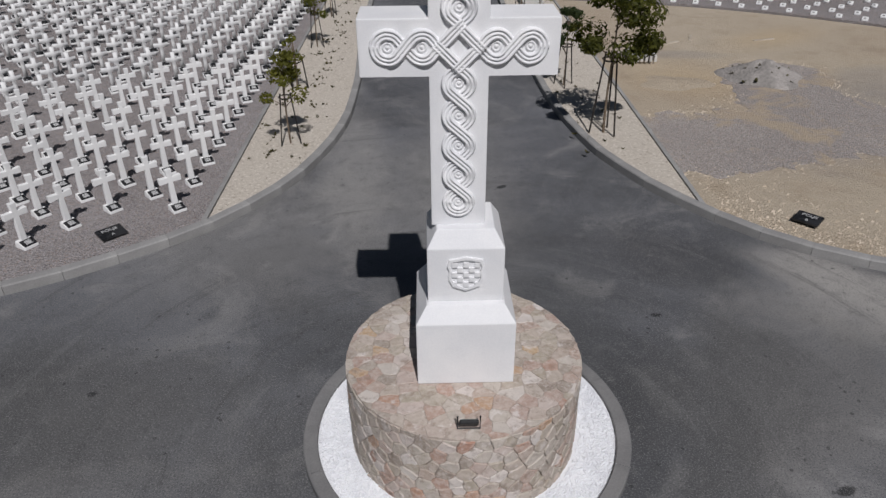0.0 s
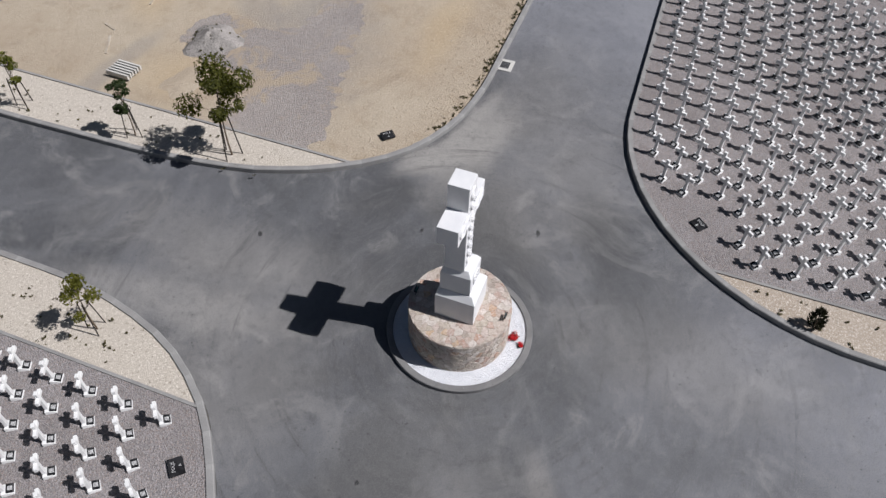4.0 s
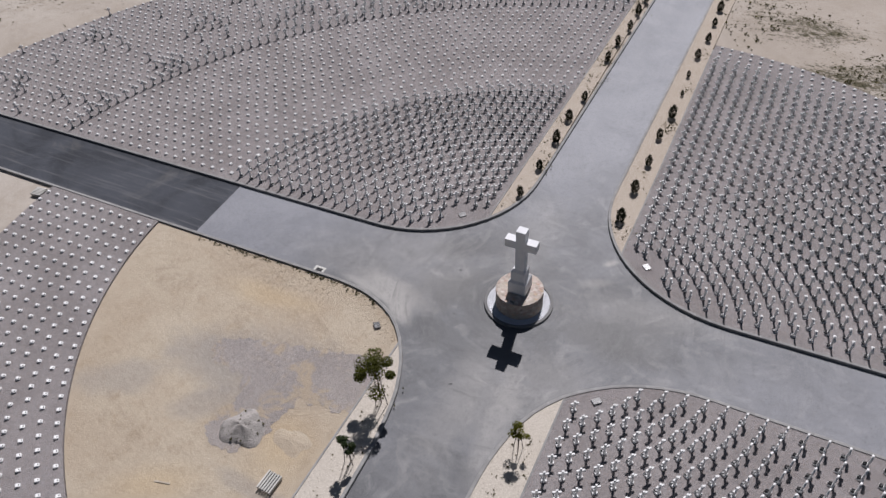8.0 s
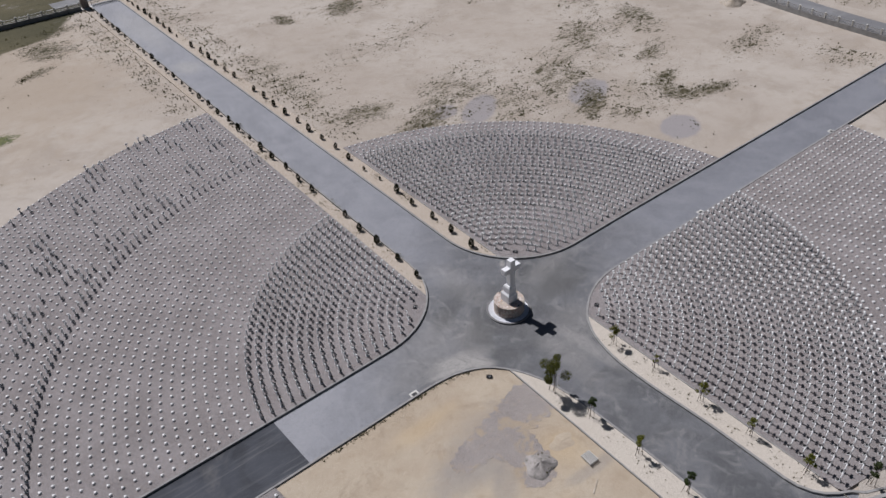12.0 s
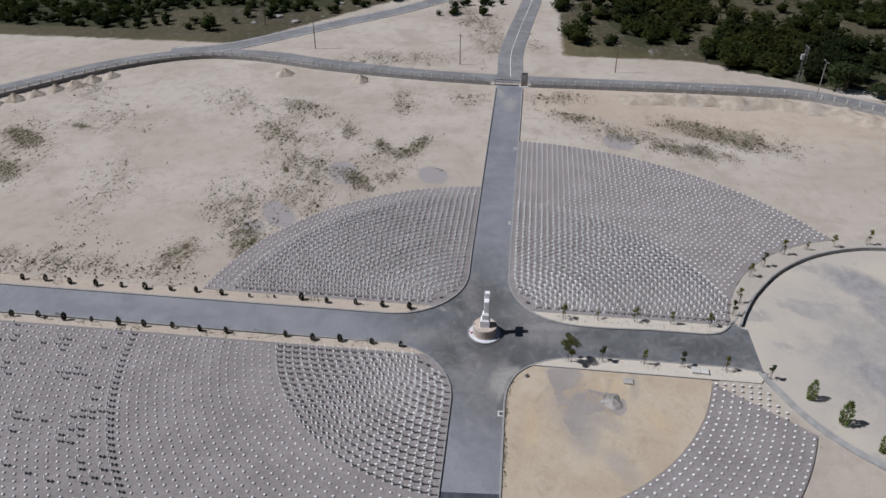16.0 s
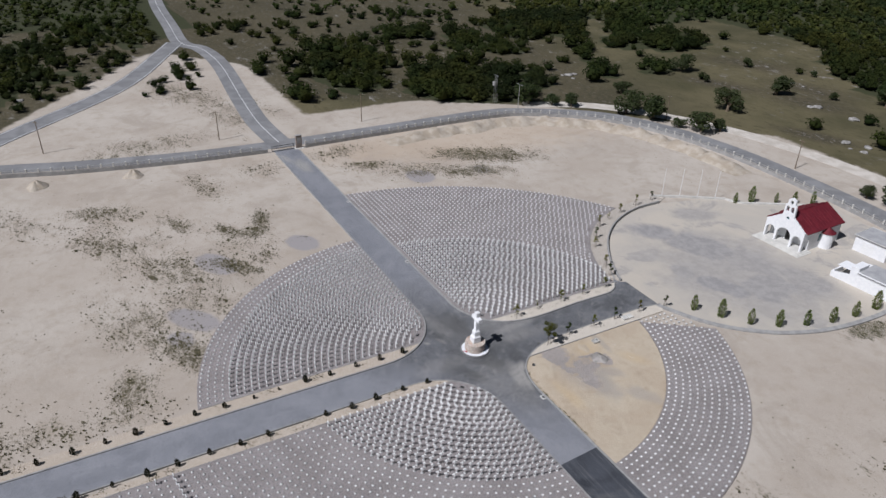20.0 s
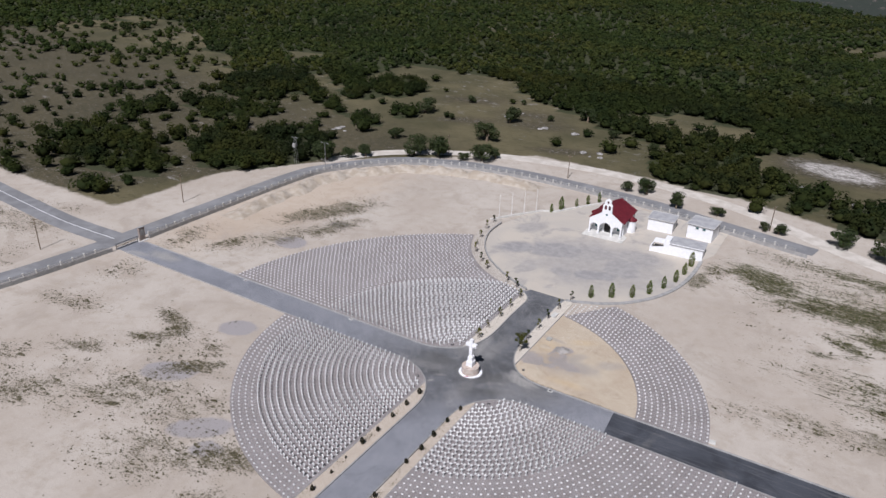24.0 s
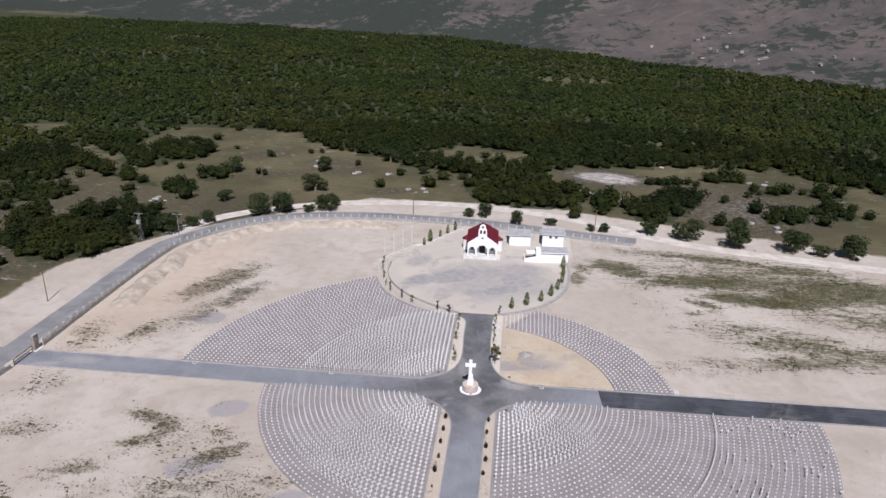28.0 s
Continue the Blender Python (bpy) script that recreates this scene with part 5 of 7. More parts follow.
def mesh_from_arrays(name, verts, tris, mat):
    me = bpy.data.meshes.new(name)
    me.vertices.add(len(verts))
    me.vertices.foreach_set("co", verts.astype(np.float32).ravel())
    me.loops.add(tris.size)
    me.loops.foreach_set("vertex_index", tris.astype(np.int32).ravel())
    me.polygons.add(len(tris))
    me.polygons.foreach_set("loop_start", np.arange(0, tris.size, 3))
    me.update(calc_edges=True)
    me.materials.append(mat)
    return me


def crowns(name, places, cards, seed, size, leaves):
    """Many crowns in one mesh; places are x, y, z, radius, height factor."""
    shapes, f = crown_shapes(cards, 12, seed, size)
    r = np.random.RandomState(seed)
    vs, fs, k = [], [], 0
    for x, y, z, rad, hf in places:
        s = shapes[r.randint(12)]
        a = r.uniform(0, 6.28)
        c, d = math.cos(a), math.sin(a)
        w = np.stack([s[:, 0] * c - s[:, 1] * d, s[:, 0] * d + s[:, 1] * c, s[:, 2] * hf], -1) * rad
        w += (x, y, z + rad * hf * 0.5)
        vs.append(w)
        fs.append(f + k)
        k += len(s)
    return mesh_from_arrays(name, np.concatenate(vs), np.concatenate(fs), leaves)


def scatter(step, lo, hi, seed):
    """Jittered places between two distances from the monument."""
    r = np.random.RandomState(seed)
    x, y = np.meshgrid(np.arange(-900, 620, step), np.arange(-260, 1050, step))
    x, y = (x + r.uniform(-step / 2, step / 2, x.shape)).ravel(), (y + r.uniform(-step / 2, step / 2, y.shape)).ravel()
    d = np.hypot(x, y)
    keep = (d > lo) & (d < hi) & ~((x > -95) & (y < 112) & (x < 130)) & ~((x > 90) & (y < 100)) & (ridge_side(x, y) < 70)
    dens = woods_density(x, y)
    keep &= r.uniform(size=x.shape) < dens
    for a, b in ROAD_CLEAR:
        keep &= (x - a) ** 2 + (y - b) ** 2 > 81
    x, y = x[keep], y[keep]
    stand = 1 + 0.25 * ripple(x, y, 41, 6, 34.0)
    size = (1.5 + 2.1 * r.uniform(size=len(x)) ** 1.4) * (1.22 if step < 4 else 0.45 + 0.13 * step) * stand * np.where((x < -200) & (y < 128) | (y < 10), 0.72, 1.0)
    return list(zip(x, y, ground_z(x, y), size, r.uniform(0.75, 1.15, len(x))))


ROAD_CLEAR = [(p.x, p.y) for p in resample(ACCESS, 6.0)] + [(p.x, p.y) for p in resample(BRANCH, 6.0)]
near_places, middle_places, far_places = scatter(3.8, 112, 265, 77), scatter(4.6, 265, 460, 78), scatter(6.4, 460, 1500, 79)
# leaf colour of these near trees is darkened for cloud shade
tagged(new("woodland", crowns("woodland", near_places, 150, 31, 0.125, WOODS_SHADED)), "dense oak scrub woodland beyond the fence, leaf colour darkened for cloud shade", "woodland", kind="stuff")
tagged(new("hill_woodland", crowns("hill_woodland", middle_places, 40, 33, 0.22, WOODS)), "close-grown green oak scrub over the low hill", "woodland", kind="stuff")
tagged(new("far_woodland", crowns("far_woodland", far_places, 20, 32, 0.3, WOODS)), "continuous dark green forest across the far plateau", "woodland", kind="stuff")


def broad_tree(seed, label):
    """A low spreading tree: trunk, limbs and a leafy crown over lumps."""
    rng = random.Random(seed)
    t = thing("tree", label, "tree", group="single trees in the meadow")
    trunk = Geo().tube([(0, 0, -0.2), (0.05, 0, 0.8), (0, 0.1, 1.6)], [0.22, 0.16, 0.1], 6)
    centres = []
    for i in range(9):
        a, r, z = rng.uniform(0, 6.28), rng.uniform(0.3, 1.4), rng.uniform(1.3, 3.2)
        c = (r * math.cos(a), r * math.sin(a), z)
        trunk.tube([(0, 0.1, 1.2), c], [0.08, 0.03], 4)
        centres.append((c, rng.uniform(0.7, 1.15)))
    part("trunk", trunk, BARK, t)
    part("crown", leaf_cloud(rng, 1500, centres, 0.2, 0.85), LEAF_DARK, t)
    return t


BROAD = [broad_tree(50 + i, w) for i, w in enumerate(("round dark green tree standing alone in dry meadow", "low spreading dark tree beside the stone track", "small bushy dark green tree"))]
NEAR_SINGLES = [(-8.1, 108.2, 0.8), (-2.4, 109.2, 1.15), (8.1, 102.5, 1.15), (19.1, 103.6, 0.8), (31.5, 100.2, 0.4), (35.2, 99.8, 0.6), (50.3, 100.6, 1.35), (61, 97.2, 1.2), (76, 92.4, 1.5), (80.2, 110, 1.2), (92, 90.5, 1.3), (106.5, 86.5, 1.4), (98, 88, 1.1), (-78.5, 99.5, 1.2), (-71.5, 103.2, 1.4), (-62.2, 104.4, 0.8), (-57, 107.8, 1.1), (-54.5, 112.4, 0.7)]
FAR_SINGLES = [(-95, 112, 1.2), (-67, 129, 1.2), (-72, 157, 1.2), (-100, 176, 0.9), (-107, 150, 1.1), (-93, 148, 0.5), (-94, 83.7, 1.0), (-98, 78, 1.2), (-90, 88, 0.8), (-30.4, 160, 1.0), (-47, 176, 1.0), (-60, 168, 0.5), (-80, 186, 0.6), (13, 152, 0.8), (4, 150, 0.6), (-14, 154, 0.8), (20, 155, 0.7), (84, 140, 0.6), (95, 150, 0.8)]
SINGLES = NEAR_SINGLES + FAR_SINGLES
for i, (x, y, s) in enumerate(SINGLES):
    m = pose(x, y, float(ground_z(x, y)), 0, 0, i * 77 % 360) @ Matrix.Diagonal((1.3 * s, 1.3 * s, 1.1 * s, 1))
    if i < 3:
        BROAD[i].matrix_basis = m
    else:
        copy_thing(BROAD[i % 3], m)


# ---- scrub tufts on the open ground ----
rng = random.Random(12)
v, f = [], []


def tuft(x, y, z, s):
    for _ in range(5):
        a, b, h = rng.uniform(0, 6.28), rng.uniform(0.3, 1.0) * s, rng.uniform(0.3, 0.9) * s
        k = len(v)
        dx, dy = math.cos(a) * b, math.sin(a) * b
        v.extend([(x - dy * 0.4, y + dx * 0.4, z), (x + dy * 0.4, y - dx * 0.4, z), (x + dx, y + dy, z + h), (x + dx * 0.6 - dy * 0.5, y + dy * 0.6 + dx * 0.5, z + h * 0.7)])
        f.extend([(k, k + 1, k + 2), (k, k + 2, k + 3)])


for px, py, rx, ry, turn, w in SCRUB_PATCHES:
    a = radians(turn)
    for _ in range(int(5 + rx * ry * (0.28 if px < 24 else 0.2) * w)):
        # small clusters strewn over the patch
        cu, cq, cs = rng.gauss(0, 0.55) * rx, rng.gauss(0, 0.55) * ry, rng.uniform(0.3, 1.6)
        for _ in range(rng.randrange(4, 16)):
            u, q = cu + rng.gauss(0, cs), cq + rng.gauss(0, cs * 0.6)
            tx, ty = px + u * math.cos(a) - q * math.sin(a), py + u * math.sin(a) + q * math.cos(a)
            r = math.hypot(tx, ty)
            quarter = ("n" if ty > 0 else "s") + ("e" if tx > 0 else "w")
            if r < FIELD_R[quarter] + 0.5 or abs(ty) < 5 and tx > -100 or abs(tx) < 4.4 or near_plaza(tx, ty, 3):
                continue
            tuft(tx, ty, -0.06, rng.uniform(0.05, 0.26) * (1.0 if tx < 24 or rng.random() < 0.9 else 2.0))
for side in (-1, 1):
    for _ in range(500):
        tx, ty = side * rng.uniform(4.9, 9.5), -rng.uniform(40 if side < 0 else 66, 132)
        tuft(tx, ty, 0.0, rng.uniform(0.08, 0.3))
for _ in range(2200):
    tx, ty = rng.uniform(-100, 110), rng.uniform(-130, 95)
    quarter = ("n" if ty > 0 else "s") + ("e" if tx > 0 else "w")
    if math.hypot(tx, ty) > FIELD_R[quarter] + 1 and abs(ty) > 5 and abs(tx) > 10 and not near_plaza(tx, ty, 6) and not (ty > 60 and -30 < tx < 28):
        tuft(tx, ty, -0.06, rng.uniform(0.06, 0.2))
tagged(part("scrub", Geo().add(v, f), SCRUB), "dry olive-brown weeds and low scrub on sandy ground", "scrub", kind="stuff")
v, f = [], []
for _ in range(160):
    x = rng.uniform(8.5, 24)
    tuft(x, kerb_y("ne", x) + 0.3 + abs(rng.gauss(0, 0.16)), 0.05, rng.uniform(0.05, 0.16))
for _ in range(34):
    a, d = rng.uniform(0, 6.28), rng.uniform(0.2, 1.2)
    tuft(10.6 + 1.15 * d * math.cos(a), 15.7 + d * math.sin(a), 0.04 + 0.5 * (1 - d / 1.35), rng.uniform(0.07, 0.15))
for _ in range(230):
    tx, ty = rng.choice((-1, 1)) * rng.uniform(3.4, 5.0), rng.choice((1, 1, -1)) * rng.uniform(9.5, 30)
    tuft(tx, ty, STRIP_Z, rng.uniform(0.03, 0.12))
for side in (-1, 1):
    for _ in range(34):
        cx, cy = side * rng.uniform(3.3, 4.9), -rng.uniform(9, 66 if side > 0 else 125)
        if abs(cx) < 2.75 and side < 0:
            continue
        for _ in range(rng.randrange(5, 26)):
            tuft(cx + rng.gauss(0, 0.32), cy + rng.gauss(0, 0.55), STRIP_Z, rng.uniform(0.05, 0.15))
for _ in range(45):
    sx = -1
    cx, cy = sx * rng.uniform(3.4, 5.0), rng.uniform(9.5, 30)
    for _ in range(rng.randrange(2, 7)):
        tuft(cx + rng.gauss(0, 0.1), cy + rng.gauss(0, 0.1), STRIP_Z, rng.uniform(0.03, 0.09))
tagged(part("weeds", Geo().add(v, f), SCRUB), "dark weeds along the kerb and planting strips", "weeds", kind="stuff")


# ---- loose heaps ----
def heap(seed, rx, ry, h, material, label, m):
    r = random.Random(seed)
    g = Geo()
    n, rings = 26, 7
    vv, ff = [(0, 0, h)], []
    ph = [r.uniform(0, 6.28) for _ in range(4)]
    for i in range(1, rings + 1):
        u = i / rings
        for k in range(n):
            a = 6.2832 * k / n
            e = 1 + 0.12 * math.sin(3 * a + ph[0]) + 0.08 * math.sin(5 * a + ph[1])
            z = h * (1 - u) ** 1.05 * (1 + 0.12 * math.sin(4 * a + ph[2])) + r.uniform(-0.03, 0.03) * h * (u < 1)
            vv.append((rx * u * e * math.cos(a), ry * u * e * math.sin(a), z if i < rings else -0.1))
    for k in range(n):
        ff.append((0, 1 + k, 1 + (k + 1) % n))
        for i in range(rings - 1):
            a, b = 1 + i * n + k, 1 + i * n + (k + 1) % n
            ff.append((a, a + n, b + n, b))
    return tagged(part("sand_mound", g.add(vv, ff), material, smooth=True, m=m), label, "mound", group="mounds along the fence")


rng = random.Random(8)
for i, p in enumerate(q for q in resample(offset_path(FENCE_W, -4.2), 4.4) if -89 < q.x < -44 and q.y < -82):
    heap(i, 2.3 * rng.uniform(0.85, 1.2), 2.2, 1.5 * rng.uniform(0.8, 1.15), HEAP, "cone of pale sand tipped beside the fence", pose(p.x, p.y, -0.05, 0, 0, rng.uniform(0, 360)))
heap(61, 2.7, 2.4, 1.6, HEAP, "pale sand heap near the boundary wall", pose(-93.0, -55.4, -0.05))
heap(62, 2.6, 2.3, 1.6, HEAP, "pale sand heap near the boundary wall", pose(-90.8, -35.9, -0.05))


def spoil_bank(path, label):
    """A long uneven bank of tipped sand."""
    rr = random.Random(9)
    v, f, n = [], [], 9
    pts = resample(path, 1.1)
    for i, p in enumerate(pts):
        d = (Vector(pts[min(i + 1, len(pts) - 1)]) - Vector(pts[max(i - 1, 0)])).normalized()
        ends = min(1.0, i / 6.0, (len(pts) - 1 - i) / 6.0)
        top = 1.5 * ends * (0.55 + 0.7 * abs(math.sin(i * 0.62 + 1.5 * noise.noise(Vector((i * 0.1, 0.0, 3.0))))) + 0.55 * noise.noise(Vector((i * 0.23, 4.0, 0.0))) + 0.25 * noise.noise(Vector((i * 0.8, 9.0, 0.0))))
        shift = 1.3 * noise.noise(Vector((i * 0.15, 1.0, 2.0)))
        for k in range(n):
            u = k / (n - 1) * 2 - 1
            off = shift + 3.4 * u * (1 + 0.3 * noise.noise(Vector((i * 0.3, k * 3.0, 5.0))))
            z = top * max(0.0, 1 - abs(u)) ** 0.9 + rr.uniform(-0.06, 0.06) * ends - (0.12 if k in (0, n - 1) else 0.02)
            v.append((p.x - d.y * off, p.y + d.x * off, z))
    for i in range(len(pts) - 1):
        for k in range(n - 1):
            f.append((i * n + k, (i + 1) * n + k, (i + 1) * n + k + 1, i * n + k + 1))
    return tagged(part("spoil_bank", Geo().add(v, f), HEAP, smooth=True), label, "bank", kind="structure")


spoil_bank(resample(offset_path(FENCE_N, -5.4), 1.1)[18:118], "uneven bank of pale sand along the boundary wall")
heap(71, 1.6, 1.0, 0.1, LOT, "low mound of orange sand on the plot", pose(7.6, 15.2, 0.035))
heap(70, 1.5, 1.3, 0.62, HEAP_GREY, "small heap of grey crushed stone on the plot", pose(10.6, 15.7, 0.035))


# ---- graves ----
def bar_text(n, w, h, seed):
    """Lines of unreadable writing as thin bars."""
    r = random.Random(seed)
    g = Geo()
    for i in range(n):
        y = h * (0.5 - (i + 0.5) / n)
        k = w * r.uniform(0.55, 0.95)
        g.box(-k / 2, k / 2, y - h * 0.09, y + h * 0.09, 0, 0.002)
    return g


def marker_geo():
    """The cast base: a block whose top slopes to the front."""
    v = [(-0.155, -0.17, 0), (0.155, -0.17, 0), (0.155, 0.15, 0), (-0.155, 0.15, 0), (-0.145, -0.16, 0.07), (0.145, -0.16, 0.07), (0.145, 0.03, 0.14), (-0.145, 0.03, 0.14), (-0.145, 0.14, 0.14), (0.145, 0.14, 0.14)]
    return Geo().add(v, [(3, 2, 1, 0), (0, 1, 5, 4), (4, 5, 6, 7), (7, 6, 9, 8), (2, 3, 8, 9), (0, 4, 7, 8, 3), (1, 2, 9, 6, 5)])


def cross_geo():
    """A small cross with flared ends."""
    g = Geo()
    y0, y1 = 0.03, 0.125
    w, e, s = 0.054, 0.066, 0.24
    zc, top = 0.71, 0.945
    pts = [(-e, 0.12), (e, 0.12), (w, 0.5), (w, zc - 0.06), (s, zc - 0.073), (s, zc + 0.073), (w, zc + 0.06), (e, top), (-e, top), (-w, zc + 0.06), (-s, zc + 0.073), (-s, zc - 0.073), (-w, zc - 0.06), (-w, 0.5)]
    return g.prism([pts], -y1, -y0, Matrix.Rotation(radians(90), 4, "X"))


SLOPE = math.degrees(math.atan2(0.07, 0.19))
PLAQUE_M = pose(0, -0.068, 0.104, SLOPE, 0, 0)
plaque_mesh = Geo().box(-0.13, 0.13, -0.095, 0.09, 0, 0.018).mesh("plaque", BLACK_STONE)
small_plaque_mesh = Geo().box(-0.045, 0.045, -0.03, 0.03, 0, 0.012).mesh("plaque", GREY_PLATE)
base_mesh, cross_mesh = bevelled(marker_geo(), 0.012, 1).mesh("base", MARKER), bevelled(cross_geo(), 0.008, 1).mesh("cross", MARKER)
small_base = Geo()
small_base.v, small_base.f = [(p[0] * 0.78, p[1] * 0.78, p[2]) for p in marker_geo().v], marker_geo().f
block_mesh = bevelled(small_base, 0.012, 1).mesh("base", MARKER)
text_mesh = bar_text(4, 0.17, 0.12, 3).mesh("inscription", PALE_LETTER)


def grave_cross():
    t = thing("grave_cross", "white cast-stone grave cross with black plaque on grey gravel", "grave cross", group="grave crosses in rows")
    part("base", base_mesh, MARKER, t)
    part("cross", cross_mesh, MARKER, t)
    p = part("plaque", plaque_mesh, BLACK_STONE, t, "polished black name plaque", m=PLAQUE_M)
    part("inscription", text_mesh, PALE_LETTER, p, m=pose(0, 0, 0.018))
    return t


def grave_block():
    t = thing("grave_marker", "low white cast-stone grave marker with small grey plate", "grave marker", group="low grave markers in rows")
    part("base", block_mesh, MARKER, t)
    part("plaque", small_plaque_mesh, GREY_PLATE, t, "small grey number plate", m=PLAQUE_M)
    return t


EDGE = {q: resample([p for p in KERB[q] if abs(p[1]) < 132], 0.3) for q in KERB}
SIGNS = ((-6.87, 5.75, 44, "A", "black stone tablet lettered for the first field"), (7.52, 5.92, -45, "B", "black stone tablet lettered for the second field"), (7.15, -6.08, 225, None, "black stone field tablet among grave crosses"), (-6.65, -6.05, 135, None, "black stone field tablet on gravel"))


def grave_rows(q):
    """Places of the graves of one quarter, on circles round the monument a metre apart."""
    sx, sy = (1 if q[1] == "e" else -1), (1 if q[0] == "n" else -1)
    out = []
    r, apart, step = {"nw": (8.98, 0.975, 0.995), "sw": (8.63, 0.985, 0.995), "se": (9.05, 0.99, 0.997), "ne": (28.75, 0.985, 0.968)}[q]
    while r < FIELD_R[q] - 0.2:
        first = 0.04
        while first < 1.5:
            p = Vector((sx * r * math.cos(first), sy * r * math.sin(first)))
            i = min(range(1, len(EDGE[q]) - 1), key=lambda j: (EDGE[q][j] - p).length_squared)
            t, d = EDGE[q][i + 1] - EDGE[q][i - 1], p - EDGE[q][i]
            if d.length > 0.93 and (d.length > 4 or (t.x * d.y - t.y * d.x) * SIDE[q] > 0):
                break
            first += 0.03 / r
        last = math.acos(min(1.0, (abs(LINE_X[q]) + 0.7) / r))
        count = int(round((last - first) * r / apart))
        for k in range(count + 1):
            a = first + (last - first) * k / max(count, 1)
            x, y = sx * r * math.cos(a), sy * r * math.sin(a)
            ok = last > first and all(math.hypot(x - row[0], y - row[1]) > 0.95 for row in SIGNS)
            if ok and sy > 0:
                ok = not near_plaza(x, y, 3.5 if sx < 0 else 2.2)
            if ok:
                out.append((x, y, r))
        r += step
    return out


CROSS_R = {"nw": 34.3, "sw": 36.2, "se": 26.1, "ne": 0.0}
rng = random.Random(41)
crosses, blocks = [], []
for q in ("nw", "sw", "se", "ne"):
    for x, y, r in grave_rows(q):
        standing = r < CROSS_R[q]
        if q == "se" and r > 44.3:
            if r < 45.2:
                standing = True
            else:
                n = noise.noise(Vector((x * 0.22, y * 0.22, 3.0)))
                standing = rng.random() < (0.5 if n > 0.22 else 0.05)
        turn = math.degrees(math.atan2(-y, -x)) + 90 + rng.uniform(-3, 3)
        (crosses if standing else blocks).append((r, x, y, turn, rng.uniform(-1.2, 1.2)))
crosses.sort()
blocks.sort()
one_cross, one_block = grave_cross(), grave_block()
for kind, items in ((one_cross, crosses), (one_block, blocks)):
    for i, (r, x, y, turn, tip) in enumerate(items[:300]):
        m = pose(x, y, FIELD_Z, tip, tip * 0.6, turn)
        if i == 0:
            kind.matrix_basis = m
        else:
            copy_thing(kind, m)


def many(name, meshes, items):
    """The farther graves, joined by material."""
    arrays = []
    for me, local in meshes:
        v = np.array([tuple(local @ p.co) for p in me.vertices])
        faces = [tuple(p.vertices) for p in me.polygons]
        tri = np.array([(p[0], p[i], p[i + 1]) for p in faces for i in range(1, len(p) - 1)])
        arrays.append((v, tri))
    v = np.concatenate([a[0] for a in arrays])
    k, tris = 0, []
    for a in arrays:
        tris.append(a[1] + k)
        k += len(a[0])
    tri = np.concatenate(tris)
    turn = np.radians(np.array([p[3] for p in items]))
    c, s = np.cos(turn)[:, None], np.sin(turn)[:, None]
    X = v[None, :, 0] * c - v[None, :, 1] * s + np.array([p[1] for p in items])[:, None]
    Y = v[None, :, 0] * s + v[None, :, 1] * c + np.array([p[2] for p in items])[:, None]
    Z = np.repeat(v[None, :, 2] + FIELD_Z, len(items), 0)
    V = np.stack([X, Y, Z], -1).reshape(-1, 3)
    T = (tri[None] + (np.arange(len(items)) * len(v))[:, None, None]).reshape(-1, 3)
    return mesh_from_arrays(name, V, T, meshes[0][0].materials[0])


I4 = Matrix.Identity(4)
plain_base, plain_cross = marker_geo().mesh("base", MARKER), cross_geo().mesh("cross", MARKER)
tagged(new("grave_crosses", many("grave_crosses", [(plain_base, I4), (plain_cross, I4)], crosses[300:])), "curved rows of white grave crosses on gravel", "grave crosses", kind="stuff")
tagged(new("grave_plaques", many("grave_plaques", [(plaque_mesh, PLAQUE_M)], crosses[300:])), "black plaques of the farther grave crosses", "plaques", kind="stuff")
tagged(new("grave_markers", many("grave_markers", [(small_base.mesh("base", MARKER), I4)], blocks[300:])), "curved rows of low white grave markers on gravel", "grave markers", kind="stuff")
tagged(new("marker_plaques", many("marker_plaques", [(small_plaque_mesh, PLAQUE_M)], blocks[300:])), "small grey plates of the farther grave markers", "plaques", kind="stuff")


# ---- field signs ----
def letters(text, size):
    cu = bpy.data.curves.new("letters", "FONT")
    cu.body, cu.size, cu.align_x, cu.align_y, cu.extrude = text, size, "CENTER", "CENTER", 0.002
    ob = bpy.data.objects.new("letters", cu)
    scene.collection.objects.link(ob)
    bpy.context.view_layer.update()
    me = bpy.data.meshes.new_from_object(ob.evaluated_get(bpy.context.evaluated_depsgraph_get()))
    bpy.data.objects.remove(ob)
    bpy.data.curves.remove(cu)
    me.materials.clear()
    me.materials.append(PALE_LETTER)
    return me


word = letters("POLJE", 0.125)
for x, y, turn, second, words in SIGNS:
    t = thing("field_sign", words, "sign", pose(x, y, 0.1 if second == "B" else FIELD_Z, 0, 0, turn), "field signs at the crossing")
    part("tablet", bevelled(Geo().box(-0.26, 0.26, -0.2, 0.2, 0, 0.05), 0.006, 1), BLACK_STONE, t, m=pose(0, 0, 0.04, 6, 0, 0))
    part("foot", Geo().box(-0.22, 0.22, -0.02, 0.2, -0.05, 0.04), CONCRETE, t)
    part("lettering", word, PALE_LETTER, t, m=pose(0, 0, 0.04, 6, 0, 0) @ pose(0, 0.08, 0.052))
    if second:
        part("letter", letters(second, 0.11), PALE_LETTER, t, m=pose(0, 0, 0.04, 6, 0, 0) @ pose(0, -0.1, 0.052))
    else:
        part("letter_bar", Geo().box(-0.03, 0.03, -0.05, 0.05, 0, 0.002), PALE_LETTER, t, m=pose(0, 0, 0.04, 6, 0, 0) @ pose(0, -0.1, 0.052))


# ---- the monument ----
MX, MY = 0.03, 0.32
TOP_Z = 1.38


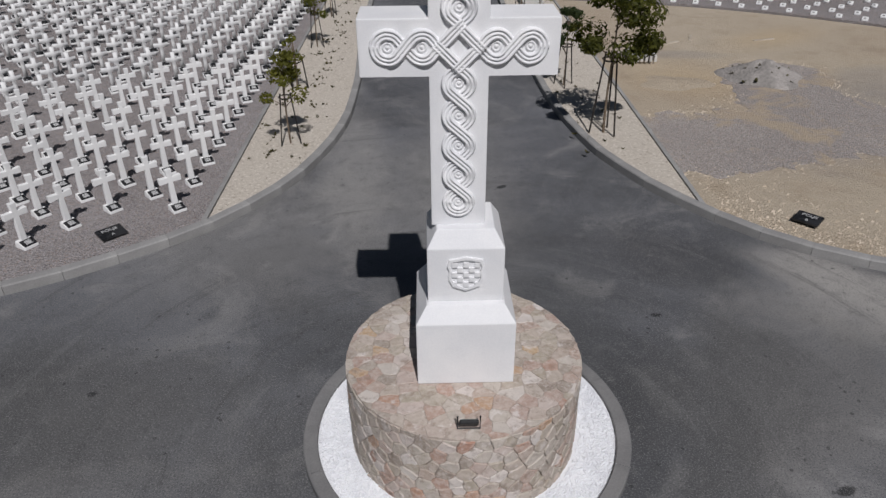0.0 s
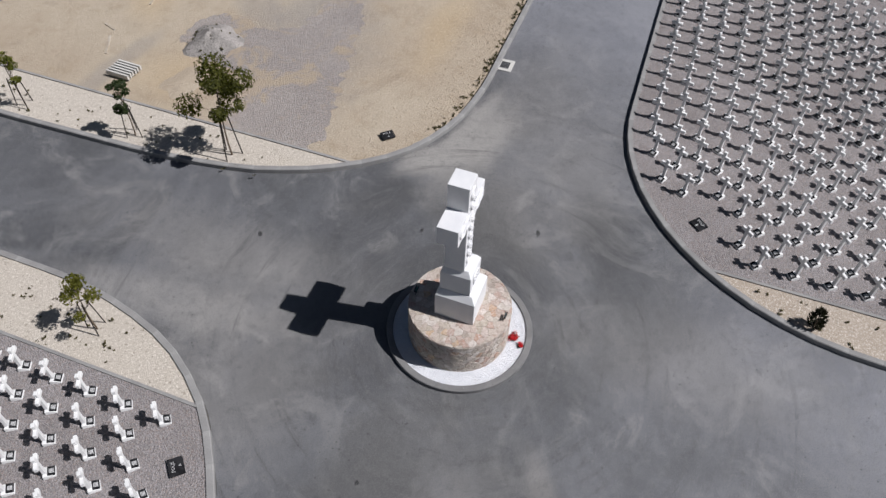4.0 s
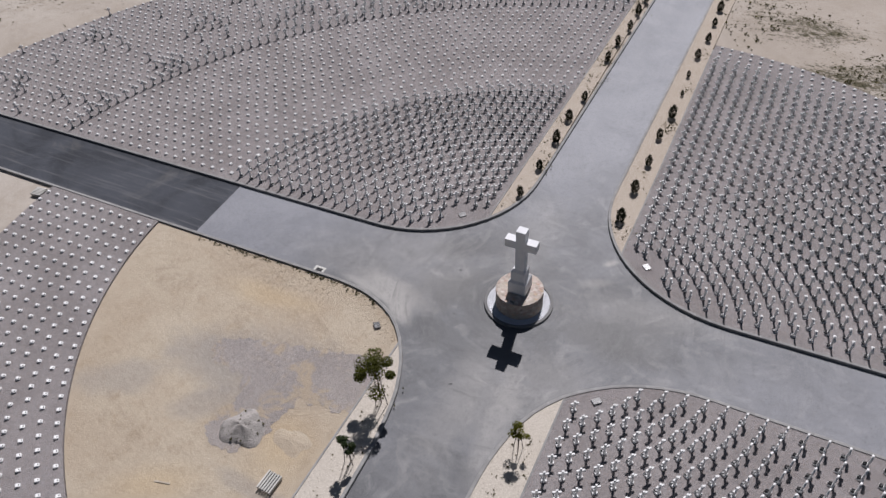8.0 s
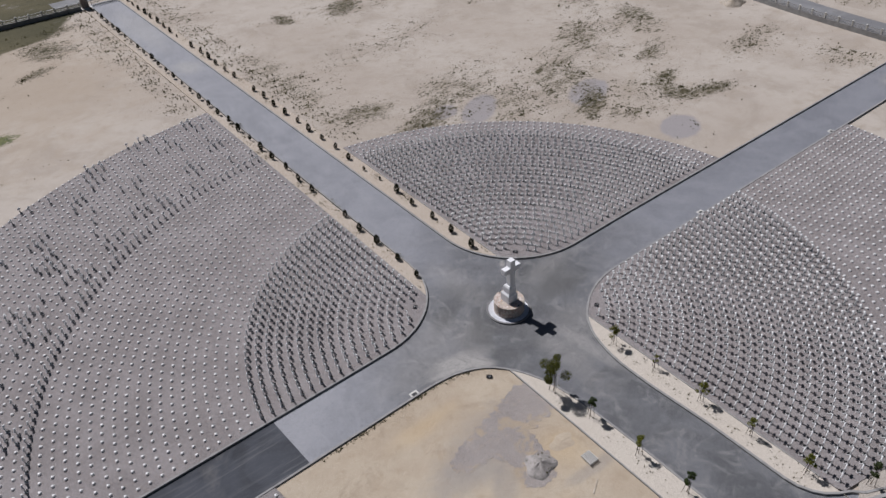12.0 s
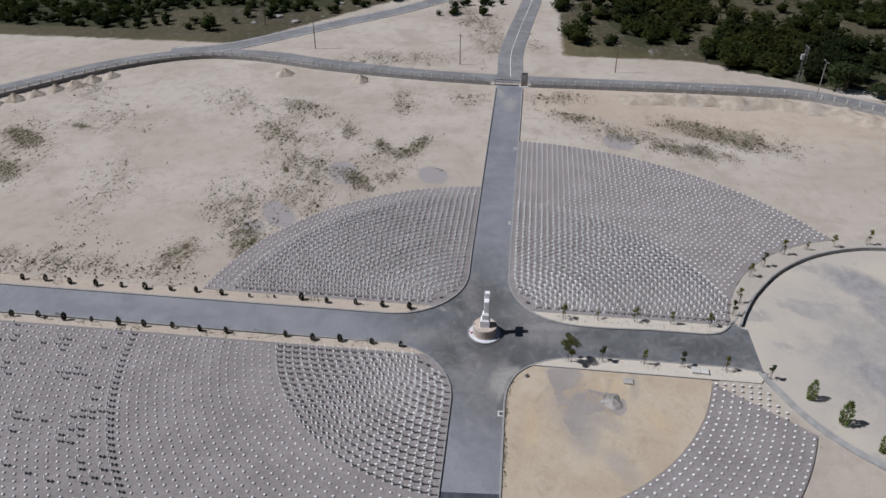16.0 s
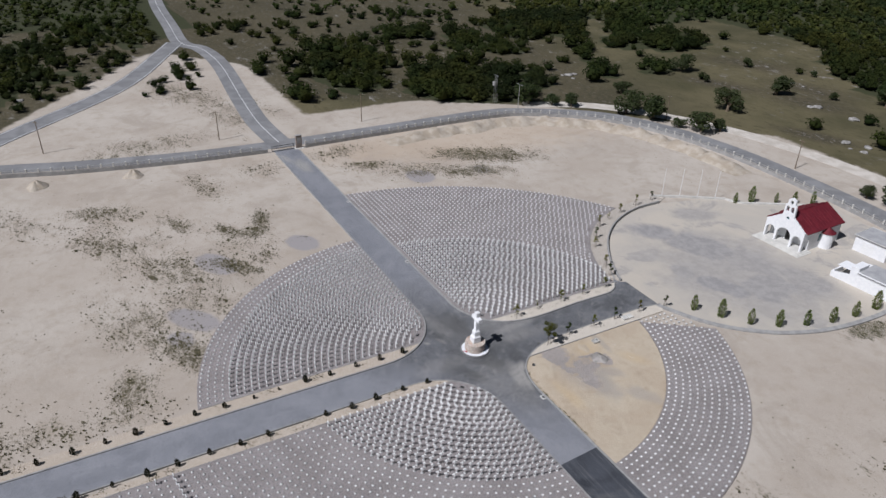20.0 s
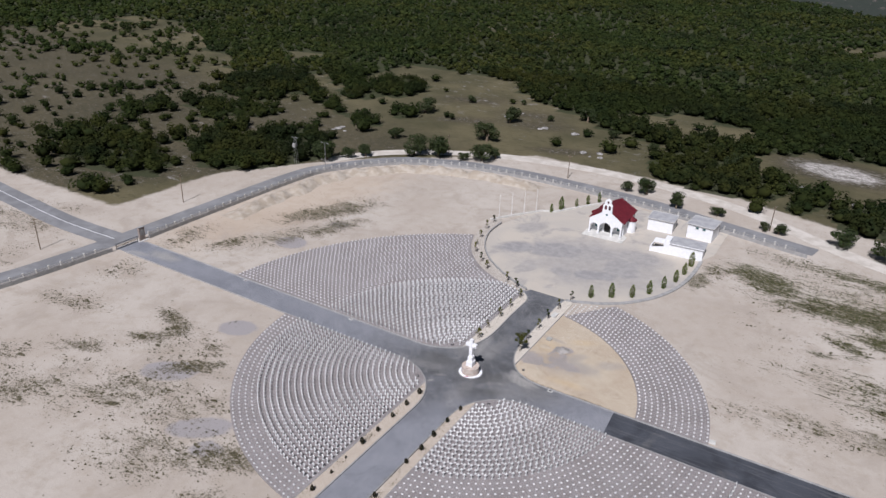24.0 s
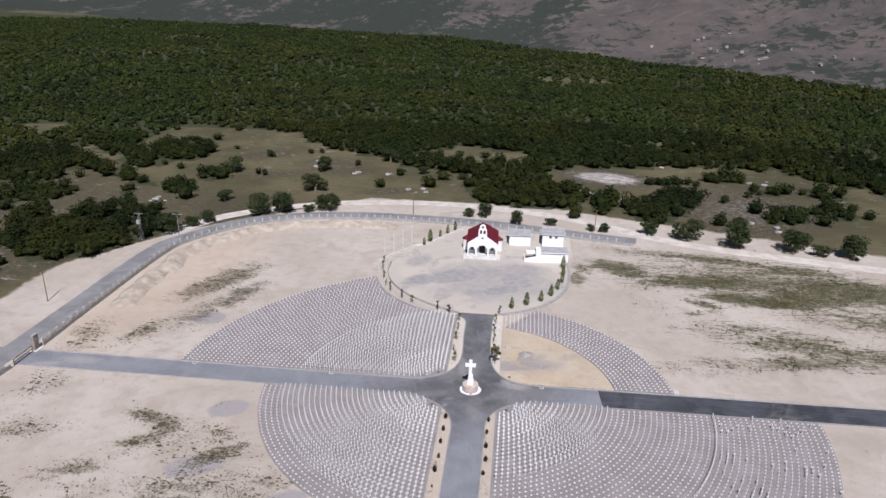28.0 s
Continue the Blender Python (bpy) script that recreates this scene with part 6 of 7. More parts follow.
def voronoi(points, clip):
    """The cell of each point inside a convex outline."""
    cells = []
    for i, p in enumerate(points):
        poly = list(clip)
        near = sorted((q for j, q in enumerate(points) if j != i), key=lambda q: (q[0] - p[0]) ** 2 + (q[1] - p[1]) ** 2)[:18]
        for q in near:
            mx, my, nx, ny = (p[0] + q[0]) / 2, (p[1] + q[1]) / 2, q[0] - p[0], q[1] - p[1]
            side = [(v[0] - mx) * nx + (v[1] - my) * ny for v in poly]
            out = []
            for k in range(len(poly)):
                a, b, sa, sb = poly[k], poly[(k + 1) % len(poly)], side[k], side[(k + 1) % len(poly)]
                if sa <= 0:
                    out.append(a)
                if sa * sb < 0:
                    t = sa / (sa - sb)
                    out.append((a[0] + (b[0] - a[0]) * t, a[1] + (b[1] - a[1]) * t))
            poly = out
            if len(poly) < 3:
                break
        if len(poly) >= 3:
            cells.append(poly)
    return cells


def shrink(poly, d):
    """A cell drawn in for its joint, corners knocked off."""
    cx, cy = sum(p[0] for p in poly) / len(poly), sum(p[1] for p in poly) / len(poly)
    out = []
    for k, p in enumerate(poly):
        a, b = poly[k - 1], poly[(k + 1) % len(poly)]
        for q, far in ((a, 0.07), (b, 0.07), (b, 0.5)):
            e = (p[0] + (q[0] - p[0]) * far, p[1] + (q[1] - p[1]) * far)
            e = (e[0] + 0.03 * noise.noise(Vector((e[0] * 7, e[1] * 7, 1.0))), e[1] + 0.03 * noise.noise(Vector((e[0] * 7, e[1] * 7, 5.0))))
            r = math.hypot(e[0] - cx, e[1] - cy)
            s = max(0.2, 1 - d / max(r, 1e-3))
            out.append((cx + (e[0] - cx) * s, cy + (e[1] - cy) * s))
    return out


def spread_points(rng, w, h, gap, x0=0.0, y0=0.0, tries=9000):
    pts = []
    for _ in range(tries):
        p = (x0 + rng.uniform(0, w), y0 + rng.uniform(0, h))
        g = gap * rng.choice((0.7, 0.9, 1.1, 1.5))
        if all((p[0] - q[0]) ** 2 + (1.5 * (p[1] - q[1])) ** 2 > g * g for q in pts):
            pts.append(p)
    return pts


PLAT_R = 1.53
platform = thing("monument_platform", "round platform clad in irregular pink and beige fieldstone", "platform", pose(MX, MY, 0))
facing = part("drum", Geo().lathe([(PLAT_R - 0.02, TOP_Z - 0.06), (PLAT_R - 0.02, -0.02), (0, -0.02)], 64), MORTAR, platform, "mortared drum wall")
paving = part("cap", Geo().lathe([(0, TOP_Z - 0.009), (PLAT_R - 0.01, TOP_Z - 0.009), (PLAT_R - 0.01, TOP_Z - 0.06)], 64), PALE_MORTAR, platform, "pale mortar bed of the paving")
rng = random.Random(4)
disc = arc(0, 0, PLAT_R - 0.005, 0, 354, 59)
for cell in voronoi([p for p in spread_points(rng, 3.2, 3.2, 0.25, -1.6, -1.6) if math.hypot(*p) < PLAT_R + 0.1], disc):
    s = shrink(cell, 0.003)
    area = abs(sum(s[i][0] * s[(i + 1) % len(s)][1] - s[(i + 1) % len(s)][0] * s[i][1] for i in range(len(s)))) / 2
    if area < 0.004:
        continue
    cx, cy = sum(p[0] for p in s) / len(s), sum(p[1] for p in s) / len(s)
    if max(abs(cx), abs(cy)) < 0.42:
        continue
    h = rng.uniform(-0.002, 0.005)
    inner = [(cx + (p[0] - cx) * 0.95, cy + (p[1] - cy) * 0.95) for p in s]
    n = len(s)
    g = Geo().add([(p[0] - cx, p[1] - cy, -0.06) for p in s] + [(p[0] - cx, p[1] - cy, h - 0.004) for p in s] + [(p[0] - cx, p[1] - cy, h) for p in inner],
                  [(k, (k + 1) % n, n + (k + 1) % n, n + k) for k in range(n)] + [(n + k, n + (k + 1) % n, 2 * n + (k + 1) % n, 2 * n + k) for k in range(n)] + [tuple(range(2 * n, 3 * n))])
    part("paving_stone", g, STONE, paving, m=pose(cx, cy, TOP_Z))
around = 2 * math.pi * PLAT_R
pts = spread_points(rng, around, TOP_Z, 0.225)
wrapped = pts + [(p[0] + around, p[1]) for p in pts if p[0] < 0.6] + [(p[0] - around, p[1]) for p in pts if p[0] > around - 0.6]
for cell in voronoi(wrapped, [(-0.8, 0.01), (around + 0.8, 0.01), (around + 0.8, TOP_Z - 0.025), (-0.8, TOP_Z - 0.025)]):
    s = shrink(cell, 0.005)
    cx, cy = sum(p[0] for p in s) / len(s), sum(p[1] for p in s) / len(s)
    if not 0 <= cx < around or len(s) < 3:
        continue
    h = rng.uniform(0.0, 0.012)
    n = len(s)

    def bent(p, out):
        a = (p[0] - cx) / PLAT_R
        return ((PLAT_R + out) * math.cos(a), (PLAT_R + out) * math.sin(a), p[1])

    inner = [(cx + (p[0] - cx) * 0.88, cy + (p[1] - cy) * 0.88) for p in s]
    g = Geo().add([bent(p, -0.05) for p in s] + [bent(p, h - 0.008) for p in s] + [bent(p, h) for p in inner],
                  [(k, (k + 1) % n, n + (k + 1) % n, n + k) for k in range(n)] + [(n + k, n + (k + 1) % n, 2 * n + (k + 1) % n, 2 * n + k) for k in range(n)] + [tuple(range(2 * n, 3 * n))])
    part("facing_stone", g, STONE, facing, m=pose(0, 0, 0, 0, 0, math.degrees(cx / PLAT_R)))

# ring of white pebbles inside a concrete kerb
ring = thing("pebble_ring", "ring of white pebbles held by a round concrete kerb", "border", pose(MX + 0.05, MY - 0.02, 0), kind="structure")
part("bed", Geo().lathe([(1.4, 0.085), (2.08, 0.085), (2.08, -0.05)], 64), PEBBLE, ring)
for i in range(16):
    part("kerb_piece", Geo().lathe([(2.05, -0.05), (2.05, 0.13), (2.065, 0.145), (2.235, 0.145), (2.25, 0.13), (2.25, -0.05)], 6, None, i * 22.5 + 0.05, i * 22.5 + 22.45), RING_CONCRETE, ring)
pv, pf = ball(1)
r = np.random.RandomState(6)
n = 12000
rad, ang = np.sqrt(r.uniform(1.53 ** 2, 2.04 ** 2, n)), r.uniform(0, 6.2832, n)
size = r.uniform(0.008, 0.015, n)
V = pv[None] * (size[:, None] * np.stack([r.uniform(0.8, 1.5, n), r.uniform(0.8, 1.3, n), r.uniform(0.5, 0.9, n)], -1))[:, None, :]
V = V + np.stack([rad * np.cos(ang) + MX + 0.05, rad * np.sin(ang) + MY - 0.02, 0.088 + r.uniform(0, 0.012, n)], -1)[:, None, :]
T = (pf[None] + (np.arange(n) * len(pv))[:, None, None]).reshape(-1, 3)
tagged(new("pebbles", mesh_from_arrays("pebbles", V.reshape(-1, 3), T, PEBBLE)), "loose white pebbles round the stone platform", "pebbles", kind="stuff")


def tier(half, z0, z1, half_top, z2):
    """A block with a sloping shoulder."""
    g = Geo()
    v = [(sx * h, sy * h, z) for h, z in ((half, z0), (half, z1), (half_top, z2)) for sx, sy in ((-1, -1), (1, -1), (1, 1), (-1, 1))]
    f = [(3, 2, 1, 0), (8, 9, 10, 11)] + [(k + i, k + (i + 1) % 4, k + 4 + (i + 1) % 4, k + 4 + i) for k in (0, 4) for i in range(4)]
    return bevelled(g.add(v, f), 0.012, 2)


monument = thing("memorial_cross", "tall white memorial cross with interlaced relief on stepped base", "monument", pose(MX, MY, 0))
part("plinth", tier(0.59, TOP_Z + 0.004, 2.28, 0.46, 2.48), WHITE, monument)
part("pedestal", tier(0.445, 2.48, 3.19, 0.33, 3.39), WHITE, monument, m=pose(0, 0.06, 0))
HW, HT, ARM, AZ0, AZ1, CT = 0.305, 0.285, 1.01, 5.11, 5.69, 6.48
CX = -0.08
shaft_pts = [(-HW, 3.38), (HW, 3.38), (HW, AZ0), (ARM, AZ0), (ARM, AZ1), (HW, AZ1), (HW, CT), (-HW, CT), (-HW, AZ1), (-ARM, AZ1), (-ARM, AZ0), (-HW, AZ0)]
part("cross", bevelled(Geo().prism([shaft_pts], -HT, HT, Matrix.Rotation(radians(90), 4, "X")), 0.014, 2), WHITE, monument, m=pose(CX, 0.13, 0))


BAND = [(-0.057 + 0.0095 * i, 0.006 + 0.026 * abs(math.sin(math.pi * (i / 4.0)))) for i in range(13)]


def band(path, lift=None):
    """A moulded band of three ridges along a path on the face."""
    g = Geo()
    v, f, n = [], [], len(BAND) + 2
    for i, p in enumerate(path):
        a, b = path[max(i - 1, 0)], path[min(i + 1, len(path) - 1)]
        k = math.hypot(b[0] - a[0], b[1] - a[1])
        nx, ny = -(b[1] - a[1]) / k, (b[0] - a[0]) / k
        up = lift[i] if lift else 0.0
        for off, z in [(BAND[0][0], -0.01)] + [(o, z + up) for o, z in BAND] + [(BAND[-1][0], -0.01)]:
            v.append((p[0] + nx * off, p[1] + ny * off, z))
    for i in range(len(path) - 1):
        for q in range(n - 1):
            f.append((i * n + q, (i + 1) * n + q, (i + 1) * n + q + 1, i * n + q + 1))
    f += [tuple(range(n)), tuple((len(path) - 1) * n + q for q in range(n))[::-1]]
    return g.add(v, f)


def braid(name, m, length, loops, amp, cap):
    """Two bands woven round bosses along +x: circular bends joined by straight diagonals; cap closes the far end with a loop."""
    holder = part(name, band([(0.0, -0.02), (0.0, 0.02)]), WHITE, monument, "raised interlace carving", True, m)
    step = length / loops
    lean = math.degrees(math.asin(min(0.95, 2 * amp / step)))
    for sign in (1, -1):
        path = [(0.0, 0.0)]
        for i in range(loops):
            side = sign * (1 if i % 2 == 0 else -1)
            end = 90 - lean if i < loops - 1 or not cap else -14
            path += [((i + 0.5) * step + amp * math.cos(radians(a)), side * amp * math.sin(radians(a))) for a in np.linspace(90 + lean, end, 13)]
        if not cap:
            path.append((length, 0.0))
        path = [tuple(p) for p in resample(path, 0.02)]
        lift = [0.026 * smooth(0.1, 0.75, 0.5 + sign * 0.5 * math.cos(math.pi * p[0] / step)) if p[0] < length - 0.5 * step else 0.006 for p in path]
        part("strand", band(path, lift), WHITE, holder, smooth=True)
    for i in range(loops):
        part("boss", Geo().lathe([(0.0, 0.02), (0.012, 0.018), (0.021, 0.01), (0.023, 0.004), (0.03, 0.004), (0.036, 0.014), (0.044, 0.017), (0.052, 0.012), (0.056, 0.0)], 20, pose((i + 0.5) * step, 0, 0)), WHITE, holder, smooth=True)


FACE = pose(CX, 0.13 - HT, 0, 90, 0, 0)
braid("shaft_relief", FACE @ pose(0, 5.41 - 0.2, 0, 0, 0, -90), 1.7, 5, 0.127, True)
braid("head_relief", FACE @ pose(0, 5.41 + 0.22, 0, 0, 0, 90), 0.66, 2, 0.127, True)
braid("arm_relief", FACE @ pose(0.2, 5.41, 0), 0.684, 2, 0.13, True)
braid("arm_relief", FACE @ pose(-0.2, 5.41, 0, 0, 0, 180), 0.684, 2, 0.13, True)
for i in range(4):
    part("crossing_band", band([(-0.24 + 0.028 * k, -0.04 + 0.028 * k) for k in range(11)], [0.03 * smooth(0, 3, k) for k in range(11)]), WHITE, monument, "crossing band of the interlace", True, FACE @ pose(0, 5.41, 0, 0, 0, 90 * i))
shield = [(-0.19, 0.2), (0.0, 0.235), (0.19, 0.2), (0.215, 0.12), (0.19, 0.05), (0.2, -0.06), (0.15, -0.16), (0.0, -0.22), (-0.15, -0.16), (-0.2, -0.06), (-0.19, 0.05), (-0.215, 0.12)]
coat = part("shield_relief", Geo().prism([shield, [(p[0] * 0.86, p[1] * 0.86) for p in shield]], 0.0, 0.03), WHITE, monument, "raised chequered shield", m=pose(0, -0.385, 2.86, 90, 0, 0))
for i in range(5):
    for j in range(5):
        x, y = -0.16 + i * 0.066, -0.165 + j * 0.066
        if (i + j) % 2 == 0 and (x + 0.033) ** 2 / 0.036 + (y + 0.02) ** 2 / 0.05 < 1:
            part("chequer", Geo().box(x, x + 0.06, y, y + 0.06, 0, 0.026), WHITE, coat)


def spotlight(m):
    t = thing("spotlight", "small black floodlight lying on the stone platform", "lamp", m, "floodlights round the cross")
    part("housing", bevelled(Geo().box(-0.11, 0.11, 0.0, 0.05, 0.07, 0.16), 0.01, 1), BLACK_METAL, t, m=pose(0, 0, 0, 25, 0, 0))
    part("bracket", Geo().tube([(-0.13, 0.03, 0.16), (-0.13, 0.0, 0.0), (0.13, 0.0, 0.0), (0.13, 0.03, 0.16)], 0.012, 5), BLACK_METAL, t)
    part("glass", Geo().box(-0.09, 0.09, 0.05, 0.055, 0.085, 0.145), GLASS, t, m=pose(0, 0, 0, 25, 0, 0))
    return t


for a in (270, 92):
    spotlight(pose(MX + 1.36 * math.cos(radians(a)), MY + 1.36 * math.sin(radians(a)), TOP_Z + 0.01, 0, 0, a + 90))


def wreath(m, seed, scale, label):
    t = thing("flowers", label, "flowers", m, "flowers at the monument")
    r = random.Random(seed)
    part("petals", leaf_cloud(r, 260, [((r.uniform(-0.1, 0.1) * scale, r.uniform(-0.1, 0.1) * scale, 0.06), 0.08 * scale) for _ in range(6)], 0.03), RED, t)
    part("foliage", leaf_cloud(r, 80, [((0, 0, 0.03), 0.14 * scale)], 0.035, 0.3), LEAF_DARK, t)
    return t


wreath(pose(0.34, -1.35, 0.1), 3, 1.2, "bunch of red flowers lying on white pebbles")
wreath(pose(0.12, -1.63, 0.1), 4, 0.6, "single red flower on white pebbles")


# ---- kerb stones ----
def kerb_block(length):
    """One kerb stone: chamfered towards the road (its right side)."""
    pr = [(-0.0, -0.25), (-0.0, KERB_H - 0.025), (0.025, KERB_H), (KERB_W, KERB_H), (KERB_W, -0.25)]
    v = [(x, y, z) for x in (0.004, length - 0.004) for y, z in pr]
    return Geo().add(v, [(0, 1, 2, 3, 4)[::-1], (5, 6, 7, 8, 9)] + [(i, (i + 1) % 5, 5 + (i + 1) % 5, 5 + i) for i in range(5)])


for q in KERB:
    path = KERB[q] if SIDE[q] > 0 else KERB[q][::-1]
    holder = thing("kerb_" + q, "grey concrete kerb stones along the road edge", "kerb", kind="structure")
    line = resample(path, 1.0)
    block = kerb_block(1.0).mesh("kerb_stone", CONCRETE)
    rest = Geo()
    for a, b in zip(line, line[1:]):
        m = pose(a.x, a.y, 0, 0, 0, math.degrees(math.atan2(b.y - a.y, b.x - a.x)))
        if a.length < 30:
            part("kerb_stone", block, CONCRETE, holder, m=m)
        else:
            g = kerb_block(1.0)
            rest.add(g.v, g.f, m)
    tagged(part("kerb_run", rest, CONCRETE, holder), kind="stuff")


# ---- drains and loose material ----
for x, y, turn in ((13.9, 3.1, 1), (-28.1, 2.65, 0), (-56.7, 2.65, 0)):
    t = thing("drain_inlet", "square white concrete drain surround with dark iron grate", "drain", pose(x, y, 0.0, 0, 0, turn), "drain inlets at the kerb")
    part("surround", Geo().prism([[(-0.42, -0.36), (0.42, -0.36), (0.42, 0.36), (-0.42, 0.36)], [(-0.24, -0.2), (-0.24, 0.2), (0.24, 0.2), (0.24, -0.2)]], -0.1, 0.03), PALE_CONCRETE, t)
    # shallow solid block; shade of the depth is put into its dark colour
    part("pit", Geo().box(-0.25, 0.25, -0.21, 0.21, -0.15, -0.02), DARK, t)
    for i in range(6):
        part("grate_bar", Geo().box(-0.24, 0.24, -0.17 + i * 0.06, -0.145 + i * 0.06, -0.015, 0.015), BLACK_METAL, t)


def slab_stack(m, label, n=6, length=1.1):
    t = thing("slab_stack", label, "building material", m)
    for z in (0.0, 0.1):
        part("bearer", Geo().box(-0.5, 0.5, (-0.35 if z else 0.25), (-0.25 if z else 0.35), 0, 0.1), TIMBER, t)
    for i in range(n):
        part("slab", Geo().box(-length / 2 + 0.02 * (i % 2), length / 2, -0.45 + i * 0.155, -0.45 + i * 0.155 + 0.085, 0.1, 0.3), PALE_CONCRETE, t)
    return t


slab_stack(pose(7.1, 17.8, 0.058, 0, 0, 88), "stack of pale concrete lengths on timber bearers")
slab_stack(pose(39.9, 4.9, -0.03, 0, 0, 8), "pallet of white slabs at the band's end", 6, 1.0)
t = thing("concrete_box", "pair of pale concrete covers lying in the planting strip", "cover", pose(4.35, 26.6, STRIP_Z, 0, 0, 88))
part("cover", bevelled(Geo().box(-1.0, -0.05, -0.5, 0.5, 0, 0.3), 0.015, 1), PALE_CONCRETE, t)
part("cover", bevelled(Geo().box(0.02, 0.97, -0.5, 0.5, 0, 0.3), 0.015, 1), PALE_CONCRETE, t)
for x, y, turn, ln in ((8.6, 19.8, 30, 1.4), (9.8, 20.6, 70, 0.8), (12.5, 20.2, 15, 0.9)):
    tagged(part("plank", Geo().box(-ln / 2, ln / 2, -0.05, 0.05, 0, 0.04), TIMBER, m=pose(x, y, 0.06, 0, 0, turn)), "short weathered plank lying on bare sand", "plank")
rng = random.Random(15)
v, f = [], []
for _ in range(3600):
    x = rng.uniform(5.9, 17 if rng.random() < 0.75 else 22)
    y = kerb_y("ne", min(x, 24)) + 0.3 + abs(rng.gauss(0, 1.1))
    s = rng.uniform(0.01, 0.034) * (1 if rng.random() < 0.93 else 1.8)
    k = len(v)
    v += [(x + s * a, y + s * b, 0.056 + s * c) for a, b, c in ((-1, -0.7, 0), (1, -0.5, 0), (0.2, 1, 0), (0.1, 0, 0.9))]
    f += [(k, k + 1, k + 3), (k + 1, k + 2, k + 3), (k + 2, k, k + 3)]
for _ in range(1400):
    p, q = Vector(spread[rng.randrange(len(spread))]), Vector((10.0, 12.0))
    x, y = p + (p - q).normalized() * rng.gauss(-0.1, 0.3) + Vector((rng.uniform(-0.2, 0.2), rng.uniform(-0.2, 0.2)))
    if x < 5.7:
        continue
    s, k = rng.uniform(0.012, 0.035), len(v)
    v += [(x + s * a, y + s * b, 0.06 + s * c) for a, b, c in ((-1, -0.7, 0), (1, -0.5, 0), (0.2, 1, 0), (0.1, 0, 0.9))]
    f += [(k, k + 1, k + 3), (k + 1, k + 2, k + 3), (k + 2, k, k + 3)]
tagged(part("loose_stones", Geo().add(v, f), RUBBLE), "loose pale stones scattered along the sand plot", "stones", kind="stuff")


# ---- the chapel ----
def arch_cut(x0, x1, spring):
    """Up, over and down an arch, from x0 to x1."""
    c, r = (x0 + x1) / 2, (x1 - x0) / 2
    return [(x0, 0.0)] + [(c - r * math.cos(radians(a)), spring + r * math.sin(radians(a))) for a in range(0, 181, 15)] + [(x1, 0.0)]


def arch_hole(x0, x1, z0, spring):
    c, r = (x0 + x1) / 2, (x1 - x0) / 2
    return [(x0, z0)] + [(c - r * math.cos(radians(a)), spring + r * math.sin(radians(a))) for a in range(0, 181, 20)] + [(x1, z0)]


chapel = thing("chapel", "small white chapel with red roof, arcaded porch and bell gable", "chapel", pose(-1.75, 71.4, 0.03, 0, 0, 1.5))
W = 4.2
front = [(-W, 0.35)] + [(p[0], p[1] + 0.35) for p in arch_cut(-3.85, -1.95, 1.75)] + [(p[0], p[1] + 0.35) for p in arch_cut(-1.5, 1.5, 1.75)] + [(p[0], p[1] + 0.35) for p in arch_cut(1.95, 3.85, 1.75)] + [(W, 0.35), (W, 4.15), (1.25, 6.2), (1.15, 8.4), (0.8, 8.7), (0.8, 9.5), (0.45, 9.75), (0.0, 10.0), (-0.45, 9.75), (-0.8, 9.5), (-0.8, 8.7), (-1.15, 8.4), (-1.25, 6.2), (-W, 4.15)]
holes = [arch_hole(-0.8, -0.2, 7.0, 7.9), arch_hole(0.2, 0.8, 7.0, 7.9), arch_hole(-0.28, 0.28, 8.65, 9.15), [(0.32 * math.cos(radians(a)), 5.75 + 0.32 * math.sin(radians(a))) for a in range(0, 360, 24)]]
UP = Matrix.Rotation(radians(90), 4, "X")
facade = part("facade", Geo().prism([front] + holes, -0.4, 0.0, UP), WHITE, chapel)
part("roundel", Geo().lathe([(0, 0.02), (0.34, 0.02), (0.34, 0.0)], 16, pose(0, 0.25, 5.75, 90, 0, 0)), GLASS, facade, "blue-green round window")
for x, z in ((-0.5, 7.75), (0.5, 7.75), (0, 9.05)):
    part("bell", Geo().lathe([(0.03, 0.1), (0.09, 0.08), (0.11, -0.1), (0.16, -0.2), (0.0, -0.2)], 12, pose(x, 0.2, z)), BLACK_METAL, facade)
side = [(0.4, 0.35)] + [(p[0], p[1] + 0.35) for p in arch_cut(0.65, 2.05, 1.75)] + [(2.3, 0.35), (2.3, 4.15), (0.4, 4.15)]
for x in (-W, W - 0.35):
    part("porch_side", Geo().prism([side], x, x + 0.35, Matrix(((0, 0, 1, 0), (1, 0, 0, 0), (0, 1, 0, 0), (0, 0, 0, 1)))), WHITE, chapel)
part("porch_ceiling", Geo().box(-W + 0.35, W - 0.35, 0.4, 2.3, 3.95, 4.1), WHITE, chapel)
body = [(-W, 0.0), (W, 0.0), (W, 4.15), (0, 6.4), (-W, 4.15)]
part("nave", Geo().prism([body], -11.6, -2.3, UP), WHITE, chapel)
part("door", Geo().box(-0.85, 0.85, 2.22, 2.32, 0.35, 2.9), DARK, chapel, "dark wooden double door")
for x in (-2.9, 2.9):
    part("window", Geo().box(x - 0.4, x + 0.4, 2.26, 2.32, 1.2, 2.6), GLASS, chapel)
